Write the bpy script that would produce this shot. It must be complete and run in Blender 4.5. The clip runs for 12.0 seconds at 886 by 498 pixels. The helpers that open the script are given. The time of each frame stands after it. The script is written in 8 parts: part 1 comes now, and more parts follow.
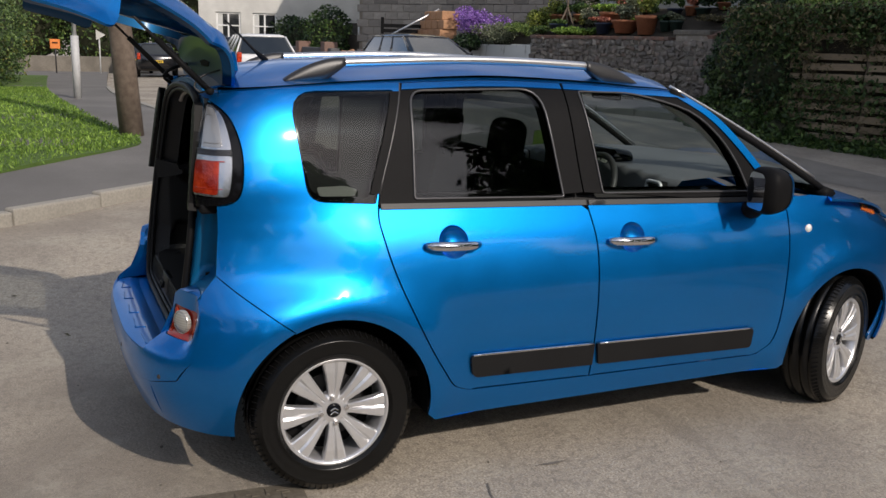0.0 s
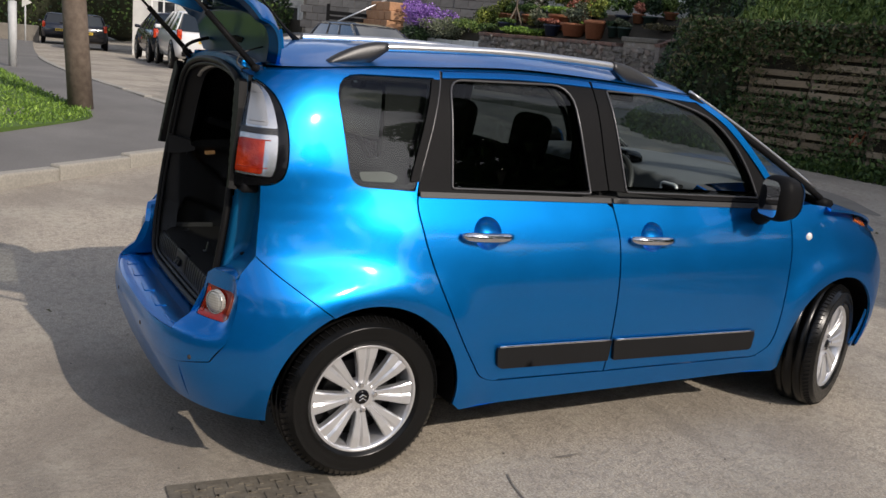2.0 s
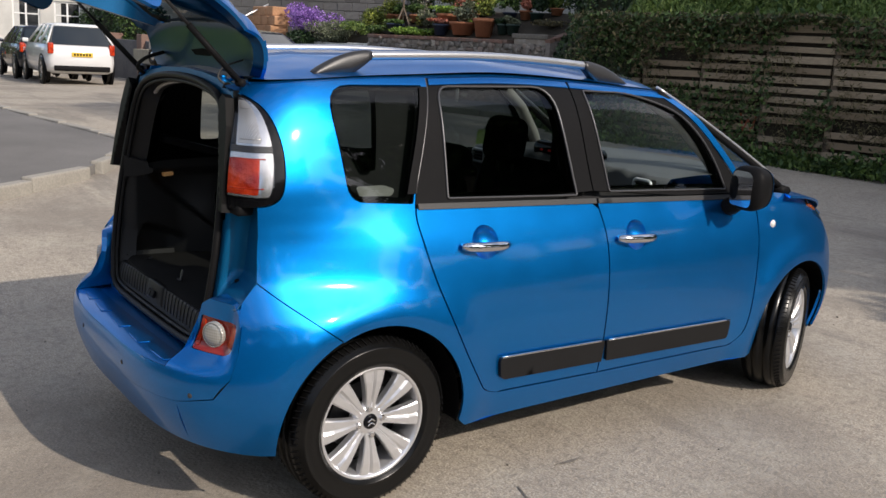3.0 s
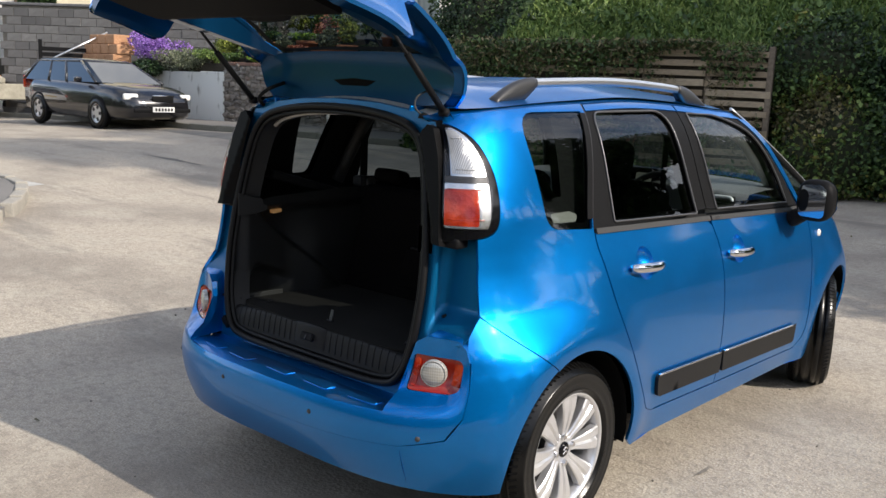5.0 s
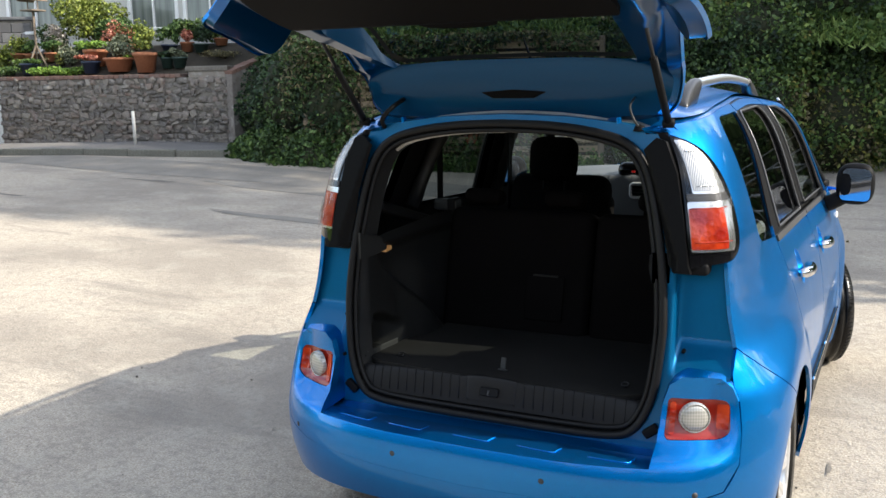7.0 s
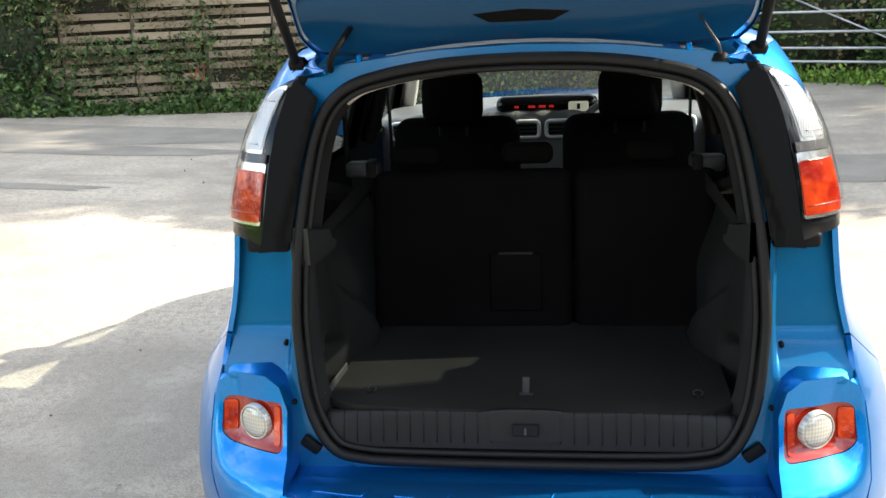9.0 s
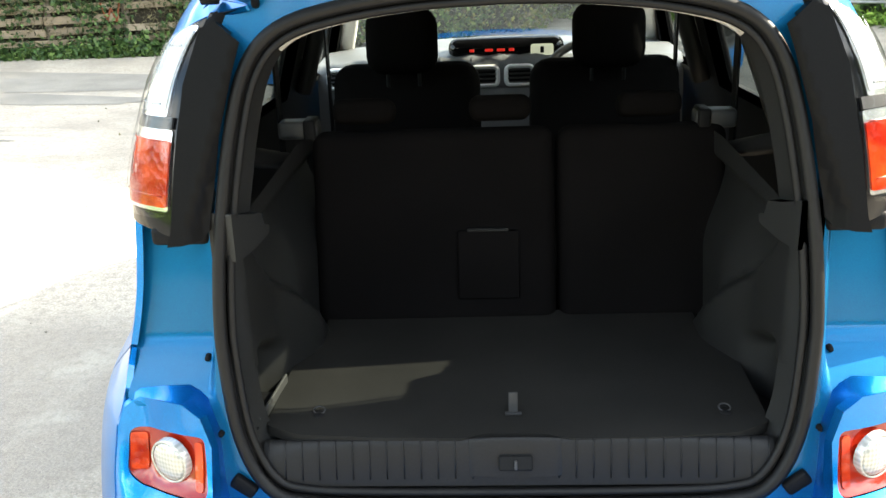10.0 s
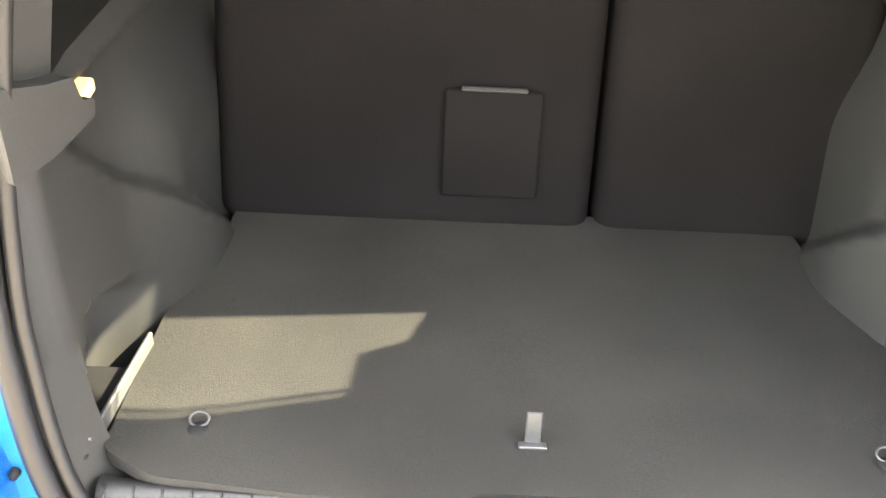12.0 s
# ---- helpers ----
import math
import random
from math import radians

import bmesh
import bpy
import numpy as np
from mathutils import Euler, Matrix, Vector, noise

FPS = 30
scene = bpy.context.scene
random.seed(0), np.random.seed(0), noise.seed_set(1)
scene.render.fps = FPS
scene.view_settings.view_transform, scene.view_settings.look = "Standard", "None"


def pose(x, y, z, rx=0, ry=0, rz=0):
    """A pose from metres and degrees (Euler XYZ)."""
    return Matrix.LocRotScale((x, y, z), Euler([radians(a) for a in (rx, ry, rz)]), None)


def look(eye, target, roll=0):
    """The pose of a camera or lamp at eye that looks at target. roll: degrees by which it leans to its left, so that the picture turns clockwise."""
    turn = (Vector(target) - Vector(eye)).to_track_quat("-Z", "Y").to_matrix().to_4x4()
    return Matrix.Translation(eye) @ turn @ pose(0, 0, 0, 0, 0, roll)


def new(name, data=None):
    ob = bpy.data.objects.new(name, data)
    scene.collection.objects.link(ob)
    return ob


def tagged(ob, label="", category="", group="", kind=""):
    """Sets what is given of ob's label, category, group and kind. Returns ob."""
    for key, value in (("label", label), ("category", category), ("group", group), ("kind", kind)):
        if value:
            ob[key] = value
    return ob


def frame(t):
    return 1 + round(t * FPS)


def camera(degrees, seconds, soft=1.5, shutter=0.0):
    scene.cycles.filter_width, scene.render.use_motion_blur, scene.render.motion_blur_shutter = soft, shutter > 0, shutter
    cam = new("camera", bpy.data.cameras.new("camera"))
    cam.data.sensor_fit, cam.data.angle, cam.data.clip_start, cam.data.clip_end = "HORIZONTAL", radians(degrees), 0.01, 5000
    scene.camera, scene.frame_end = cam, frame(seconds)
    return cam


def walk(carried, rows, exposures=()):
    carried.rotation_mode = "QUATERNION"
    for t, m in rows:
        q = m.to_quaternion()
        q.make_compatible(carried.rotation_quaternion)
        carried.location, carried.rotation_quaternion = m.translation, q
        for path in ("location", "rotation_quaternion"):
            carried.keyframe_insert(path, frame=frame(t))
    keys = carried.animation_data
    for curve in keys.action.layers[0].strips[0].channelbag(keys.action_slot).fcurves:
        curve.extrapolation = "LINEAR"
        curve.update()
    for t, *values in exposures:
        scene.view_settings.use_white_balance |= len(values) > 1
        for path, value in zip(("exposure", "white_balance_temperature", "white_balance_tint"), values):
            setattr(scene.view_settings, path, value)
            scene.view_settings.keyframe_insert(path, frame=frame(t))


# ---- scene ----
cam = camera(51.8, 12.0)
PATH = [
    (0, (3.883, -0.962, 1.669), (2.105, -0.159, 1.23), 1.7),
    (0.5, (3.868, -0.95, 1.671), (2.084, -0.156, 1.24), 1.4),
    (1, (3.847, -0.981, 1.651), (2.048, -0.231, 1.202), 3.4),
    (1.5, (3.779, -1.172, 1.646), (2.022, -0.33, 1.196), 4.5),
    (2, (3.699, -1.351, 1.63), (2.0, -0.392, 1.188), 5.5),
    (2.5, (3.525, -1.489, 1.617), (1.894, -0.404, 1.215), 4.6),
    (2.7, (3.465, -1.543, 1.622), (1.858, -0.425, 1.211), 3.9),
    (4.3, (2.878, -2.242, 1.556), (1.489, -0.852, 1.184), 3.1),
    (4.5, (2.782, -2.329, 1.568), (1.406, -0.922, 1.215), 2.7),
    (5, (2.487, -2.592, 1.557), (1.182, -1.117, 1.209), 2.4),
    (5.5, (2.171, -2.751, 1.57), (0.97, -1.198, 1.187), 1.2),
    (6, (1.82, -2.852, 1.591), (0.678, -1.253, 1.223), 0.8),
    (6.5, (1.467, -2.999, 1.594), (0.484, -1.293, 1.245), 0.5),
    (7, (1.102, -3.011, 1.585), (0.219, -1.251, 1.238), -0.8),
    (7.2, (0.959, -2.978, 1.597), (0.169, -1.175, 1.245), -1.2),
    (8.8, (0.141, -2.504, 1.601), (-0.158, -0.592, 1.096), -2.6),
    (9, (0.084, -2.42, 1.592), (-0.172, -0.504, 1.077), -2.5),
    (9.5, (-0.042, -2.212, 1.576), (-0.14, -0.29, 1.033), -2.4),
    (10, (-0.031, -1.961, 1.551), (-0.143, -0.069, 0.913), -2.3),
    (10.5, (-0.014, -1.768, 1.547), (-0.128, 0.082, 0.797), -0.9),
    (11, (-0.044, -1.502, 1.5), (-0.137, 0.293, 0.623), -0.1),
    (11.5, (-0.054, -1.354, 1.462), (-0.125, 0.41, 0.523), -0.7),
    (12, (-0.117, -1.142, 1.427), (-0.108, 0.537, 0.341), 2.9),
]
walk(cam, [(t, look(eye, target, roll)) for t, eye, target, roll in PATH], [(0, -0.36, 6450, 15), (2.5, -0.1, 6450, 15), (5.5, 0.62, 6400, 12), (7.0, 1.12, 6400, 10), (9.0, 1.88, 6750, 8), (10.0, 2.7, 7000, 4), (10.5, 3.68, 7000, 5), (11.2, 5.05, 7600, 12), (12, 5.75, 8200, 11)])

# ---- world, sun, exposure ----
world = bpy.data.worlds.new("sky")
world.use_nodes = True
scene.world = world
SUN = Vector((1.45, 0.38, 1.0)).normalized()
_n = world.node_tree.nodes
sky = _n.new("ShaderNodeTexSky")
sky.sky_type, sky.sun_disc = "NISHITA", False
sky.sun_elevation = math.asin(SUN.z)
sky.sun_rotation = math.atan2(SUN.x, SUN.y)
_l = world.node_tree.links
# broken cloud over the whole sky
_tc = _n.new("ShaderNodeTexCoord")
_cn = _n.new("ShaderNodeTexNoise")
_cn.inputs["Scale"].default_value, _cn.inputs["Detail"].default_value, _cn.inputs["Roughness"].default_value = 4.2, 7.0, 0.58
_cr = _n.new("ShaderNodeValToRGB")
_cr.color_ramp.elements[0].position, _cr.color_ramp.elements[1].position = 0.44, 0.63
_bw = _n.new("ShaderNodeRGBToBW")
_mul = _n.new("ShaderNodeVectorMath")
_mul.operation = "MULTIPLY_ADD"
_mul.inputs[1].default_value, _mul.inputs[2].default_value = (1.45, 1.45, 1.45), (4.0, 4.0, 4.0)
_mx = _n.new("ShaderNodeMix")
_mx.data_type = "RGBA"
_l.new(_tc.outputs["Generated"], _cn.inputs["Vector"])
_l.new(_cn.outputs["Fac"], _cr.inputs[0])
_l.new(sky.outputs[0], _bw.inputs[0])
_l.new(_bw.outputs[0], _mul.inputs[0])
_l.new(_cr.outputs[0], _mx.inputs[0])
_l.new(sky.outputs[0], _mx.inputs[6])
_l.new(_mul.outputs[0], _mx.inputs[7])
_l.new(_mx.outputs[2], _n["Background"].inputs[0])
_n["Background"].inputs[1].default_value = 0.15
sun_data = bpy.data.lights.new("sun", "SUN")
sun_data.energy, sun_data.angle, sun_data.color = 3.6, radians(0.55), (1.0, 0.92, 0.79)
sun = new("sun", sun_data)
sun.matrix_world = look(SUN * 50, (0, 0, 0))


# ---- materials ----
class Mat:
    """A small builder for node materials."""

    def __init__(self, name, color=(0.5, 0.5, 0.5), rough=0.6, metal=0.0, **more):
        self.m = bpy.data.materials.new(name)
        self.m.use_nodes = True
        self.t = self.m.node_tree
        self.b = self.t.nodes["Principled BSDF"]
        self.set("Base Color", color)
        self.set("Roughness", rough)
        self.set("Metallic", metal)
        for key, value in more.items():
            self.set(key.replace("_", " "), value)

    def set(self, key, value):
        if isinstance(value, bpy.types.NodeSocket):
            self.t.links.new(value, self.b.inputs[key])
        else:
            if isinstance(value, tuple) and len(value) == 3 and self.b.inputs[key].type == "RGBA":
                value = (*value, 1)
            self.b.inputs[key].default_value = value
        return self

    def node(self, kind, **inputs):
        n = self.t.nodes.new(kind)
        for key, value in inputs.items():
            key = key.replace("_", " ")
            if isinstance(value, bpy.types.NodeSocket):
                self.t.links.new(value, n.inputs[key])
            else:
                n.inputs[key].default_value = value
        return n

    def coord(self, scale=(1, 1, 1)):
        c = self.t.nodes.new("ShaderNodeTexCoord")
        mp = self.t.nodes.new("ShaderNodeMapping")
        mp.inputs["Scale"].default_value = scale
        self.t.links.new(c.outputs["Object"], mp.inputs[0])
        return mp.outputs[0]

    def noise(self, scale, detail=4.0, stretch=(1, 1, 1), rough=0.55):
        return self.node("ShaderNodeTexNoise", Vector=self.coord(stretch), Scale=scale, Detail=detail, Roughness=rough).outputs["Fac"]

    def ramp(self, fac, stops):
        r = self.t.nodes.new("ShaderNodeValToRGB")
        e = r.color_ramp.elements
        while len(e) < len(stops):
            e.new(0.5)
        for el, (p, c) in zip(e, stops):
            el.position = p
            el.color = (*c, 1) if len(c) == 3 else c
        self.t.links.new(fac, r.inputs[0])
        return r.outputs[0]

    def mix(self, fac, a, b, kind="MIX"):
        n = self.t.nodes.new("ShaderNodeMix")
        n.data_type, n.blend_type = "RGBA", kind
        socks = {"f": n.inputs[0], "a": n.inputs[6], "b": n.inputs[7]}
        for k, value in (("f", fac), ("a", a), ("b", b)):
            if isinstance(value, bpy.types.NodeSocket):
                self.t.links.new(value, socks[k])
            else:
                socks[k].default_value = (*value, 1) if isinstance(value, tuple) and len(value) == 3 else value
        return n.outputs[2]

    def random(self):
        return self.t.nodes.new("ShaderNodeObjectInfo").outputs["Random"]

    def island(self):
        return self.t.nodes.new("ShaderNodeNewGeometry").outputs["Random Per Island"]

    def bump(self, height, strength=0.3, distance=0.01):
        b = self.node("ShaderNodeBump", Strength=strength, Distance=distance, Height=height)
        self.t.links.new(b.outputs[0], self.b.inputs["Normal"])
        return self


def speckled(name, a, b, scale, rough=0.7, bump=0.2, distance=0.005, big=None, metal=0.0, spec=0.5):
    """A surface whose colour wanders between a and b at a fine and a broad scale."""
    m = Mat(name, a, rough, metal, Specular_IOR_Level=spec)
    fine = m.noise(scale, 6)
    col = m.ramp(fine, [(0.3, a), (0.7, b)])
    if big:
        broad = m.noise(big, 3)
        col = m.mix(m.ramp(broad, [(0.35, (0, 0, 0)), (0.65, (0.5, 0.5, 0.5))]), col, tuple(0.65 * v for v in a))
    m.set("Base Color", col)
    if bump:
        m.bump(fine, bump, distance)
    return m.m


paint = Mat("blue metallic paint", (0.0, 0.16, 0.5), 0.3, 0.9, Coat_Weight=0.65, Coat_Roughness=0.06, Specular_IOR_Level=0.2)
_f = paint.noise(900, 1)
paint.set("Base Color", paint.mix(paint.ramp(_f, [(0.35, (0, 0, 0)), (0.7, (1, 1, 1))]), (0.0, 0.146, 0.47), (0.0, 0.244, 0.71)))
paint.set("Roughness", paint.ramp(paint.noise(6, 3), [(0.3, (0.35, 0.35, 0.35)), (0.8, (0.41, 0.41, 0.41))]))
PAINT = paint.m
# Body blue copied darker: the shade under the open tailgate is in it.
_gp = Mat("blue paint darkened for shade inside the tailgate", (0.0, 0.055, 0.16), 0.34, 0.75, Coat_Weight=0.35, Coat_Roughness=0.06, Specular_IOR_Level=0.2)
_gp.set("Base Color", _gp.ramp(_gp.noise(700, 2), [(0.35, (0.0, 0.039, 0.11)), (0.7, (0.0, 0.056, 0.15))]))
GATESHADE = _gp.m
# Body blue copied darker for the shade round the tailgate opening.
_ip = Mat("blue paint darkened for shaded recesses", (0.0, 0.085, 0.27), 0.42, 0.55, Coat_Weight=0.35, Coat_Roughness=0.08, Specular_IOR_Level=0.2)
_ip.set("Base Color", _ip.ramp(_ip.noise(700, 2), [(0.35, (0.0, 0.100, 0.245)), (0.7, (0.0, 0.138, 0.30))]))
SHADEPAINT = _ip.m
BLACK = speckled("black plastic", (0.008, 0.008, 0.0085), (0.013, 0.013, 0.0135), 400, 0.5, 0.1, 0.001, spec=0.06)
TRIM = speckled("charcoal trim plastic", (0.009, 0.009, 0.0094), (0.015, 0.015, 0.0158), 260, 0.5, 0.12, 0.001, 2, spec=0.22)
GATETRIM = speckled("dark tailgate lining", (0.006, 0.0055, 0.0055), (0.010, 0.0095, 0.009), 260, 0.7, 0.12, 0.001, spec=0.04)
GREYTRIM = speckled("grey trim plastic", (0.035, 0.035, 0.035), (0.045, 0.045, 0.044), 260, 0.5, 0.12, 0.001, 2)
PALETRIM = speckled("pale grey headlining", (0.42, 0.41, 0.38), (0.5, 0.48, 0.45), 300, 0.9, 0.1, 0.001)
PIANO = Mat("glossy black", (0.005, 0.005, 0.006), 0.12, 0, Specular_IOR_Level=0.22, Coat_Weight=0.15).m
# Colour set below the other blacks to hold the gate's shade.
HOUSING = speckled("lamp housing black darkened for shade", (0.003, 0.003, 0.0033), (0.005, 0.005, 0.0054), 300, 0.48, 0.05, 0.001, spec=0.1)
CARPET = speckled("boot carpet", (0.008, 0.0078, 0.0076), (0.027, 0.026, 0.0235), 700, 0.95, 0.6, 0.002, 3, spec=0.15)
SEATCLOTH = speckled("dark seat cloth", (0.0048, 0.0043, 0.0043), (0.0092, 0.0081, 0.0080), 500, 0.9, 0.3, 0.001, 3, spec=0.03)
RUBBER = speckled("tyre rubber", (0.004, 0.004, 0.004), (0.008, 0.008, 0.0077), 120, 0.26, 0.15, 0.002, 5, spec=0.3)
SEAL = Mat("rubber seal", (0.0055, 0.0053, 0.0054), 0.5, 0, Specular_IOR_Level=0.25).m
SIDETRIM = speckled("grey boot side plastic", (0.0125, 0.0125, 0.0123), (0.018, 0.018, 0.0175), 260, 0.5, 0.12, 0.001, 2, spec=0.35)
# Pale base colour in place of the bright reflection on chrome vents.
BRIGHT = Mat("vent chrome with its reflection as pale colour", (0.75, 0.75, 0.75), 0.35, 0.2).m
ALLOY = Mat("silver alloy", (0.74, 0.74, 0.75), 0.3, 0.75).m
DARKMETAL = Mat("dark metal", (0.05, 0.05, 0.052), 0.5, 0.6).m
CHROME = Mat("chrome", (0.75, 0.75, 0.76), 0.08, 1.0).m
SATIN = Mat("satin aluminium", (0.72, 0.72, 0.72), 0.28, 0.9).m


def glass_mat(name, tint, alpha):
    m = Mat(name, tint, 0.02)
    out = m.t.nodes["Material Output"]
    clear = m.node("ShaderNodeBsdfTransparent", Color=(*tint, 1))
    gloss = m.node("ShaderNodeBsdfGlossy", Roughness=0.0)
    lw = m.node("ShaderNodeLayerWeight", Blend=0.5)
    p5 = m.t.nodes.new("ShaderNodeMath")
    p5.operation = "POWER"
    p5.inputs[1].default_value = 4.2
    m.t.links.new(lw.outputs["Facing"], p5.inputs[0])
    fres = m.t.nodes.new("ShaderNodeMath")
    fres.operation = "MULTIPLY_ADD"
    fres.inputs[1].default_value, fres.inputs[2].default_value = 0.9, alpha
    m.t.links.new(p5.outputs[0], fres.inputs[0])
    mx = m.node("ShaderNodeMixShader")
    m.t.links.new(fres.outputs[0], mx.inputs[0])
    m.t.links.new(clear.outputs[0], mx.inputs[1])
    m.t.links.new(gloss.outputs[0], mx.inputs[2])
    m.t.links.new(mx.outputs[0], out.inputs[0])
    return m.m


GLASS = glass_mat("window glass", (0.84, 0.89, 0.87), 0.05)
PRIVACY = glass_mat("tinted privacy glass", (0.30, 0.33, 0.32), 0.035)
QUARTER = glass_mat("lightly tinted glass", (0.46, 0.50, 0.48), 0.04)
LENS = glass_mat("clear lamp lens", (0.92, 0.92, 0.92), 0.03)
_rl = Mat("red lamp lens", (0.36, 0.012, 0.003), 0.2, 0, Coat_Weight=0.3, Specular_IOR_Level=0.3)
_cells = _rl.node("ShaderNodeTexVoronoi", Vector=_rl.coord(), Scale=70.0).outputs["Distance"]
_rl.set("Base Color", _rl.mix(_rl.ramp(_rl.noise(16, 2), [(0.35, (0, 0, 0)), (0.65, (1, 1, 1))]), (0.27, 0.010, 0.003), (0.6, 0.055, 0.010)))
_rl.bump(_cells, 0.5, 0.003)
REDLENS = _rl.m
DARKRED = Mat("deep red lamp moulding", (0.27, 0.013, 0.005), 0.16, 0, Coat_Weight=0.4).m
_rb = Mat("ribbed clear lens", (0.5, 0.5, 0.49), 0.22, 0.6, Coat_Weight=0.4)
_rb.bump(_rb.node("ShaderNodeTexWave", Vector=_rb.coord((1, 1, 1)), Scale=55.0, Distortion=0.6).outputs["Fac"], 0.35, 0.002)
RIBBED = _rb.m
_fl = Mat("milky ribbed fog lens", (0.4, 0.39, 0.35), 0.2, 0.3, Coat_Weight=0.5)
_fw = _fl.node("ShaderNodeTexWave", Vector=_fl.coord(), Scale=42.0, Distortion=0.2).outputs["Fac"]
_fh = _fl.t.nodes.new("ShaderNodeTexWave")
_fh.bands_direction = "Z"
_fh.inputs["Scale"].default_value = 34.0
_fl.t.links.new(_fl.coord(), _fh.inputs["Vector"])
_fm = _fl.mix(0.5, _fw, _fh.outputs["Fac"])
_fl.set("Base Color", _fl.ramp(_fm, [(0.2, (0.38, 0.37, 0.33)), (0.75, (0.52, 0.51, 0.46))]))
_fl.bump(_fm, 0.22, 0.002)
FOGLENS = _fl.m
AMBER = Mat("amber lamp lens", (0.75, 0.17, 0.02), 0.15, 0, Coat_Weight=1.0).m
REFLECTOR = Mat("lamp reflector", (0.72, 0.72, 0.72), 0.24, 0.95).m
MILKY = Mat("reversing lamp lens", (0.85, 0.84, 0.79), 0.22, 0.0, Coat_Weight=0.8).m
WHITE = speckled("white render", (0.55, 0.54, 0.5), (0.66, 0.65, 0.61), 30, 0.85, 0.15, 0.004, 1.2)
CREAM = speckled("cream render", (0.62, 0.55, 0.38), (0.72, 0.65, 0.48), 30, 0.85, 0.15, 0.004, 1.0)


# ---- mesh helpers ----
def link(name, mesh, material, parent=None, label="", smooth=True):
    ob = new(name, mesh)
    if material:
        mesh.materials.append(material)
    if smooth:
        mesh.shade_smooth()
    if parent:
        ob.parent = parent
    if label:
        ob["label"] = label
    return ob


def part(name, bm, material, parent=None, label="", smooth=False):
    """Links a bmesh as one mesh object under a thing or a part."""
    mesh = bpy.data.meshes.new(name)
    bm.normal_update()
    bm.to_mesh(mesh)
    bm.free()
    return link(name, mesh, material, parent, label, smooth)


def thing(name, label, category, group="", at=(0, 0, 0), rz=0.0, kind=""):
    ob = new(name)
    ob.empty_display_size = 0.1
    ob.matrix_basis = pose(*at, 0, 0, rz)
    bpy.context.view_layer.update()
    return tagged(ob, label, category, group, kind)


def box(size, at=(0, 0, 0), bevel=0.0, segs=2, rot=None, bm=None):
    """A bevelled block, added to bm."""
    own = bmesh.new()
    bmesh.ops.create_cube(own, size=1.0)
    bmesh.ops.scale(own, vec=size, verts=own.verts)
    if bevel:
        bmesh.ops.bevel(own, geom=own.edges[:], offset=bevel, segments=segs, affect="EDGES", profile=0.5)
    m = Matrix.Translation(at)
    if rot:
        m = m @ pose(0, 0, 0, *rot)
    own.transform(m)
    return merged(own, bm)


def merged(own, bm):
    if bm is None:
        return own
    tmp = bpy.data.meshes.new("tmp")
    own.to_mesh(tmp)
    own.free()
    bm.from_mesh(tmp)
    bpy.data.meshes.remove(tmp)
    return bm


def tube(points, radius, segs=10, bm=None, closed=False, squash=1.0):
    """A round bar along points; radius may be a list."""
    own = bmesh.new()
    pts = [Vector(p) for p in points]
    rings = []
    n = len(pts)
    up = Vector((0, 0, 1))
    prev = None
    for i, p in enumerate(pts):
        a = pts[(i - 1) % n] if (closed or i) else p
        b = pts[(i + 1) % n] if (closed or i < n - 1) else p
        d = (b - a).normalized()
        if prev is None:
            side = d.cross(up)
            if side.length < 0.05:
                side = d.cross(Vector((1, 0, 0)))
            side.normalize()
        else:
            side = (prev - d * prev.dot(d)).normalized()
        prev = side
        top = side.cross(d)
        r = radius[i] if isinstance(radius, (list, tuple)) else radius
        rings.append([own.verts.new(p + side * math.cos(t) * r + top * math.sin(t) * r * squash) for t in (2 * math.pi * k / segs for k in range(segs))])
    for i in range(n if closed else n - 1):
        a, b = rings[i], rings[(i + 1) % n]
        for k in range(segs):
            own.faces.new((a[k], a[(k + 1) % segs], b[(k + 1) % segs], b[k]))
    if not closed:
        own.faces.new(rings[0])
        own.faces.new(rings[-1][::-1])
    bmesh.ops.recalc_face_normals(own, faces=own.faces)
    return merged(own, bm)


def lathe(profile, segs=48, axis="X", at=(0, 0, 0), bm=None):
    """Turns a profile of (radius, along) about an axis."""
    own = bmesh.new()
    rings = []
    for r, a in profile:
        ring = []
        for k in range(segs):
            t = 2 * math.pi * k / segs
            c, s = r * math.cos(t), r * math.sin(t)
            v = {"X": (a, c, s), "Y": (c, a, s), "Z": (c, s, a)}[axis]
            ring.append(own.verts.new(Vector(v) + Vector(at)))
        rings.append(ring)
    for a, b in zip(rings, rings[1:]):
        for k in range(segs):
            own.faces.new((a[k], a[(k + 1) % segs], b[(k + 1) % segs], b[k]))
    bmesh.ops.remove_doubles(own, verts=own.verts, dist=1e-6)
    bmesh.ops.recalc_face_normals(own, faces=own.faces)
    return merged(own, bm)


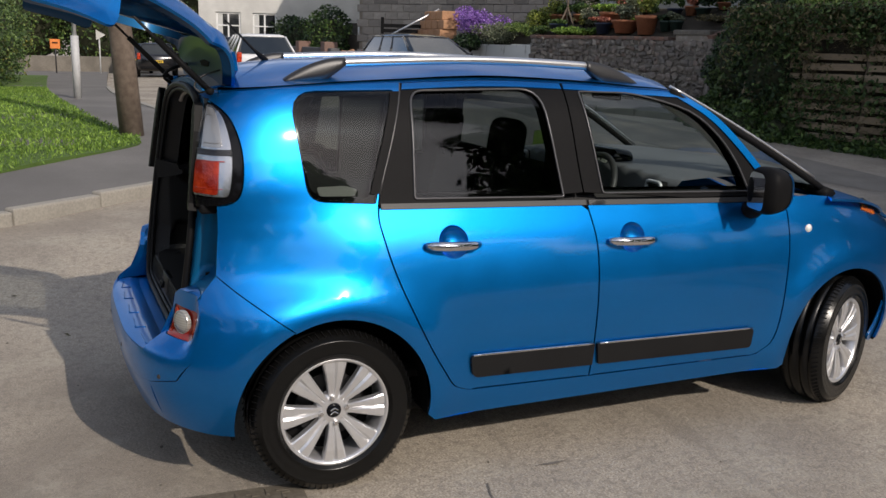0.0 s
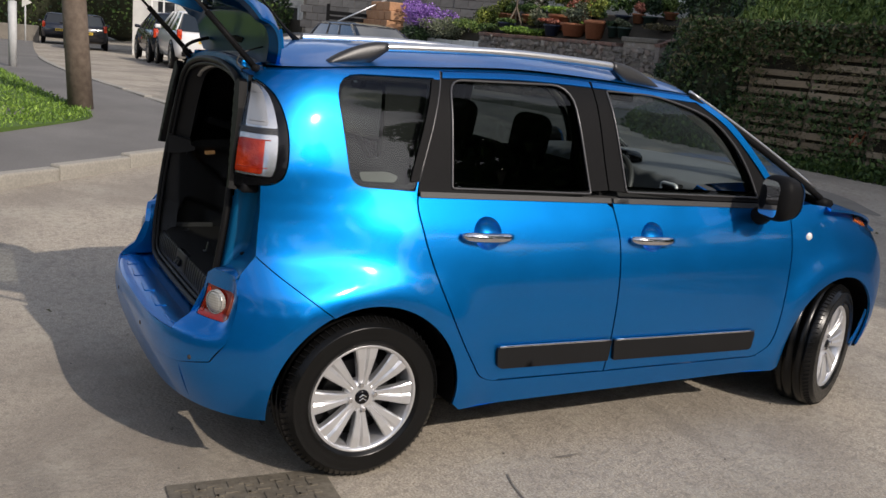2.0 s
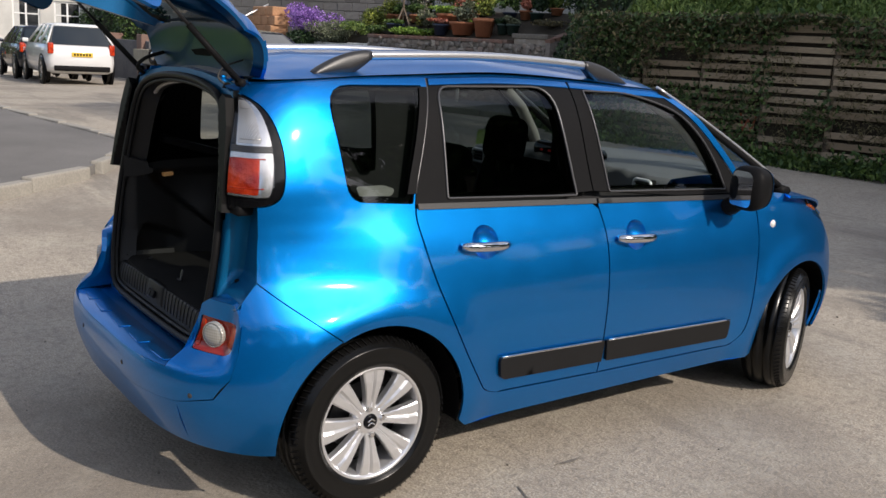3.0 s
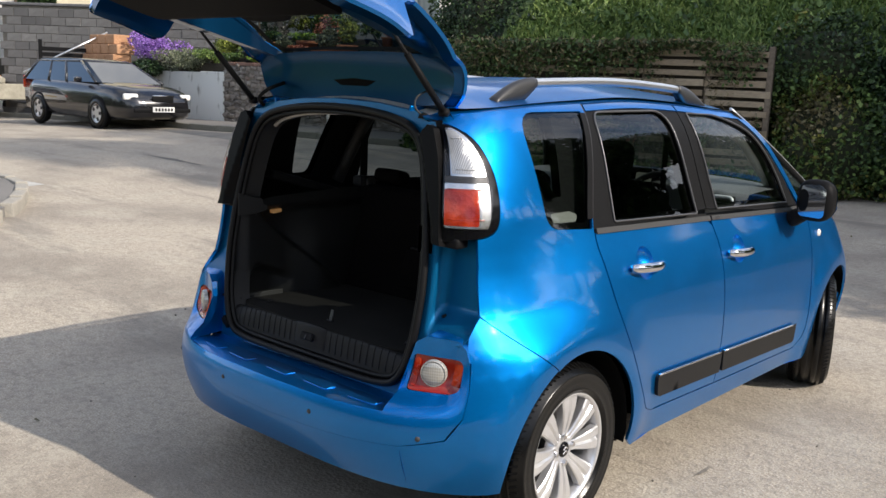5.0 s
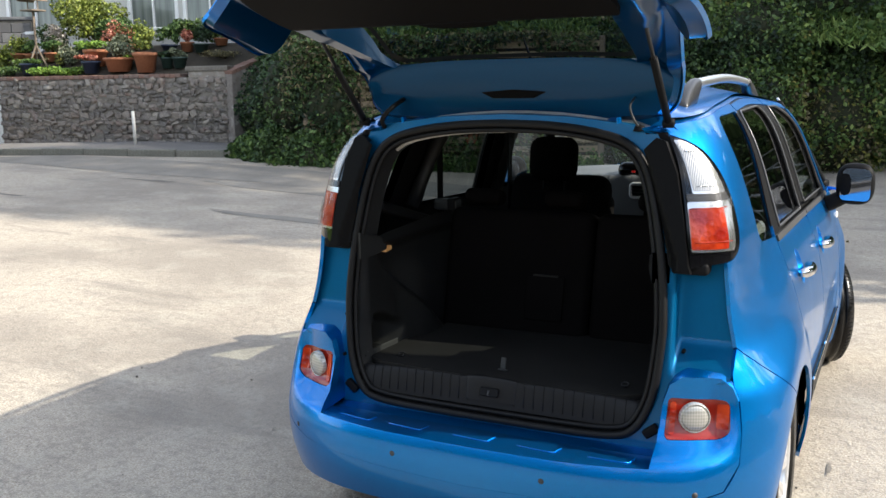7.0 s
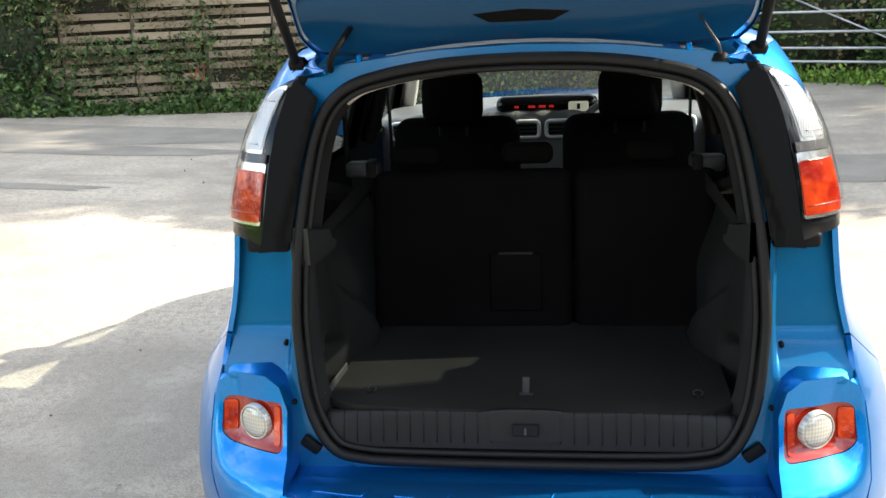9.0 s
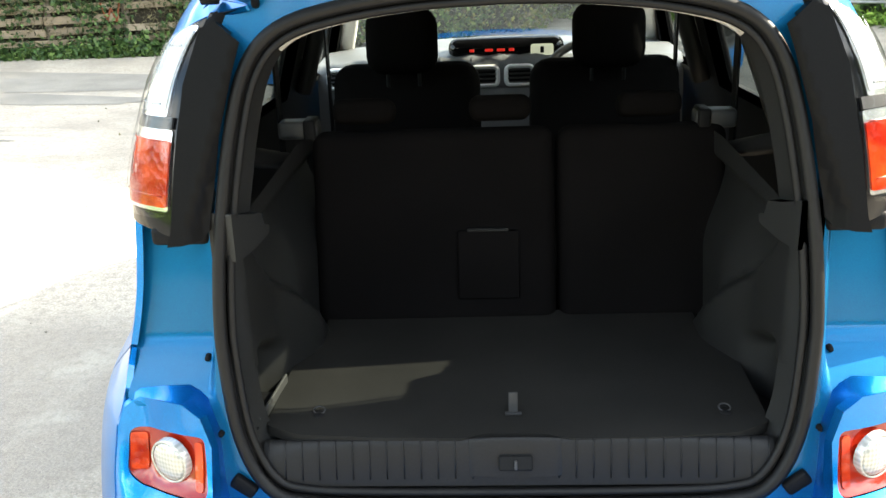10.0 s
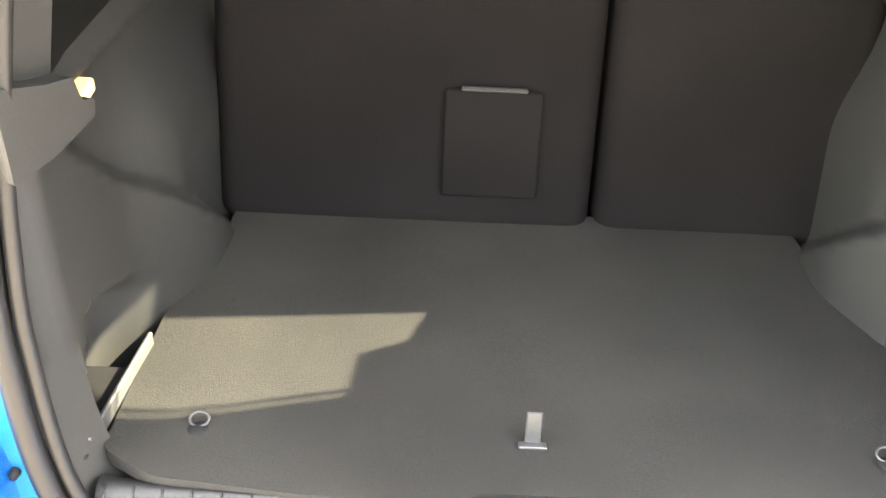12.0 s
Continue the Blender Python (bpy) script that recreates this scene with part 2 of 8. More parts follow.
def rounded(pts, r, step=0.03):
    """A closed outline with its corners rounded by r (one number, or one a corner), split into short steps."""
    n = len(pts)
    out = []
    for i in range(n):
        p = Vector(pts[i])
        a, b = Vector(pts[i - 1]), Vector(pts[(i + 1) % n])
        rr = r[i] if isinstance(r, (list, tuple)) else r
        da, db = (a - p), (b - p)
        k = min(rr, 0.45 * da.length, 0.45 * db.length)
        if k < 1e-4:
            out.append(p)
            continue
        s, e = p + da.normalized() * k, p + db.normalized() * k
        for j in range(6):
            t = j / 5
            out.append((1 - t) ** 2 * s + 2 * t * (1 - t) * p + t * t * e)
    fine = []
    for i, p in enumerate(out):
        q = out[(i + 1) % len(out)]
        m = max(1, int((q - p).length / step))
        fine += [p.lerp(q, j / m) for j in range(m)]
    keep = [fine[0]]
    for p in fine[1:]:
        if (p - keep[-1]).length > 1e-4:
            keep.append(p)
    return keep


def inside(p, loops):
    c = False
    for loop in loops:
        for i in range(len(loop)):
            a, b = loop[i - 1], loop[i]
            if (a[1] > p[1]) != (b[1] > p[1]) and p[0] < (b[0] - a[0]) * (p[1] - a[1]) / (b[1] - a[1]) + a[0]:
                c = not c
    return c


def sheet(outline, surf, holes=(), res=0.035, depth=0.012, mirror=False, inward=True):
    """A shaped panel: a flat outline with holes, laid on surf(u, v) and given a returned edge."""
    from mathutils.geometry import delaunay_2d_cdt
    loops = [[Vector(p) for p in outline]] + [[Vector(p) for p in h] for h in holes]
    pts, edges = [], []
    for loop in loops:
        k = len(pts)
        pts += loop
        edges += [(k + i, k + (i + 1) % len(loop)) for i in range(len(loop))]
    rim = np.array([tuple(p) for p in pts])
    lo, hi = rim.min(0), rim.max(0)
    for i, u in enumerate(np.arange(lo[0], hi[0], res)):
        for v in np.arange(lo[1] + (res / 2 if i % 2 else 0), hi[1], res):
            if ((rim - (u, v)) ** 2).sum(1).min() > (0.5 * res) ** 2 and inside((u, v), loops):
                pts.append(Vector((u, v)))
    vs, _, fs, *_ = delaunay_2d_cdt(pts, edges, [], 0, 1e-6)
    fs = [f for f in fs if inside(sum((vs[i] for i in f), Vector((0, 0))) / 3, loops)]
    sx = -1 if mirror else 1
    flip = Vector((sx, 1, 1))
    spots, norms = [], []
    for v in vs:
        p = Vector(surf(v[0], v[1]))
        e = 2e-3
        n = (Vector(surf(v[0] + e, v[1])) - Vector(surf(v[0] - e, v[1]))).cross(Vector(surf(v[0], v[1] + e)) - Vector(surf(v[0], v[1] - e)))
        if n.length < 1e-12:
            n = Vector((1, 0, 0))
        spots.append(p * flip)
        norms.append(n.normalized() * flip)
    faces = [tuple(f if not mirror else f[::-1]) for f in fs]
    verts, normals = list(spots), list(norms)
    if depth:
        count = {}
        for f in faces:
            for i in range(3):
                count[(f[i], f[(i + 1) % 3])] = 1
        for a, b in [e for e in count if (e[1], e[0]) not in count]:
            k = len(verts)
            side = ((spots[b] - spots[a]).cross(norms[a])).normalized()
            verts += [spots[a], spots[b], spots[b] - norms[b] * depth, spots[a] - norms[a] * depth]
            normals += [side] * 4
            faces.append((k + 1, k, k + 3, k + 2))
    mesh = bpy.data.meshes.new("panel")
    mesh.from_pydata(verts, [], faces)
    mesh.shade_smooth()
    mesh.normals_split_custom_set_from_vertices(normals)
    return mesh


def panel(name, outline, surf, material, parent, label="", mirror=False, **kw):
    mesh = sheet(outline, surf, mirror=mirror, **kw)
    mesh.name = name
    ob = new(name, mesh)
    mesh.materials.append(material)
    ob.parent = parent
    if label:
        ob["label"] = label
    return ob


# ---- the blue car: body surfaces (x to its right, y ahead, rear axle at y = 0) ----
def table(rows):
    xs, ys = [r[0] for r in rows], [r[1] for r in rows]

    def f(v):
        # smooth interpolation through the rows
        i = int(np.clip(np.searchsorted(xs, v) - 1, 0, len(xs) - 2))
        h = xs[i + 1] - xs[i]
        t = min(max((v - xs[i]) / h, 0.0), 1.0)

        def slope(k):
            if k == 0:
                return (ys[1] - ys[0]) / (xs[1] - xs[0])
            if k == len(xs) - 1:
                return (ys[-1] - ys[-2]) / (xs[-1] - xs[-2])
            return (ys[k + 1] - ys[k - 1]) / (xs[k + 1] - xs[k - 1])

        a, b = slope(i) * h, slope(i + 1) * h
        return ys[i] * (2 * t**3 - 3 * t**2 + 1) + a * (t**3 - 2 * t**2 + t) + ys[i + 1] * (3 * t**2 - 2 * t**3) + b * (t**3 - t**2)

    return f


WIDE = table([(0.1, 0.785), (0.22, 0.815), (0.35, 0.842), (0.5, 0.852), (0.65, 0.85), (0.8, 0.835), (0.937, 0.803), (1.085, 0.745), (1.2, 0.708), (1.35, 0.658), (1.45, 0.61), (1.52, 0.55), (1.57, 0.45)])
REAR = table([(0.15, 0.58), (0.28, 0.645), (0.4, 0.69), (0.5, 0.70), (0.6, 0.665), (0.7, 0.635), (0.85, 0.64), (1.0, 0.645), (1.1, 0.64), (1.2, 0.615), (1.3, 0.575), (1.36, 0.54), (1.45, 0.46), (1.5, 0.39), (1.57, 0.29)])
NOSE = table([(0.15, 3.2), (0.5, 3.34), (0.7, 3.32), (0.85, 3.2), (0.95, 3.05), (1.1, 2.8)])
SEAM = table([(-0.45, 1.455), (-0.3, 1.478), (0.0, 1.502), (0.33, 1.518), (0.7, 1.532), (1.06, 1.524), (1.4, 1.505), (1.66, 1.482), (1.85, 1.40)])
PW = 3.6


TUCK = table([(0.66, 0.0), (0.72, 0.008), (0.78, 0.030), (0.84, 0.052), (0.90, 0.058), (0.96, 0.054), (1.02, 0.040), (1.08, 0.023), (1.15, 0.008), (1.25, 0.0), (1.35, 0.0)])


def tuck(y, z):
    """How far the rear quarter draws in above the bumper's shoulder."""
    if y > 0.2 or z < 0.66 or z > 1.3:
        return 0.0
    t = min((0.2 - y) / 0.54, 1.0)
    return max(TUCK(z), 0.0) * t * t * (3 - 2 * t)


def half(y, z):
    w = WIDE(z)
    if y < 0:
        k = min(-y / REAR(z), 0.9995)
        w *= (1 - k**PW) ** (1 / PW)
    elif y > 2.1 and z < 1.12:
        k = min((y - 2.1) / (NOSE(z) - 2.1), 0.9995)
        w *= (1 - k**2.8) ** (1 / 2.8)
    # flared wheel arches
    for yc in (0.0, 2.54):
        d = math.hypot(y - yc, z - 0.315)
        w += 0.022 * math.exp(-(((d - 0.40) / 0.10) ** 2)) * min(1.0, max(0.0, (0.98 - z) / 0.22))
    return w - tuck(y, z)


def side(y, z):
    return (half(y, z), y, z)


def inset(surf, d):
    return lambda u, v: (surf(u, v)[0] - d, *surf(u, v)[1:])


def wrap(u, z):
    """The side, and for u < 0 the rear corner: u runs back along the side and round to the middle of the tail."""
    if u >= 0:
        return side(u, z)
    a = min(-u / 0.95, 1.0) * math.pi / 2
    w, d = WIDE(z), REAR(z)
    r = ((math.cos(a) / w) ** PW + (math.sin(a) / d) ** PW) ** (-1 / PW)
    x, y = r * math.cos(a), -r * math.sin(a)
    flare = half(y, z) + tuck(y, z) - w * max(0.0, 1 - min(-y / d, 1.0) ** PW) ** (1 / PW)
    return (x + max(flare, 0) - tuck(y, z), y, z)


def u_at(y, z):
    """The wrap coordinate of a place beside the car."""
    lo, hi = 0.0, 0.95
    for _ in range(30):
        mid = (lo + hi) / 2
        lo, hi = (mid, hi) if wrap(-mid, z)[1] > y else (lo, mid)
    return -lo


def u_of_x(x, z):
    lo, hi = 0.0, 0.95
    for _ in range(30):
        mid = (lo + hi) / 2
        lo, hi = (mid, hi) if wrap(-mid, z)[0] > x else (lo, mid)
    return -lo


def tail(x, z):
    k = min(abs(x) / WIDE(z), 0.9995)
    return (x, -REAR(z) * (1 - k**PW) ** (1 / PW), z)


def arch(yc, r, a0, a1, n=22, zc=0.315):
    return [(yc + r * math.cos(radians(a0 + (a1 - a0) * i / n)), zc + r * math.sin(radians(a0 + (a1 - a0) * i / n))) for i in range(n + 1)]


def dense(pts, step=0.03):
    out = []
    for a, b in zip(pts, pts[1:]):
        a, b = Vector(a), Vector(b)
        m = max(1, int((b - a).length / step))
        out += [tuple(a.lerp(b, j / m)) for j in range(m)]
    return out + [tuple(pts[-1])]


def edge_y(z):
    """Where the rear quarter ends beside the tailgate recess."""
    return float(np.interp(z, [0.765, 0.85, 1.0, 1.08], [-0.475, -0.408, -0.393, -0.392]))


def smoothed(pts, n=5):
    """A soft curve through points."""
    out = []
    p = [Vector(q) for q in pts]
    for i in range(len(p) - 1):
        a, b, c, d = p[max(i - 1, 0)], p[i], p[i + 1], p[min(i + 2, len(p) - 1)]
        for j in range(n):
            t = j / n
            out.append(tuple(0.5 * ((2 * b) + (c - a) * t + (2 * a - 5 * b + 4 * c - d) * t * t + (3 * b - a - 3 * c + d) * t**3)))
    return out + [tuple(p[-1])]


def wrapped(pts):
    return [(u_at(y, z) if y < 0 else y, z) for y, z in pts]


car = thing("car", "bright metallic blue compact people carrier with raised tailgate on concrete", "car")

GAP = 0.0035
# Grey of this bead draws the highlight along the window rubber.
BEAD = Mat("grey window bead", (0.085, 0.085, 0.088), 0.3, 0.3).m
C_GAP = smoothed([(0.335, 1.516), (0.262, 1.30), (0.187, 1.079), (0.197, 0.948), (0.249, 0.784), (0.351, 0.564), (0.43, 0.43), (0.475, 0.37), (0.54, 0.343)])
B_GAP = smoothed([(1.056, 1.522), (1.068, 1.255), (1.088, 1.055), (1.115, 0.894), (1.118, 0.708), (1.11, 0.515), (1.10, 0.33)])
F_GAP = smoothed([(2.14, 1.035), (2.145, 0.94), (2.14, 0.753), (2.09, 0.426), (2.03, 0.34), (1.97, 0.318)])
SILL_TOP = [(0.54, 0.343), (1.10, 0.33), (1.97, 0.318)]
BELT = [(0.187, 1.076), (1.088, 1.055), (1.9, 1.034), (2.14, 1.035)]


def shift(pts, dy, dz=0.0):
    return [(a + dy, b + dz) for a, b in pts]


Q_WIN = rounded([(-0.118, 1.485), (0.30, 1.492), (0.178, 1.082), (-0.075, 1.098)], [0.11, 0.01, 0.01, 0.06])
R_WIN = rounded([(0.362, 1.489), (0.935, 1.5), (0.985, 1.078), (0.335, 1.095)], [0.06, 0.09, 0.01, 0.01])
F_WIN = rounded(smoothed([(1.125, 1.49), (1.25, 1.488), (1.42, 1.478), (1.67, 1.412), (1.815, 1.302), (1.90, 1.18), (1.945, 1.065)], 4) + [(1.175, 1.085)], 0.012)

def cup_ring(y0, y1, zz):
    yc = (y0 + y1) / 2 + 0.01
    return [(yc + 0.062 * math.cos(a), zz + 0.005 + 0.062 * math.sin(a)) for a in np.linspace(0, 2 * math.pi, 40, endpoint=False)]


for mirror in (False, True):
    kw = {"mirror": mirror}
    # quarter panel with the sill
    tail_front = smoothed([(-0.40, 1.462), (-0.33, 1.40), (-0.297, 1.30), (-0.295, 1.20), (-0.312, 1.125), (-0.35, 1.095), (-0.392, 1.088)])
    tail_front_u = [(u_at(y, z), z) for y, z in tail_front]
    seam_low = [(u_at(-0.408, 0.85), 0.85), (u_at(-0.345, 0.795), 0.795), (u_at(-0.275, 0.742), 0.742), (u_at(-0.205, 0.69), 0.69), (u_at(-0.157, 0.655), 0.655)]
    quarter = [(u_at(y, SEAM(y)), SEAM(y)) for y in np.linspace(-0.40, 0.0, 9)] + [(y, SEAM(y)) for y in np.linspace(0.04, 0.335, 9)]
    quarter += shift(C_GAP[1:], -GAP) + dense(shift(SILL_TOP, 0, -GAP))[1:]
    quarter += [(2.03, 0.325), (2.10, 0.30), (2.17, 0.25)] + dense([(2.14, 0.235), (0.40, 0.235)])
    quarter += wrapped(arch(0, 0.372, -8, 115))
    quarter += smoothed(seam_low[::-1])[1:] + dense([(u_at(-0.402, 0.90), 0.90), (u_at(-0.393, 1.0), 1.0), (u_at(-0.392, 1.07), 1.07)])
    quarter += tail_front_u[::-1]
    quarter = [q for i, q in enumerate(quarter) if (Vector(q) - Vector(quarter[i - 1])).length > 2e-3]
    q_hole = [(u_at(p[0], p[1]) if p[0] < 0 else p[0], p[1]) for p in Q_WIN]
    panel("rear_quarter_panel", quarter, wrap, PAINT, car, holes=[q_hole], res=0.018, **kw)
    panel("quarter_window", q_hole, inset(wrap, 0.006), QUARTER, car, "dark tinted quarter window with a small sticker", depth=0, **kw)
    # window surround, black
    ring_out = rounded([(-0.112, 1.479), (0.292, 1.486), (0.172, 1.088), (-0.069, 1.104)], [0.11, 0.01, 0.01, 0.06])
    ring_in = rounded([(-0.106, 1.466), (0.27, 1.471), (0.155, 1.104), (-0.062, 1.118)], [0.10, 0.01, 0.01, 0.05])
    fix = lambda loop: [(u_at(p[0], p[1]) if p[0] < 0 else p[0], p[1]) for p in loop]
    panel("quarter_window_band", fix(ring_out), inset(wrap, 0.012), PIANO, car, holes=[fix(ring_in)], depth=0.004, **kw)

    cg = [(y, z) for y, z in shift(C_GAP, -GAP) if 1.085 < z < 1.50]
    panel("pillar_strip", [(y - 0.034, z) for y, z in cg] + cg[::-1], inset(wrap, -0.0015), BLACK, car, "black pillar strip beside the quarter window", depth=0.004, res=0.03, **kw)
    # rear door: lower skin, pillars, frame strip
    low = [(0.187 + GAP, 1.066)] + [(y, z - 0.012) for y, z in dense(BELT[:2])[1:-1]] + shift([p for p in B_GAP if p[1] < 1.045], -GAP)
    low += [(y, z + GAP) for y, z in dense(SILL_TOP[:2])[::-1][1:-1]]
    low += shift([p for p in C_GAP if p[1] < 1.06][::-1], GAP)
    rear_door = panel("rear_door", low, side, PAINT, car, holes=[cup_ring(0.352, 0.575, 0.928)], res=0.025, **kw)
    frame_out = shift([p for p in C_GAP if p[1] > 1.075][::-1], GAP) + [(y, SEAM(y) - 0.002) for y in np.linspace(0.36, 1.03, 16)] + shift([p for p in B_GAP if p[1] > 1.07], -GAP) + [(0.66, 1.078)]
    panel("window_frame", frame_out, inset(side, 0.004), BLACK, rear_door, "matt black window frame", holes=[R_WIN], **kw)
    panel("frame_strip", [(y, SEAM(y) - 0.003) for y in np.linspace(0.345, 1.05, 20)] + [(y, SEAM(y) - 0.024) for y in np.linspace(1.05, 0.335, 20)], inset(side, -0.002), PAINT, rear_door, "blue strip over the window", depth=0.006, **kw)
    panel("window_pane", R_WIN, inset(side, 0.012), PRIVACY, rear_door, "tinted glass", depth=0, **kw)
    mx = Vector((-1 if mirror else 1, 1, 1))
    part("window_bead", tube([Vector(inset(side, 0.001)(*p)) * mx for p in R_WIN], 0.0045, 6, closed=True), BEAD, rear_door, "thin grey bead painted as a highlight on rubber", True)
    part("window_bead", tube([Vector(inset(side, 0.004)(p[0] + 0.0, p[1])) * mx for p in [(y, z) for y, z in shift(C_GAP, 0.001) if z > 1.08]], 0.0035, 6), BEAD, rear_door, "", True)
    front_door_low = [(1.094, 1.043)] + [(y, z - 0.012) for y, z in dense(BELT[1:])[1:]] + shift([p for p in F_GAP if p[1] < 1.02], -GAP) + [(y, z + GAP) for y, z in dense(SILL_TOP[1:])[::-1][1:-1]] + shift([p for p in B_GAP if p[1] < 1.035][::-1], GAP)
    front_door = panel("front_door", front_door_low, side, PAINT, car, holes=[cup_ring(1.165, 1.395, 0.9)], res=0.025, **kw)
    a_line = smoothed([(1.66, 1.482), (1.82, 1.385), (1.97, 1.24), (2.07, 1.12), (2.12, 1.05)])
    f_out = shift([p for p in B_GAP if p[1] > 1.06][::-1], GAP) + [(y, SEAM(y) - 0.002) for y in np.linspace(1.1, 1.62, 14)] + [(y - 0.05, z - 0.004) for y, z in a_line] + [(2.0, 1.044), (1.6, 1.052)]
    panel("window_frame", f_out, inset(side, 0.004), BLACK, front_door, "matt black window frame", holes=[F_WIN], **kw)
    strip = [(y, SEAM(y) - 0.003) for y in np.linspace(1.065, 1.62, 16)] + a_line + [(y - 0.035, z - 0.012) for y, z in a_line[::-1]] + [(y, SEAM(y) - 0.024) for y in np.linspace(1.58, 1.06, 16)]
    panel("frame_strip", strip, inset(side, -0.002), PAINT, front_door, "blue strip along the roof and screen pillar", depth=0.006, **kw)
    panel("window_pane", F_WIN, inset(side, 0.012), GLASS, front_door, "clear glass", depth=0, **kw)
    part("window_bead", tube([Vector(inset(side, 0.001)(*p)) * mx for p in F_WIN], 0.0045, 6, closed=True), BEAD, front_door, "thin grey bead painted as a highlight on rubber", True)
    # waist trims and chrome-edged side strips
    for door, y0, y1 in ((rear_door, 0.195, 1.082), (front_door, 1.096, 2.06)):
        line = [(y, np.interp(y, [b[0] for b in BELT], [b[1] for b in BELT])) for y in np.linspace(y0, y1, 24)]
        panel("waist_trim", [(y, z - 0.012) for y, z in line] + [(y, z + 0.008) for y, z in line[::-1]], inset(side, -0.006), GREYTRIM, door, "grey waist trim", depth=0.012, **kw)
    for door, y0, y1 in ((rear_door, 0.535, 1.105), (front_door, 1.118, 1.955)):
        z0 = lambda y: 0.488 - (y - 0.535) * 0.023
        bar = rounded([(y0, z0(y0)), (y0 + 0.012, z0(y0) - 0.092), (y1 - 0.005, z0(y1) - 0.092), (y1, z0(y1))], [0.02 if door is rear_door else 0.004, 0.03 if door is rear_door else 0.004, 0.004 if door is rear_door else 0.02, 0.004 if door is rear_door else 0.02])
        strip_ob = panel("side_strip", bar, inset(side, -0.014), TRIM, door, "black rubbing strip", depth=0.02, **kw)
        edge = [(y, z0(y) + 0.002) for y in np.linspace(y0 + 0.01, y1 - 0.01, 20)]
        pts = [Vector(side(y, z)) + Vector((0.014, 0, 0)) for y, z in edge]
        part("chrome_edge", tube([p * Vector((-1 if mirror else 1, 1, 1)) for p in pts], 0.005, 6), CHROME, door, "thin chrome edge", True)
    # door handles in their cups
    for door, y0, y1, zz in ((rear_door, 0.352, 0.575, 0.928), (front_door, 1.165, 1.395, 0.9)):
        sg = -1 if mirror else 1
        pts = []
        for i in range(9):
            t = i / 8
            y, z = y0 + (y1 - y0) * t, zz - 0.008 * t
            pts.append(Vector((sg * (half(y, z) + 0.012 + 0.026 * math.sin(math.pi * t) ** 0.6), y, z)))
        part("door_handle", tube(pts, [0.012, 0.016, 0.017, 0.017, 0.017, 0.017, 0.017, 0.016, 0.011], 10, squash=1.15), CHROME, door, "chrome door handle", True)
        yc = (y0 + y1) / 2 + 0.01

        def cup(u, v, yc=yc, zz=zz):
            r = math.hypot((u - yc), (v - zz - 0.005)) / 0.062
            return (half(u, v) - 0.034 * max(0.0, 1 - r * r) ** 0.7, u, v)

        ring = [(yc + 0.062 * math.cos(a), zz + 0.005 + 0.062 * math.sin(a)) for a in np.linspace(0, 2 * math.pi, 40, endpoint=False)]
        panel("handle_cup", ring, cup, PAINT, door, res=0.008, depth=0, **kw)
    # front wing
    wing = [(2.145, 1.03), (2.3, 1.035), (2.45, 1.02)] + [(y, 1.02 - 0.19 * ((y - 2.45) / 0.6) ** 1.5) for y in np.linspace(2.5, 3.05, 14)] + dense([(3.1, 0.76), (3.12, 0.5), (3.06, 0.3), (2.95, 0.25)]) + arch(2.54, 0.372, -8, 172) + [(2.17, 0.25)]
    wing += shift(F_GAP[::-1][3:], GAP)
    panel("front_wing", wing, side, PAINT, car, **kw)
    # corner of the rear bumper
    corner = [(u, z - 0.005) for u, z in smoothed(seam_low[::-1])]
    corner += dense([(u_at(edge_y(0.82), 0.82), 0.82), (u_at(edge_y(0.785), 0.785), 0.785), (u_of_x(0.731, 0.752), 0.752), (u_of_x(0.748, 0.71), 0.71), (u_of_x(0.7595, 0.62), 0.62), (u_of_x(0.7595, 0.544), 0.544), (u_of_x(0.728, 0.474), 0.474), (u_of_x(0.60, 0.441), 0.441)])
    corner += dense([(u_of_x(0.60, 0.285), 0.285), (u_at(-0.372, 0.272), 0.272)]) + wrapped(arch(0, 0.376, 186, 116))
    panel("bumper_corner", corner, wrap, PAINT, car, "lower edge of the rear bumper", res=0.022, **kw)


# ---- roof, screen, bonnet ----
def roof(v, y):
    ys = min(max(y, -0.45), 1.85)
    z = SEAM(ys)
    x = WIDE(z) - 0.001
    if y < 0:
        x *= (1 - min(-y / REAR(z), 0.98) ** PW) ** (1 / PW)
    return (v * x, y, z + 0.001 + 0.083 * (1 - v * v) * (1 - 0.25 * max(0.0, -y / 0.45)))


def roof_back(v):
    return -0.40 + 0.145 * (1 - abs(v) ** 7)


roof_edge = [(-1, y) for y in np.linspace(1.60, -0.40, 40)] + [(v, roof_back(v)) for v in np.linspace(-0.98, 0.98, 40)] + [(1, y) for y in np.linspace(-0.40, 1.60, 40)] + [(v, 1.60 + 0.10 * (1 - v * v)) for v in np.linspace(0.95, -0.95, 30)]
panel("roof", roof_edge, roof, PAINT, car, res=0.06)


def screen(v, t):
    """The windscreen, from its top (t = 0) to the scuttle (t = 1)."""
    y = 1.60 + 0.10 * (1 - v * v) + t * (0.80 + 0.12 * (1 - v * v))
    top = SEAM(1.6) + 0.083 * (1 - v * v)
    z = top + (1.06 - top) * (t + 0.12 * t * (1 - t) * -1) + 0.05 * (1 - v * v) * t
    x = v * (0.575 + 0.155 * t)
    return (x, y, z)


edge = [(v, 0.0) for v in np.linspace(-1, 1, 24)] + [(1.0, t) for t in np.linspace(0.04, 1, 24)] + [(v, 1.0) for v in np.linspace(0.95, -1, 24)] + [(-1.0, t) for t in np.linspace(0.96, 0.04, 24)]
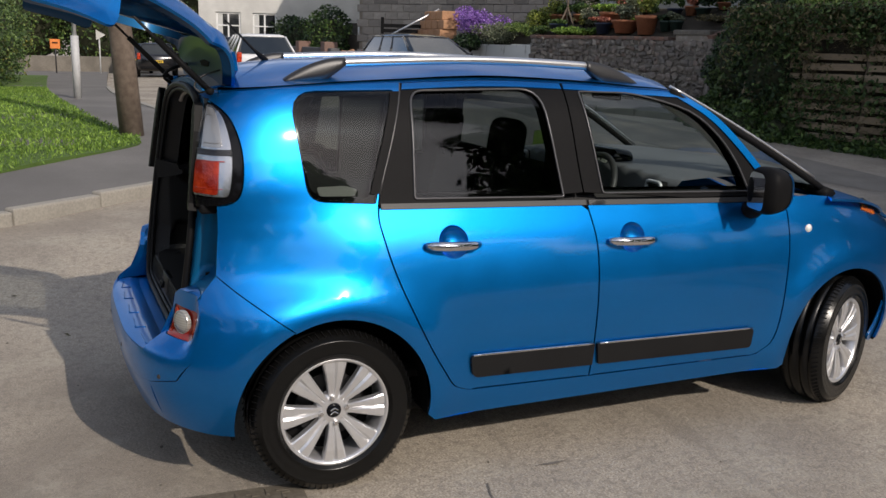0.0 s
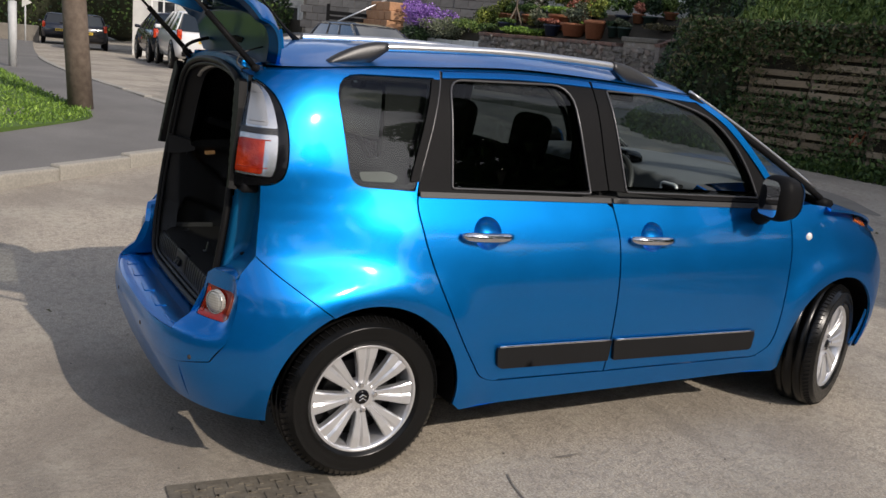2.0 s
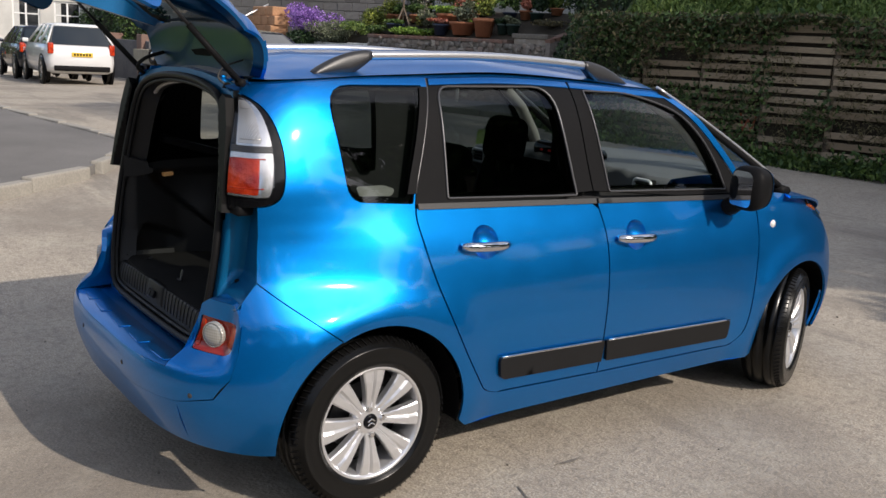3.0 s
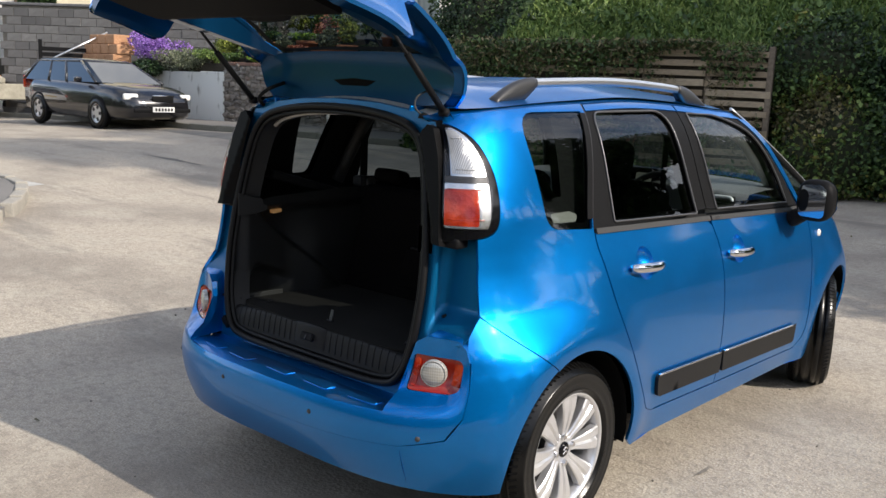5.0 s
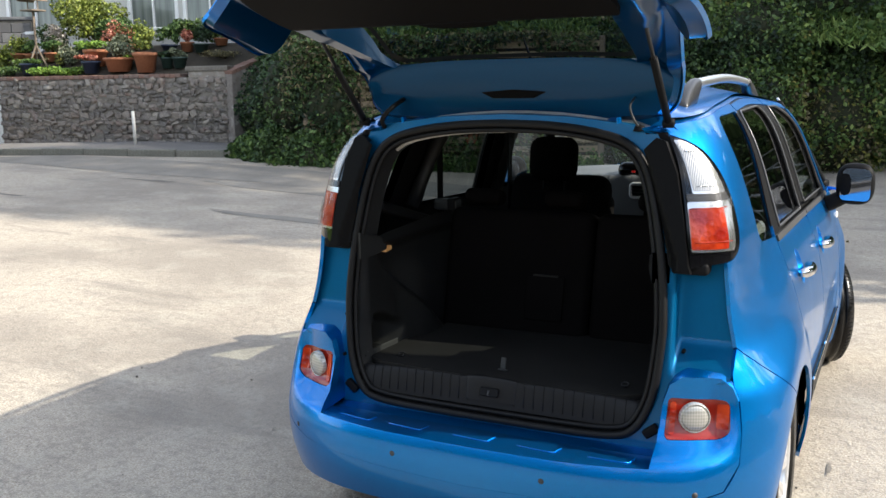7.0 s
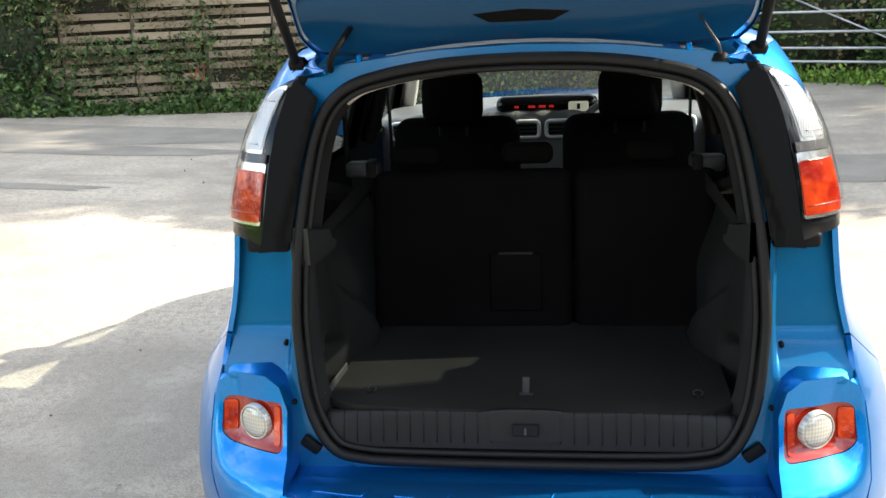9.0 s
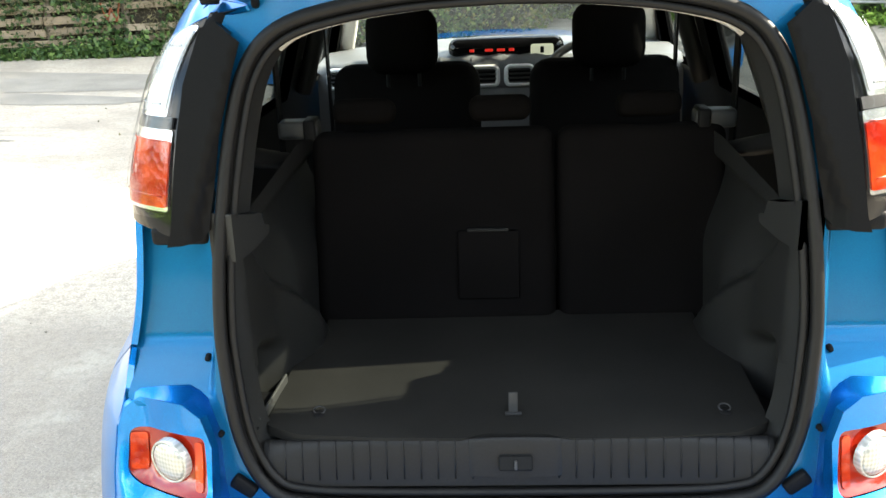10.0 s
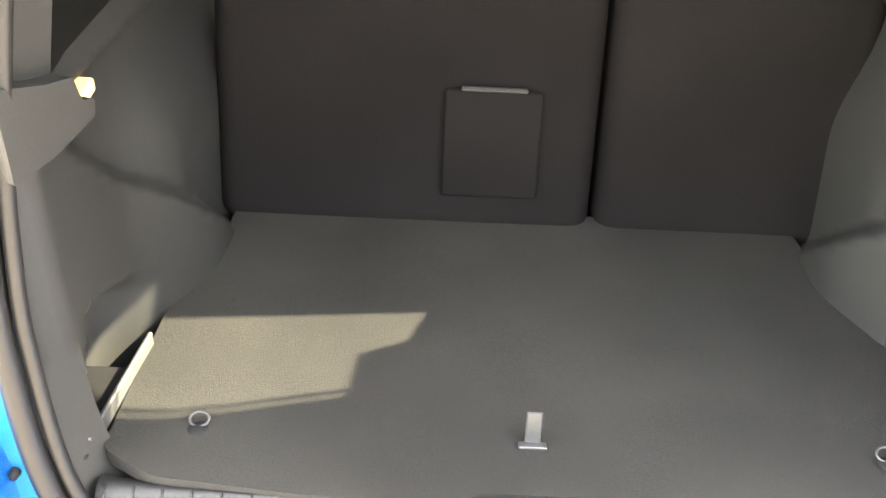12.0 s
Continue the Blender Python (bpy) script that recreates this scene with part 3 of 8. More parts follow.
edge = edge[::-1]
screen_down = lambda v, t: screen(v, t)
panel("windscreen", edge, screen_down, GLASS, car, "clear raked windscreen", res=0.08, depth=0)
for sg in (1, -1):
    pillar = bmesh.new()
    tube([Vector(screen(sg * 1.0, t)) for t in np.linspace(0, 1, 14)], [0.016] * 14, 8, pillar)
    part("screen_pillar", pillar, BLACK, car, "slim black screen pillar", True)
    part("screen_trim", tube([Vector(screen(sg * 0.985, t)) + Vector((0, 0.004, 0.02)) for t in np.linspace(0.0, 0.95, 14)], 0.007, 6), SATIN, car, "silver screen edge", True)


def lampside(y, z):
    return (half(y, z) - 0.02, y, z)


for mirror in (False, True):
    tri = [(1.70, 1.455), (1.85, 1.36), (1.985, 1.225), (2.085, 1.105), (2.13, 1.045), (2.40, 1.048), (2.36, 1.085), (2.2, 1.17), (2.0, 1.30), (1.8, 1.42)]
    panel("front_quarter_window", [tuple(p) for p in rounded(tri[::-1], 0.01)], inset(side, 0.02), GLASS, car, "narrow glass between the screen pillars", mirror=mirror, depth=0)


def bonnet(v, y):
    t = (y - 2.38) / 0.82
    z = 1.055 - 0.03 * t - 0.20 * max(t, 0) ** 2.2 + 0.03 * (1 - v * v) * (1 - 0.4 * t)
    return (v * (half(min(y, 3.0), 0.8) - 0.03) * (1 - 0.14 * max(t, 0) ** 3), y + 0.10 * (1 - v * v), z - 0.035)


edge = [(v, 2.40 + 0.12 * (1 - v * v)) for v in np.linspace(-1, 1, 24)] + [(1.0, y) for y in np.linspace(2.44, 3.06, 20)] + [(v, 3.08) for v in np.linspace(1, -1, 24)] + [(-1.0, y) for y in np.linspace(3.06, 2.44, 20)]
panel("bonnet", edge, bonnet, PAINT, car, res=0.06)
scuttle = bmesh.new()
tube([Vector((x, 2.42 + 0.1 * (1 - (x / 0.75) ** 2), 1.035 + 0.03 * (1 - (x / 0.75) ** 2))) for x in np.linspace(-0.75, 0.75, 20)], 0.045, 8, scuttle, squash=0.6)
part("scuttle_panel", scuttle, BLACK, car, "black plastic scuttle", True)


def nose(x, z):
    k = min(abs(x) / 0.86, 0.999)
    y0 = 2.1 + (NOSE(z) - 2.1) * (1 - min(abs(x) / WIDE(z), 0.999) ** 2.8) ** (1 / 2.8)
    return (-x, y0, z)


panel("front_bumper", rounded([(-0.74, 0.25), (0.74, 0.25), (0.76, 0.62), (0.7, 0.84), (-0.7, 0.84), (-0.76, 0.62)], 0.05), nose, PAINT, car, res=0.06)
for mirror in (False, True):
    lamp = rounded([(2.72, 0.90), (3.02, 0.79), (3.06, 0.86), (2.95, 0.95), (2.76, 0.985)], 0.02)
    panel("headlamp", lamp, inset(side, -0.004), LENS, car, "clear headlamp", mirror=mirror)
    panel("indicator_lamp", rounded([(2.68, 0.945), (2.82, 0.905), (2.86, 0.94), (2.74, 0.985)], 0.015), inset(side, -0.008), AMBER, car, "amber front indicator", mirror=mirror)
    sg = -1 if mirror else 1
    part("side_repeater", lathe([(0.001, 0.010), (0.014, 0.008), (0.02, 0.0)], 20, "X", (0, 0, 0)), MILKY, car, "small clear side repeater", True).matrix_basis = pose(sg * (half(2.26, 0.89) + 0.001), 2.262, 0.89, 0, 0, 0 if sg > 0 else 180)


# ---- wheels ----
def tyre_bm():
    w, r = 0.1, 0.316
    prof = [(0.206, 0.085), (0.212, 0.094), (0.222, 0.0995), (0.224, 0.102), (0.228, 0.102), (0.230, 0.1005), (0.246, 0.104), (0.262, 0.1045), (0.276, 0.1025), (0.278, 0.104), (0.283, 0.1025), (0.285, 0.099), (0.300, 0.088), (0.311, 0.07)]
    prof += [(0.3145, 0.052), (0.308, 0.050), (0.308, 0.043), (0.3155, 0.041), (0.316, 0.012), (0.309, 0.010), (0.309, 0.0)]
    full = prof + [(r_, -a) for r_, a in prof[::-1][1:]]
    bm = lathe(full, 96, "X")
    return bm


def wheel(parent_car, at, steer, sg):
    tyre_mesh = tyre_bm()
    hub = new("wheel")
    hub.parent = parent_car
    hub.matrix_basis = pose(*at, 0, 0, steer + (0 if sg > 0 else 180))
    tyre = part("tyre", tyre_mesh, RUBBER, hub, "black road tyre with a clean sidewall", True)
    # fine cross cuts over the shoulders
    cuts = bmesh.new()
    for k in range(80):
        a = 2 * math.pi * k / 80
        for s in (1, -1):
            own = box((0.030, 0.0035, 0.003), (s * 0.078, 0.004 * s, 0.3085), 0, 0, (0, s * 28, 12 * s))
            own.transform(Matrix.Rotation(a, 4, "X"))
            merged(own, cuts)
    tread = part("tread_cut", cuts, BLACK, hub, "fine tread cuts")
    tread["kind"] = "stuff"
    rim = lathe([(0.212, 0.088), (0.208, 0.092), (0.2, 0.088), (0.193, 0.074), (0.19, 0.02), (0.185, -0.07), (0.21, -0.085)], 72, "X")
    part("rim", rim, ALLOY, hub, "silver alloy rim", True)
    part("brake_disc", lathe([(0.0, 0.004), (0.13, 0.004), (0.13, -0.01), (0.0, -0.01)], 40, "X"), DARKMETAL, hub, "dark brake disc", False)
    part("wheel_well_backing", lathe([(0.0, -0.03), (0.187, -0.03), (0.187, -0.036), (0.0, -0.036)], 32, "X"), BLACK, hub, "black brake backing", False)
    for k in range(8):
        a = 2 * math.pi * k / 8
        bm = bmesh.new()
        rows = []
        for r, wd, x in ((0.035, 0.018, 0.062), (0.07, 0.02, 0.07), (0.11, 0.028, 0.078), (0.155, 0.038, 0.084), (0.196, 0.047, 0.083)):
            g = wd * 0.18
            rows.append([bm.verts.new((xx, yy, r)) for xx, yy in ((x - 0.03, -wd), (x - 0.004, -wd), (x, -wd * 0.86), (x, -g * 1.3), (x - 0.007, 0), (x, g * 1.3), (x, wd * 0.86), (x - 0.004, wd), (x - 0.03, wd))])
        for p, q in zip(rows, rows[1:]):
            for i in range(8):
                bm.faces.new((p[i], p[i + 1], q[i + 1], q[i]))
        bm.faces.new(rows[0][::-1])
        bm.faces.new(rows[-1])
        bmesh.ops.recalc_face_normals(bm, faces=bm.faces)
        bm.transform(Matrix.Rotation(a, 4, "X"))
        part("spoke", bm, ALLOY, hub, "")
    part("hub", lathe([(0.0, 0.066), (0.04, 0.066), (0.062, 0.06), (0.07, 0.03)], 32, "X"), ALLOY, hub, "", True)
    part("centre_cap", lathe([(0.0, 0.076), (0.022, 0.075), (0.028, 0.07), (0.03, 0.06)], 28, "X"), PIANO, hub, "black centre cap", True)
    chev = bmesh.new()
    for dz in (-0.004, 0.010):
        for s in (1, -1):
            box((0.003, 0.018, 0.005), (0.0765, s * 0.007, dz - 0.003), 0.001, 1, (s * -35, 0, 0), chev)
    part("cap_badge", chev, CHROME, hub, "chrome badge shapes")
    for k in range(4):
        a = radians(8) + 2 * math.pi * k / 4
        bolt = lathe([(0.0, 0.078), (0.009, 0.077), (0.011, 0.06)], 6, "X", (0, 0.05 * math.cos(a), 0.05 * math.sin(a)))
        part("wheel_bolt", bolt, CHROME, hub, "")
    return hub


wheel(car, (0.735, 0, 0.316), 0, 1)
wheel(car, (-0.735, 0, 0.316), 0, -1)
wheel(car, (0.735, 2.54, 0.316), 22, 1)
wheel(car, (-0.735, 2.54, 0.316), 22, -1)
for sg in (1, -1):
    for yc in (0.0, 2.54):
        liner = bmesh.new()
        rows = []
        for i in range(25):
            a = radians(-10 + 200 * i / 24)
            lip = half(min(max(yc + 0.372 * math.cos(a), -0.6), 3.05), max(0.315 + 0.372 * math.sin(a), 0.2)) - 0.012
            rows.append([liner.verts.new((sg * min(x, lip), yc + r * math.cos(a), 0.315 + r * math.sin(a))) for x, r in ((0.835, 0.372), (0.80, 0.385), (0.5, 0.385))])
        for p, q in zip(rows, rows[1:]):
            for i in range(2):
                liner.faces.new((p[i], p[i + 1], q[i + 1], q[i]))
        part("wheel_arch_liner", liner, BLACK, car, "black arch liner", True)
part("underbody", box((1.36, 3.1, 0.06), (0, 1.3, 0.24), 0.02), BLACK, car, "dark underside")
part("inner_well_panel", box((0.9, 0.8, 0.3), (0, 0, 0.42), 0.02), BLACK, car, "dark axle cover")
part("inner_well_panel", box((0.9, 0.8, 0.3), (0, 2.54, 0.42), 0.02), BLACK, car, "dark engine bay underside")


# ---- tail of the blue car ----
def smooth01(t):
    t = min(max(t, 0.0), 1.0)
    return t * t * (3 - 2 * t)


def both(half_pts):
    """A closed outline from its right half, which runs from the bottom middle to the top middle."""
    return list(half_pts) + [(-x, z) for x, z in half_pts[::-1] if x > 1e-6]


def yo(z):
    return -0.50 + (z - 0.56) * 0.13


OPEN = smoothed([(0, 0.566), (0.22, 0.567), (0.385, 0.574), (0.458, 0.603), (0.504, 0.70), (0.522, 0.85), (0.522, 0.95), (0.510, 1.08), (0.48, 1.25), (0.445, 1.36), (0.388, 1.42), (0.29, 1.45), (0.15, 1.468), (0, 1.473)], 5)


def grown(pts, d):
    out = []
    for i, (x, z) in enumerate(pts):
        a, b = Vector(pts[max(i - 1, 0)]), Vector(pts[min(i + 1, len(pts) - 1)])
        t = (b - a).normalized()
        p = (x + t.y * d, z - t.x * d)
        out.append((0.0, p[1]) if i in (0, len(pts) - 1) else p)
    return out


def jamb(x, z):
    ax = abs(x)
    # recess beside the seal flange, with a sloping foot above the bumper
    dip = 0.078 * smooth01((z - 0.752) / 0.108) * smooth01((ax - 0.549) / 0.016)
    return (x, yo(z) + dip, z)


outer = [(0, 0.535), (0.25, 0.535), (0.54, 0.54), (0.56, 0.60), (0.575, 0.72), (0.61, 0.752), (0.70, 0.755)] + [(wrap(u_at(edge_y(z), z), z)[0] - 0.003, z) for z in np.linspace(0.77, 1.08, 12)] + [(0.645, 1.14), (0.61, 1.27), (0.565, 1.38), (0.51, 1.444), (0.40, 1.474), (0.2, 1.497), (0, 1.504)]
fine_outer = dense(outer)
panel("tailgate_surround", both(fine_outer), jamb, SHADEPAINT, car, "blue painted tailgate surround", holes=[both(grown(OPEN, 0.004))], depth=0.012, res=0.0125)
for d, r, back in ((0.003, 0.0125, -0.015), (-0.017, 0.008, -0.006)):
    loop = both(grown(OPEN, d))
    part("tailgate_seal", tube([(x, yo(z) + back, z) for x, z in loop], r, 8, closed=True), SEAL, car, "black ribbed rubber seal", True)
# inner rim that hides the shell's edge
rim = bmesh.new()
loop = both(grown(OPEN, 0.003))
loop2 = both(grown(OPEN, -0.028))
va = [rim.verts.new((x, yo(z) - 0.003, z)) for x, z in loop]
vb = [rim.verts.new((x, yo(z) + 0.07, z)) for x, z in loop2]
for i in range(len(va)):
    j = (i + 1) % len(va)
    rim.faces.new((va[i], va[j], vb[j], vb[i]))
part("opening_lining", rim, SIDETRIM, car, "dark plastic lining of the boot opening", True)

# small fittings on the surround
for sg in (1, -1):
    for x, z in ((0.576, 0.822), (0.545, 0.70)):
        part("rubber_buffer", lathe([(0.0, -0.010), (0.005, -0.009), (0.007, 0.004)], 14, "Y", (sg * x, jamb(x, z)[1], z)), BLACK, car, "small black rubber buffer", True)
    latch_cup = box((0.05, 0.02, 0.028), (sg * 0.508, yo(0.60) - 0.005, 0.598), 0.006, 2, (0, sg * -38, 0))
    part("bump_stop", latch_cup, BLACK, car, "black bump stop", True)
    hinge = box((0.035, 0.07, 0.012), (sg * 0.33, -0.325, 1.482), 0.004, 2, (10, 0, 0))
    part("tailgate_hinge", hinge, PAINT, car, "painted hinge arm")
    part("hinge_tab", box((0.012, 0.02, 0.022), (sg * 0.36, -0.372, 1.484), 0.004, 2, (0, 0, 0)), PAINT, car, "")
# gutter between the surround and the back edge of the roof
gut = bmesh.new()
rows = []
for x in np.linspace(-0.5, 0.5, 33):
    zt = float(np.interp(abs(x), [0, 0.2, 0.4, 0.5], [1.503, 1.496, 1.473, 1.449]))
    v = x / roof(1, -0.30)[0]
    yr = roof_back(v)
    top = roof(v, yr)
    rows.append([gut.verts.new(p) for p in ((x, yo(zt), zt), (x, yo(zt) + 0.012, zt + 0.004), (x, min(yr - 0.03, yo(zt) + 0.05), zt - 0.012), (x, yr - 0.012, zt - 0.010), (x, yr - 0.002, top[2] - 0.012), (x, yr, top[2] - 0.002))])
for p, q in zip(rows, rows[1:]):
    for k in range(5):
        gut.faces.new((p[k], p[k + 1], q[k + 1], q[k]))
part("roof_gutter", gut, SHADEPAINT, car, "painted gutter behind the roof", True)
# cable boots between body and tailgate
for sg, m in ((-1, BLACK), (1, GREYTRIM)):
    pts = smoothed([(sg * 0.425, -0.385, 1.462), (sg * 0.415, -0.415, 1.49), (sg * 0.395, -0.385, 1.525), (sg * 0.39, -0.315, 1.55)], 6)
    part("cable_boot", tube(pts, 0.0075 if sg < 0 else 0.0032, 8), m, car, "black corrugated cable boot" if sg < 0 else "thin pale washer hose", True)
part("grommet", lathe([(0.0, 0.02), (0.014, 0.015), (0.019, 0.0)], 14, "Z", (0.425, -0.385, 1.455)), BLACK, car, "", True)

# tail lamps on the rear corners
LAMP_F = smoothed([(-0.405, 1.458), (-0.335, 1.40), (-0.301, 1.30), (-0.299, 1.20), (-0.316, 1.128), (-0.36, 1.098), (-0.43, 1.088)])
LAMP_X = smoothed([(0.592, 1.075), (0.584, 1.15), (0.565, 1.27), (0.54, 1.37), (0.503, 1.452)])


def scaled(loop, k, dx=0.0, dz=0.0):
    c = sum((Vector(p) for p in loop), Vector((0, 0))) / len(loop)
    return [tuple(c + (Vector(p) - c) * k + Vector((dx, dz))) for p in loop]


def strip_between(zlo, zhi, f0, f1, n=10):
    """A patch of the lamp between two heights; f0 and f1 say how far round it reaches, 0 at its front edge and 1 at its inner edge."""
    zs = np.linspace(zlo, zhi, n)
    front = [np.interp(z, [p[1] for p in LAMP_F[::-1]], [u_at(p[0], p[1]) for p in LAMP_F[::-1]]) for z in zs]
    inner = [np.interp(z, [p[1] for p in LAMP_X], [u_of_x(p[0], p[1]) for p in LAMP_X]) for z in zs]
    a = [(fr + (inn - fr) * f0, z) for fr, inn, z in zip(front, inner, zs)]
    b = [(fr + (inn - fr) * f1, z) for fr, inn, z in zip(front, inner, zs)]
    return rounded(a + b[::-1], 0.012, 0.02)[::-1]


def bulge(d):
    def f(u, z):
        p = Vector(wrap(u, z))
        n = Vector((p.x * 0.8, p.y, 0)).normalized()
        # the lamp's inner part turns square across the tail
        if p.y < -0.38:
            p.y = -0.38 + (p.y + 0.38) * 0.5
        return p + n * d
    return f


for mirror in (False, True):
    sg = -1 if mirror else 1
    lamp_loop = [(u_at(y, z), z) for y, z in LAMP_F] + [(u_of_x(x, z), z) for x, z in LAMP_X]
    lamp_loop = [p for i, p in enumerate(lamp_loop) if (Vector(p) - Vector(lamp_loop[i - 1])).length > 4e-3]
    area = sum(a[0] * b[1] - b[0] * a[1] for a, b in zip(lamp_loop, lamp_loop[1:] + lamp_loop[:1]))
    if area < 0:
        lamp_loop = lamp_loop[::-1]
    lamp = panel("tail_lamp", lamp_loop, bulge(0.004), PIANO, car, "tall corner tail lamp, clear over red, in a black housing", mirror=mirror, depth=0.13, res=0.025)
    panel("reflector", strip_between(1.122, 1.262, 0.15, 0.97), bulge(0.0075), REFLECTOR, lamp, "silver reflector", mirror=mirror, depth=0.004, res=0.02)
    panel("reflector", strip_between(1.283, 1.432, 0.15, 0.86), bulge(0.0075), REFLECTOR, lamp, "silver reflector", mirror=mirror, depth=0.004, res=0.02)
    panel("red_lens", strip_between(1.130, 1.244, 0.33, 0.97), bulge(0.011), REDLENS, lamp, "red brake lens", mirror=mirror, depth=0.006, res=0.02)
    panel("divider", strip_between(1.264, 1.284, 0.15, 0.97), bulge(0.0105), DARKMETAL, lamp, "smoky band between the lenses", mirror=mirror, depth=0.005, res=0.02)
    panel("clear_chamber", strip_between(1.292, 1.425, 0.30, 0.84), bulge(0.010), RIBBED, lamp, "clear ribbed indicator lens", mirror=mirror, depth=0.004, res=0.02)
    for zz, f0, f1 in ((1.15, 0.25, 0.92), (1.244, 0.25, 0.92), (1.305, 0.28, 0.75), (1.40, 0.3, 0.74)):
        a = np.interp(zz, [p[1] for p in LAMP_F[::-1]], [u_at(p[0], p[1]) for p in LAMP_F[::-1]])
        b = np.interp(zz, [p[1] for p in LAMP_X], [u_of_x(p[0], p[1]) for p in LAMP_X])
        pts = [Vector(bulge(0.011)(a + (b - a) * t, zz)) * Vector((sg, 1, 1)) for t in np.linspace(f0, f1, 8)]
        part("lens_rib", tube(pts, 0.0018, 5), REDLENS if zz < 1.26 else RIBBED, lamp, "", True)
    panel("lens_cover", strip_between(1.112, 1.440, 0.12, 0.985), bulge(0.0165), LENS, lamp, "clear cover", mirror=mirror, depth=0, res=0.025)
    # housing behind the lamp, down to its bracket
    shell = [(0.448, 1.405), (0.462, 1.365), (0.497, 1.25), (0.526, 1.115), (0.531, 1.084), (0.545, 1.068), (0.60, 1.064), (0.592, 1.09), (0.576, 1.2), (0.548, 1.34), (0.512, 1.43), (0.485, 1.44)]
    panel("lamp_housing", dense(shell + shell[:1], 0.02)[:-1][::-1], lambda x, z: (x, yo(z) - 0.016 - 0.028 * smooth01((x - 0.535 + 0.35 * max(0.0, z - 1.1)) / 0.03), z), HOUSING, car, "black inner housing of the lamp", mirror=mirror, depth=0.03, res=0.012)
    part("lamp_bracket", box((0.105, 0.06, 0.036), (sg * 0.590, -0.412, 1.072), 0.010), BLACK, car, "black bracket under the lamp", True)

    fill = bmesh.new()
    rows = []
    for zz in np.linspace(0.765, 1.08, 16):
        p = Vector(wrap(u_at(edge_y(zz), zz), zz))
        q = Vector(jamb(p.x - 0.004, zz))
        q.y = max(q.y, p.y) + 0.014
        rows.append([fill.verts.new(p.lerp(q, t) * Vector((sg, 1, 1))) for t in (0, 0.5, 1)])
    for p, q in zip(rows, rows[1:]):
        for i in range(2):
            fill.faces.new((p[i], p[i + 1], q[i + 1], q[i]))
    part("corner_return", fill, SHADEPAINT, car, "painted return beside the tailgate opening", True)
    fill = bmesh.new()
    rows = []
    for x, zz in LAMP_X:
        p, q = Vector(bulge(0.003)(u_of_x(x, zz), zz)), Vector((x - 0.02, yo(zz) - 0.008, zz))
        rows.append([fill.verts.new(v * Vector((sg, 1, 1))) for v in (p, q, Vector((x - 0.045, yo(zz) + 0.02, zz)))])
    for p, q in zip(rows, rows[1:]):
        for i in range(2):
            fill.faces.new((p[i], p[i + 1], q[i + 1], q[i]))
    part("lamp_side", fill, HOUSING, car, "black side of the lamp housing", True)

# rear bumper with its shelf
bump_half = [(0, 0.412), (0.3, 0.422), (0.60, 0.442), (0.725, 0.477), (0.758, 0.545), (0.758, 0.62), (0.745, 0.71), (0.728, 0.75), (0.695, 0.772), (0.60, 0.778), (0.565, 0.755), (0.548, 0.70), (0.544, 0.60), (0.54, 0.545), (0.3, 0.538), (0, 0.536)]
lamp_r = [(0.562, 0.718), (0.722, 0.710), (0.729, 0.625), (0.70, 0.606), (0.558, 0.606)]


def pods(x, z):
    """The bumper's face, set back above its shelf where the lamp pods stand."""
    y = tail(x, z)[1]
    return (x, y + 0.058 * smooth01((0.765 - abs(x)) / 0.09) * smooth01((z - 0.545) / 0.085) * smooth01((abs(x) - 0.49) / 0.05), z)


hole_r = rounded(lamp_r[::-1], [0.02, 0.02, 0.03, 0.02, 0.015], 0.02)
low_half = [(0, 0.29), (0.45, 0.288), (0.604, 0.285), (0.604, 0.4415), (0.3, 0.4215), (0, 0.4115)]
panel("bumper_skirt", both(dense(low_half)), tail, PAINT, car, "lower edge of the rear bumper", res=0.03)
bumper = panel("rear_bumper", both(dense(bump_half, 0.012)), pods, PAINT, car, "blue rear bumper with parking sensors", holes=[hole_r, [(-p[0], p[1]) for p in hole_r]], depth=0.02, res=0.015)


def shelf(x, t):
    y0, y1 = tail(x, 0.537)[1], yo(0.54) + 0.004
    ease = t * t * (3 - 2 * t)
    return (x, y0 + (y1 - y0) * t, 0.537 + 0.012 * math.sin(math.pi * min(t * 1.5, 1.0)) * 0.6 + 0.006 * ease)


edge = [(x, 0.0) for x in np.linspace(-0.545, 0.545, 36)] + [(0.545, t) for t in np.linspace(0.1, 1, 8)] + [(x, 1.0) for x in np.linspace(0.52, -0.545, 36)] + [(-0.545, t) for t in np.linspace(0.9, 0.1, 8)]
panel("bumper_shelf", edge, shelf, PAINT, bumper, "", res=0.03, depth=0.0)
for x in (-0.42, -0.23, -0.005, 0.205, 0.42):
    bm = bmesh.new()
    w = 0.058
    for a, b in (((-w, 0.26), (w, 0.22)), ((w, 0.22), (w + 0.012, 0.42))):
        pts = [Vector(shelf(x + a[0] + (b[0] - a[0]) * t, a[1] + (b[1] - a[1]) * t)) + Vector((0, 0, 0.001)) for t in np.linspace(0, 1, 6)]
        tube(pts, 0.0020, 6, bm)
    part("tread_ridge", bm, PAINT, bumper, "", True)
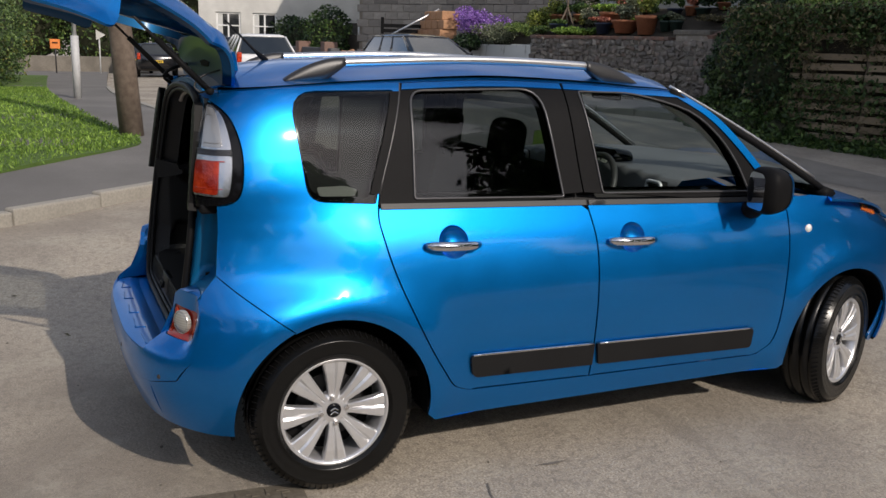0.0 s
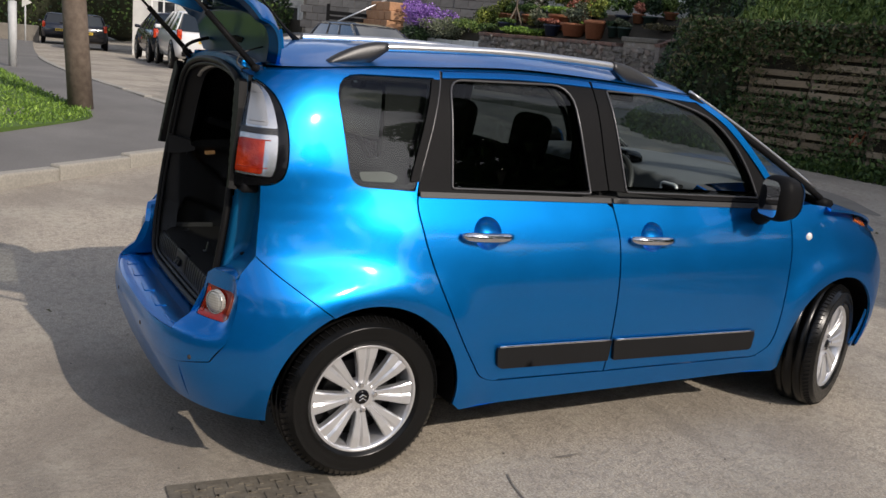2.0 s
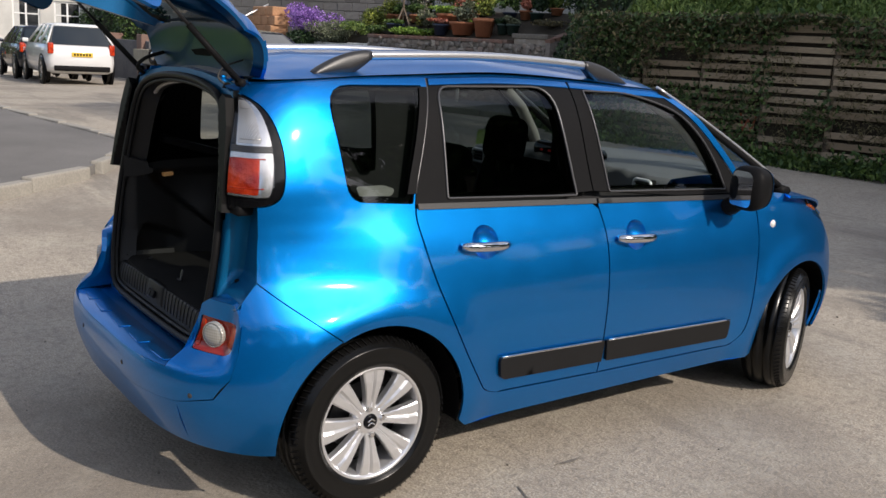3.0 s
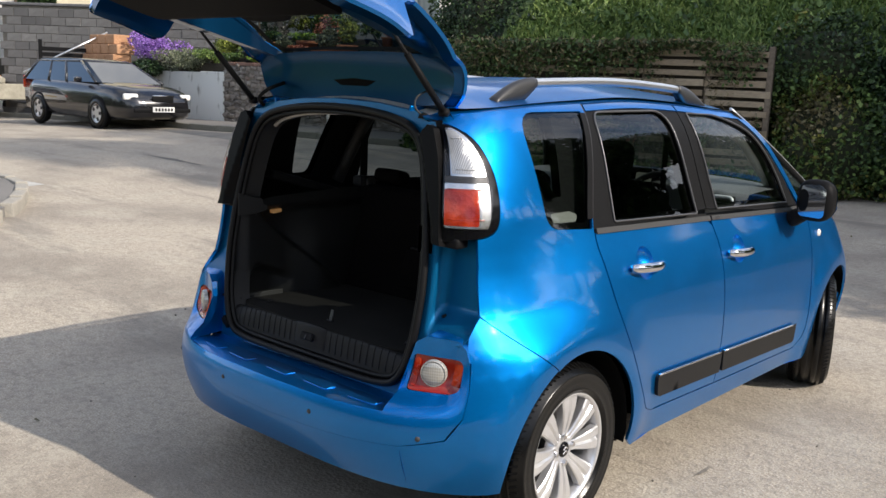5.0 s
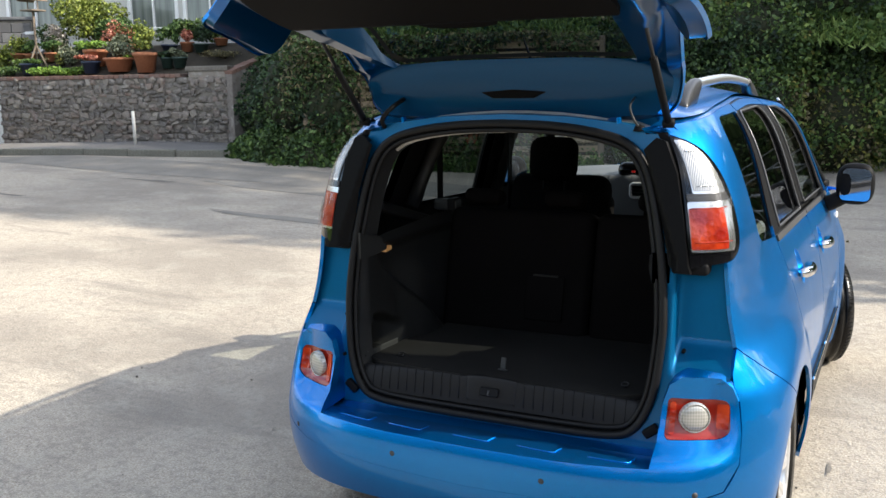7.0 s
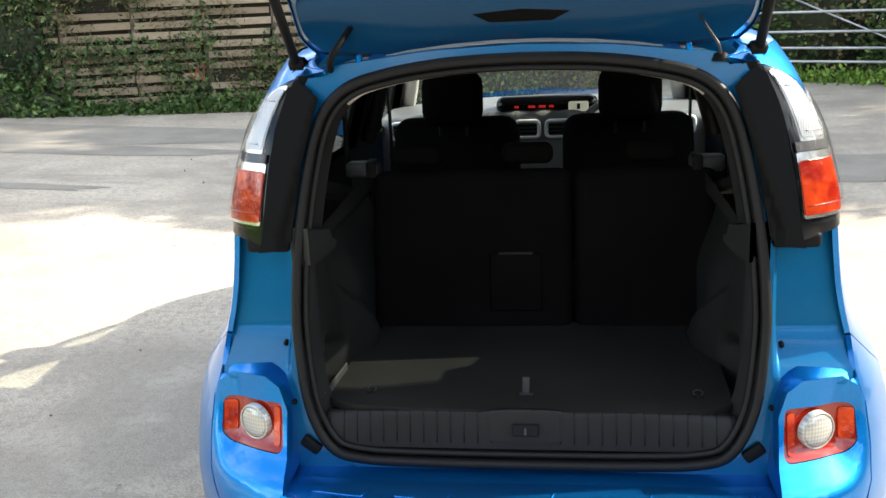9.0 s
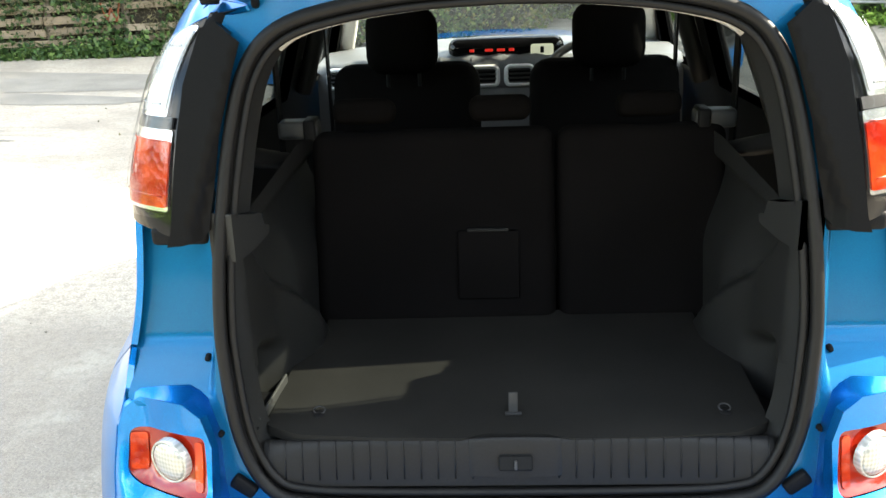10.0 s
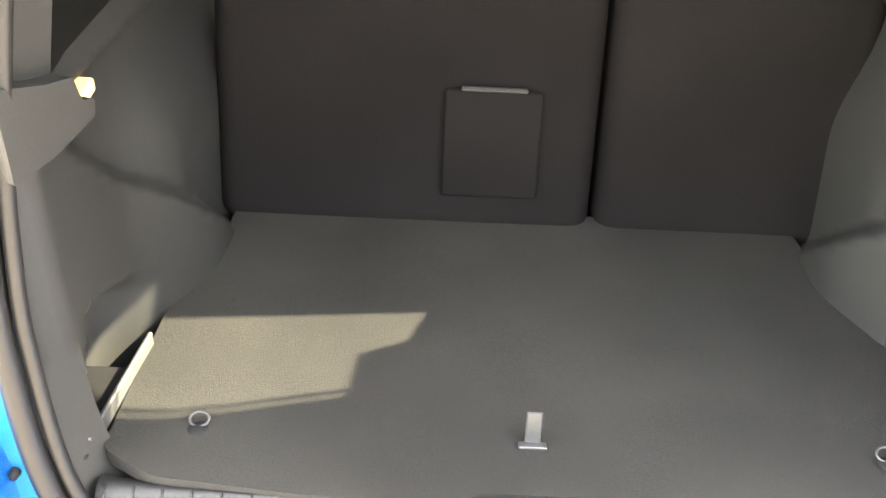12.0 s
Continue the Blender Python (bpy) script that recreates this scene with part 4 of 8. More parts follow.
for sg in (1, -1):
    # tops of the lamp pods
    bm = bmesh.new()
    rows = []
    for t in np.linspace(0, 1, 7):
        row = []
        for x, z in ((0.538, 0.543), (0.544, 0.60), (0.548, 0.70), (0.565, 0.755), (0.60, 0.778), (0.65, 0.776), (0.695, 0.772), (0.728, 0.75), (0.745, 0.71)):
            p = Vector(pods(x, z))
            q = Vector((x, yo(z) + 0.012, z + 0.012))
            row.append(bm.verts.new(p.lerp(q, t) * Vector((sg, 1, 1))))
        rows.append(row)
    for p, q in zip(rows, rows[1:]):
        for i in range(8):
            bm.faces.new((p[i], p[i + 1], q[i + 1], q[i]))
    bmesh.ops.recalc_face_normals(bm, faces=bm.faces)
    part("lamp_pod", bm, PAINT, bumper, "", True)
    loop = [(sg * p[0], p[1]) for p in hole_r]
    if sg > 0:
        loop = loop[::-1]
    fog = panel("reversing_lamp", loop, lambda x, z: (x, pods(x, z)[1] + 0.005, z), DARKRED, car, "red lamp with a round clear reversing lens", depth=0.012, res=0.02)
    cx, cz = sg * 0.633, 0.664
    cy = pods(cx, cz)[1]
    turn = math.degrees(math.atan2(pods(0.67, cz)[1] - pods(0.60, cz)[1], 0.07)) * sg
    for name, prof, m, lab in (("reversing_lens", [(0.0, -0.016), (0.020, -0.015), (0.033, -0.012), (0.0385, -0.008), (0.040, 0.004)], FOGLENS, "round clear ribbed lens"), ("lens_ring", [(0.0385, -0.009), (0.041, -0.011), (0.043, -0.008), (0.044, 0.006)], FOGLENS, "pale ring")):
        part(name, lathe(prof, 36, "Y"), m, fog, lab, True).matrix_basis = pose(cx, cy - 0.002, cz, 0, 0, turn)
    for x0, x1, z0, z1 in ((0.688, 0.722, 0.632, 0.70), (0.568, 0.584, 0.618, 0.706)):
        blk = rounded([(sg * x0, z0), (sg * x1, z0), (sg * x1, z1), (sg * x0, z1)][::sg], 0.008, 0.01)
        panel("bright_red_block", blk, lambda x, z: (x, pods(x, z)[1] + 0.001, z), REDLENS, fog, "brighter red lens block", depth=0.004, res=0.02)
    for x, z in ((0.245, 0.475), (0.66, 0.475)):
        p = pods(sg * x, z)
        sens = lathe([(0.0, -0.0025), (0.0075, -0.002), (0.0095, 0.002)], 20, "Y")
        part("parking_sensor", sens, GREYTRIM, bumper, "dark round parking sensor", True).matrix_basis = pose(*p, 0, 0, sg * (10 if x < 0.4 else 45))

# ---- raised tailgate, shaped shut and turned about its hinge ----
H = Vector((0, -0.25, 1.512))
gate = new("tailgate")
gate.parent = car
gate.matrix_basis = Matrix.Translation(H + Vector((0, -0.01, -0.045))) @ Matrix.Rotation(radians(-97), 4, "X")
gate["label"] = "raised tailgate with a heated rear window"


BEND = 1.385  # above this the gate turns forward into the roof


def skin(d):
    def f(x, z):
        zb = min(z, BEND)
        p = Vector(tail(x, zb))
        if z < 1.12:
            p.y += 0.06 * smooth01((abs(x) - 0.55) / 0.11)
        k = min(abs(x) / WIDE(zb), 0.999)
        n = Vector((math.copysign(k**2.2, x) * 0.9, -(1 - k**2.2), 0.12)).normalized()
        if z > BEND:
            t = min((z - BEND) / 0.27, 1.0)
            a, b, c = p.yz, Vector((p.y + 0.015, 1.487)), Vector((-0.25, 1.518 - 0.05 * (x / 0.55) ** 4))
            q = a * (1 - t) ** 2 + b * 2 * t * (1 - t) + c * t * t
            p.y, p.z = q
            n = n.lerp(Vector((0.35 * (x / 0.55) ** 3, -0.05, 1)), smooth01(t * 1.6)).normalized()
        return p - n * d - H
    return f


def skin_in(d):
    g = skin(d)
    return lambda x, z: g(-x, z)


GATE = smoothed([(0, 0.60), (0.30, 0.602), (0.50, 0.612), (0.545, 0.66), (0.565, 0.74)], 4)[:-1] + smoothed([(0.60, 0.772), (0.66, 0.772), (0.683, 0.80), (0.688, 0.90), (0.682, 1.02), (0.655, 1.055), (0.60, 1.065)], 4) + smoothed([(0.582, 1.10), (0.572, 1.18), (0.558, 1.27), (0.546, 1.36), (0.538, 1.45), (0.528, 1.55), (0.512, 1.61), (0.47, 1.645)], 4) + [(0.3, 1.653), (0.15, 1.655), (0, 1.655)]
GLASSG = [(0, 0.985), (0.25, 0.985), (0.44, 0.995), (0.475, 1.03), (0.472, 1.15), (0.463, 1.29), (0.45, 1.42), (0.415, 1.50), (0.34, 1.525), (0.2, 1.53), (0, 1.532)]
g_hole = both(smoothed(GLASSG, 3))
panel("outer_skin", both(dense(GATE, 0.025)), skin(0.0), PAINT, gate, "", holes=[g_hole], res=0.03)
g_small = both(smoothed([(x * 0.955, 1.2 + (z - 1.2) * 0.93) for x, z in GLASSG], 3))
inner_loop = both(dense([(x * 0.985, 1.07 + (z - 1.07) * 0.985) for x, z in GATE], 0.025))


open_loop = [Vector(q) for q in both(OPEN)]
open_xz = np.array(dense([tuple(q) for q in open_loop] + [tuple(open_loop[0])], 0.004))


def inner_surf(x, z):
    """The inside of the gate: it lies on the seal all round, and falls back to the skin at its edge and to the glass."""
    p = Vector(skin(0.045)(x, z))
    d = math.sqrt(((open_xz - (x, z)) ** 2).sum(1).min()) * (1 if inside((x, z), [open_loop]) else -1)
    w = smooth01((d + 0.075) / 0.055) * (smooth01((0.115 - d) / 0.06) if z > 0.97 else 1.0)
    w *= smooth01((1.485 - z) / 0.05)
    seat_y = yo(z) - 0.034 - H.y
    if seat_y > p.y:
        p.y += (seat_y - p.y) * w
    return p


panel("inner_panel", [(-p[0], p[1]) for p in inner_loop], lambda x, z: inner_surf(-x, z), GATESHADE, gate, "blue painted inside of the tailgate", holes=[[(-p[0], p[1]) for p in g_small]], depth=0, res=0.018)


def rim_between(name, la, fa, lb, fb, material, label):
    """A closed band from one outline on one surface to the like outline on another."""
    bm = bmesh.new()
    va, vb = [bm.verts.new(fa(*p)) for p in la], [bm.verts.new(fb(*p)) for p in lb]
    for i in range(len(va)):
        j = (i + 1) % len(va)
        bm.faces.new((va[i], va[j], vb[j], vb[i]))
    bmesh.ops.recalc_face_normals(bm, faces=bm.faces)
    return part(name, bm, material, gate, label, True)


edge_out = both(dense([(x * 0.998, 1.07 + (z - 1.07) * 0.998) for x, z in GATE], 0.025))
rim_between("gate_edge", inner_loop, inner_surf, edge_out, skin(0.002), GATESHADE, "folded blue edge of the tailgate")
rim_between("window_return", g_small, inner_surf, both(smoothed([(x * 0.985, 1.2 + (z - 1.2) * 0.98) for x, z in GLASSG], 3)), skin(0.014), GATESHADE, "")
panel("rear_window", g_hole, skin(0.012), PRIVACY, gate, "dark tinted rear window", depth=0, res=0.04)
k_border = lambda a, b: both(smoothed([(x * a, 1.2 + (z - 1.2) * b) for x, z in GLASSG], 3))
rim_between("window_border", k_border(0.945, 0.915), lambda x, z: Vector(skin(0.03)(x, z)), k_border(0.92, 0.87), lambda x, z: Vector(skin(0.02)(x, z)), SEAL, "black edge of the glass")
trim = [(0, 0.66), (0.40, 0.665), (0.47, 0.72), (0.48, 0.93), (0.40, 0.965), (0.17, 0.97), (0.13, 1.0), (0.1, 1.06), (0, 1.075)]
tr = both(smoothed(trim, 4))
panel("inner_trim", [(-p[0], p[1]) for p in tr], lambda x, z: Vector((-x, max(yo(z) - 0.016 - 0.03 * smooth01((z - 0.93) / 0.1) - H.y, skin(0.05)(-x, z)[1]), z - H.z)), GATETRIM, gate, "charcoal trim with a wiper motor cover", depth=0.035, res=0.03)
lab = box((0.06, 0.003, 0.05), (0, 0, 0), 0.001, 1)
part("blue_sticker", lab, PAINT, gate, "small blue sticker").matrix_basis = Matrix.Translation(skin(0.022)(-0.33, 1.10))
# Dark patch laid over the panel; it paints the shade in a slot.
grab = rounded([(-0.11, 1.597), (0.0, 1.592), (0.11, 1.597), (0.07, 1.609), (-0.07, 1.609)], 0.004, 0.01)
panel("recess", [(-p[0], p[1]) for p in grab], lambda x, z: Vector(inner_surf(-x, z)) + Vector((0, 0, -0.004)), GATETRIM, gate, "dark lens-shaped patch for a shaded pressed slot", depth=0.004, res=0.02)
spoil = both(dense([(0, 1.555), (0.42, 1.55), (0.49, 1.52), (0.49, 1.59), (0.3, 1.625), (0, 1.63)], 0.03))
panel("spoiler", spoil, skin(-0.012), PAINT, gate, "small roof spoiler", depth=0.02)
for sg in (1, -1):
    foot = Vector((sg * 0.505, -0.375, 1.478))
    head = gate.matrix_basis @ Vector(skin(0.06)(sg * 0.53, 1.03))
    mid = foot.lerp(head, 0.52)
    st = new("gas_strut")
    st.parent = car
    st["label"] = "black gas strut"
    part("cylinder", tube([foot, mid], 0.011, 12), BLACK, st, "", True)
    part("rod", tube([mid, head], 0.0055, 10), DARKMETAL, st, "", True)
    part("ball_joint", lathe([(0.0, 0.02), (0.014, 0.014), (0.014, -0.014), (0.0, -0.02)], 14, "X", foot), BLACK, st, "", True)

# ---- roof rails, aerial, door mirrors ----
RAILFOOT = speckled("satin black plastic", (0.02, 0.02, 0.021), (0.03, 0.03, 0.031), 300, 0.38, 0.1, 0.001)
for sg in (1, -1):
    rail = new("roof_rail")
    rail.parent = car
    rail["label"] = "silver roof rail on black feet"
    xr = lambda y: sg * 0.475

    def rz(y):
        p = roof(0.475 / max(roof(1, y)[0], 0.3), y)
        return p[2]

    part("bar", tube([(xr(y), y, rz(min(max(y, -0.05), 1.45)) + 0.052 + 0.006 * math.sin(math.pi * (y - 0.08) / 1.2)) for y in np.linspace(0.10, 1.26, 24)], 0.017, 12, squash=1.0), SATIN, rail, "polished bar", True)
    for y0, y1, y2, y3 in ((-0.10, -0.03, 0.14, 0.05), (1.48, 1.38, 1.22, 1.30)):
        bm = bmesh.new()
        rows = []
        for k in range(15):
            t = k / 14
            y = y0 + (y2 - y0) * t
            top = rz(y0) + (rz(y2) + 0.071 - rz(y0)) * math.sin(t * math.pi / 2) ** 0.85
            low = rz(y) - 0.012 if (y - y3) * (y2 - y0) < 0 else rz(y) - 0.012 + 0.055 * ((y - y3) / (y2 - y3)) ** 1.2
            low = min(low, top - 0.004)
            w = 0.024 - 0.004 * t
            ring = [(w, low), (w * 1.05, low + (top - low) * 0.4), (w * 0.85, low + (top - low) * 0.82), (w * 0.45, top), (0, top + 0.002)]
            ring = ring + [(-q[0], q[1]) for q in ring[::-1][1:]]
            rows.append([bm.verts.new((xr(0) + q[0], y, q[1])) for q in ring])
        for p, q in zip(rows, rows[1:]):
            for i in range(len(p)):
                j = (i + 1) % len(p)
                bm.faces.new((p[i], p[j], q[j], q[i]))
        bm.faces.new(rows[0][::-1])
        bm.faces.new(rows[-1])
        bmesh.ops.recalc_face_normals(bm, faces=bm.faces)
        part("rail_foot", bm, RAILFOOT, rail, "black rail foot", True)
part("aerial", tube([(0, -0.05, 1.575), (0, -0.10, 1.62), (0, -0.22, 1.74)], [0.014, 0.006, 0.003], 8), BLACK, car, "short black roof aerial", True)
for sg in (1, -1):
    mir = new("door_mirror")
    mir.parent = car
    mir["label"] = "blue-backed door mirror in a black shell"
    cx, cy, cz = sg * 0.915, 1.885, 1.095
    arm = tube([(sg * 0.755, 1.95, 0.985), (sg * 0.80, 1.93, 0.99), (sg * 0.875, 1.90, 1.035)], [0.055, 0.05, 0.045], 12, squash=0.8)
    part("mirror_arm", arm, BLACK, mir, "", True)
    bm = bmesh.new()
    bmesh.ops.create_uvsphere(bm, u_segments=28, v_segments=18, radius=1.0)
    for v in bm.verts:
        x, y, z = v.co
        k = lambda q: math.copysign(abs(q) ** 0.7, q)
        v.co = (cx + sg * 0.088 * k(x), cy + (0.12 if y > 0 else 0.05) * y, cz + 0.102 * k(z))
    part("mirror_shell", bm, BLACK, mir, "black mirror shell", True)
    cap = bmesh.new()
    bmesh.ops.create_uvsphere(cap, u_segments=28, v_segments=18, radius=1.0)
    bmesh.ops.delete(cap, geom=[v for v in cap.verts if v.co.y < 0.45], context="VERTS")
    for v in cap.verts:
        x, y, z = v.co
        k = lambda q: math.copysign(abs(q) ** 0.7, q)
        v.co = (cx + sg * 0.091 * k(x), cy + 0.125 * y, cz + 0.105 * k(z))
    part("mirror_cap", cap, PAINT, mir, "blue mirror cap", True)
    gl = rounded([(-0.072, -0.078), (0.072, -0.078), (0.076, 0.06), (0.05, 0.08), (-0.06, 0.08)], 0.03, 0.02)
    ob = panel("mirror_glass", gl, lambda u, v: (u, 0.0, v), CHROME, mir, "mirror glass", depth=0.0, res=0.05)
    ob.matrix_basis = pose(cx, cy - 0.054, cz, 0, 0, sg * -16)


# ---- inside of the blue car ----
for mirror in (False, True):
    sg = -1 if mirror else 1
    lining = [(y, SEAM(max(y, -0.3)) - 0.012) for y in np.linspace(-0.33, 1.60, 40)] + [(1.80, 1.36), (1.95, 1.22), (2.08, 1.05)] + dense([(2.12, 0.95), (2.1, 0.45), (0.40, 0.36)]) + arch(0, 0.40, 10, 150) + dense([(-0.34, 0.56), (-0.345, 0.60), (-0.345, 0.95), (-0.345, 1.2), (-0.34, 1.4)])
    lining = [p for i, p in enumerate(lining) if (Vector(p) - Vector(lining[i - 1])).length > 3e-3]
    shrink = lambda loop, k: [tuple(p) for p in scaled(loop, k)]
    # Right quarter opening is cut smaller to outline the sun patch on the floor.
    panel("side_lining", lining[::-1], lambda y, z: (half(y, z) - 0.055, y, z), TRIM, car, "dark inner door and side trim", mirror=mirror, holes=[rounded([(-0.078, 1.455), (0.135, 1.46), (0.06, 1.15), (-0.05, 1.15)], 0.03) if mirror else rounded([(-0.130, 1.466), (0.098, 1.466), (0.050, 1.19), (0.013, 1.19), (-0.027, 1.268), (-0.118, 1.273)], 0.006), shrink(R_WIN, 0.96), shrink(F_WIN, 0.96)], depth=-0.035, res=0.05)
    # pale pillar covers seen through the glass
    for pts in ([(0.30, 1.46), (0.20, 1.12)], [(1.05, 1.47), (1.09, 1.09)], [(1.62, 1.45), (1.80, 1.34), (1.95, 1.19), (2.05, 1.06)]):
        q = [(sg * (half(y, z) - 0.085), y, z) for y, z in (pts if len(pts) > 2 else [tuple(Vector(pts[0]).lerp(Vector(pts[1]), t)) for t in (0, 0.33, 0.66, 1)])]
        part("pillar_cover", tube(q, 0.035, 10, squash=0.8), PALETRIM if pts[0][0] > 1.5 else GREYTRIM, car, "grey pillar cover", True)
    # seat belts hanging at the pillars
    for y, z0, z1 in ((0.28, 1.42, 1.0), (1.02, 1.42, 0.9)):
        part("seat_belt", box((0.006, 0.045, z0 - z1), (sg * (half(y, 1.2) - 0.15), y, (z0 + z1) / 2), 0.002, 1), BLACK, car, "black seat belt")


def headlining(v, y):
    p = roof(v * 0.97, y)
    return (p[0], p[1], p[2] - 0.035)


edge = [(-1, y) for y in np.linspace(1.56, -0.34, 30)] + [(v, -0.34) for v in np.linspace(-0.9, 0.9, 20)] + [(1, y) for y in np.linspace(-0.34, 1.56, 30)] + [(v, 1.58 + 0.06 * (1 - v * v)) for v in np.linspace(0.9, -0.9, 20)]
panel("headlining", [(-a, b) for a, b in edge], lambda v, y: headlining(-v, y), PALETRIM, car, "pale grey headlining", res=0.1, depth=0)
head_edge = [p for p in both(grown(OPEN, -0.022)) if p[1] > 1.375]
part("headlining_edge", tube(sorted([(x, yo(z) + 0.045, z) for x, z in head_edge]), 0.009, 8, squash=0.7), PALETRIM, car, "pale edge of the headlining", True)

# boot floor, carpets and side trims
floor_loop = rounded([(-0.475, -0.43), (-0.41, -0.468), (-0.25, -0.484), (-0.09, -0.486), (-0.06, -0.468), (0.06, -0.468), (0.09, -0.486), (0.25, -0.484), (0.41, -0.468), (0.475, -0.43), (0.485, -0.05), (0.44, -0.04), (0.44, 0.12), (-0.44, 0.12), (-0.44, -0.04), (-0.475, -0.05)], 0.015)
panel("boot_floor", floor_loop, lambda x, y: (x, y, 0.685 + 0.0025 * math.sin(5 * x) * math.cos(7 * y)), CARPET, car, "dark carpeted boot floor", depth=0.02, res=0.06)
part("boot_well", box((1.2, 0.62, 0.02), (0, -0.14, 0.62), 0.004), BLACK, car, "dark base under the boot floor")
strap = bmesh.new()
box((0.018, 0.004, 0.042), (-0.001, -0.389, 0.706), 0.0015, 1, (-12, 0, 0), strap)
box((0.032, 0.01, 0.004), (-0.001, -0.398, 0.688), 0.001, 1, None, strap)
part("floor_pull_tab", strap, RAILFOOT, car, "grey webbing pull tab")
for x, y in ((-0.379, -0.384), (0.40, -0.39)):
    ringpts = [(x + 0.011 * math.cos(a), y + 0.008 * math.sin(a), 0.692 + 0.004 * math.sin(a)) for a in np.linspace(0, 2 * math.pi, 16, endpoint=False)]
    part("lashing_ring", tube(ringpts, 0.0018, 6, closed=True), DARKMETAL, car, "small metal lashing ring", True)
    part("ring_seat", lathe([(0.0, 0.003), (0.010, 0.002), (0.012, 0.0)], 14, "Z", (x, y - 0.010, 0.687)), BLACK, car, "", True)
# ribbed sill trim with the lock
sill = new("boot_sill_trim")
sill.parent = car
sill["label"] = "ribbed charcoal plastic boot sill"


def sill_top(x, t):
    # from the seal (t = 0) up and over to the floor (t = 1)
    e = 1 - (x / 0.50) ** 4
    y = yo(0.6) - 0.004 + 0.016 * t + (0.004 + 0.03 * (x / 0.47) ** 4) * t * t
    z = 0.594 + (0.088 * math.sin(t * math.pi * 0.62)) * (0.85 + 0.15 * e)
    return (x, y, z)


edge = [(x, 0.0) for x in np.linspace(-0.47, 0.47, 40)] + [(0.47, t) for t in np.linspace(0.1, 1, 8)] + [(x, 1.0) for x in np.linspace(0.45, -0.47, 40)] + [(-0.47, t) for t in np.linspace(0.9, 0.1, 8)]
panel("sill_cover", edge, sill_top, TRIM, sill, "", res=0.04, depth=0.0)
for i in range(30):
    x = -0.46 + 0.92 * i / 29
    if abs(x) < 0.075:
        continue
    part("rib", tube([Vector(sill_top(x, t)) + Vector((0, -0.001, 0.001)) for t in (0.08, 0.3, 0.55, 0.78)], 0.0015, 5), TRIM, sill, "", True)
swell = [(x, 0.12) for x in np.linspace(-0.085, 0.085, 14)] + [(x, 0.98) for x in np.linspace(0.085, -0.085, 14)]


def lock_swell(x, t):
    """A rounded rise of the sill round the lock."""
    k = math.sqrt(max(0.0, 1 - (x / 0.0855) ** 2))
    p = sill_top(x, t)
    return (x, p[1] - 0.009 * k, p[2] + 0.011 * k * t)


panel("lock_surround", swell, lock_swell, TRIM, sill, "raised lock surround", res=0.012, depth=0.0)
part("lock_recess", box((0.062, 0.014, 0.028), (0, -0.5065, 0.646), 0.003, 1, (-25, 0, 0)), BLACK, sill, "black lock recess")
part("striker", box((0.006, 0.014, 0.018), (0, -0.512, 0.645), 0.002, 1, (-25, 0, 0)), DARKMETAL, sill, "metal striker")

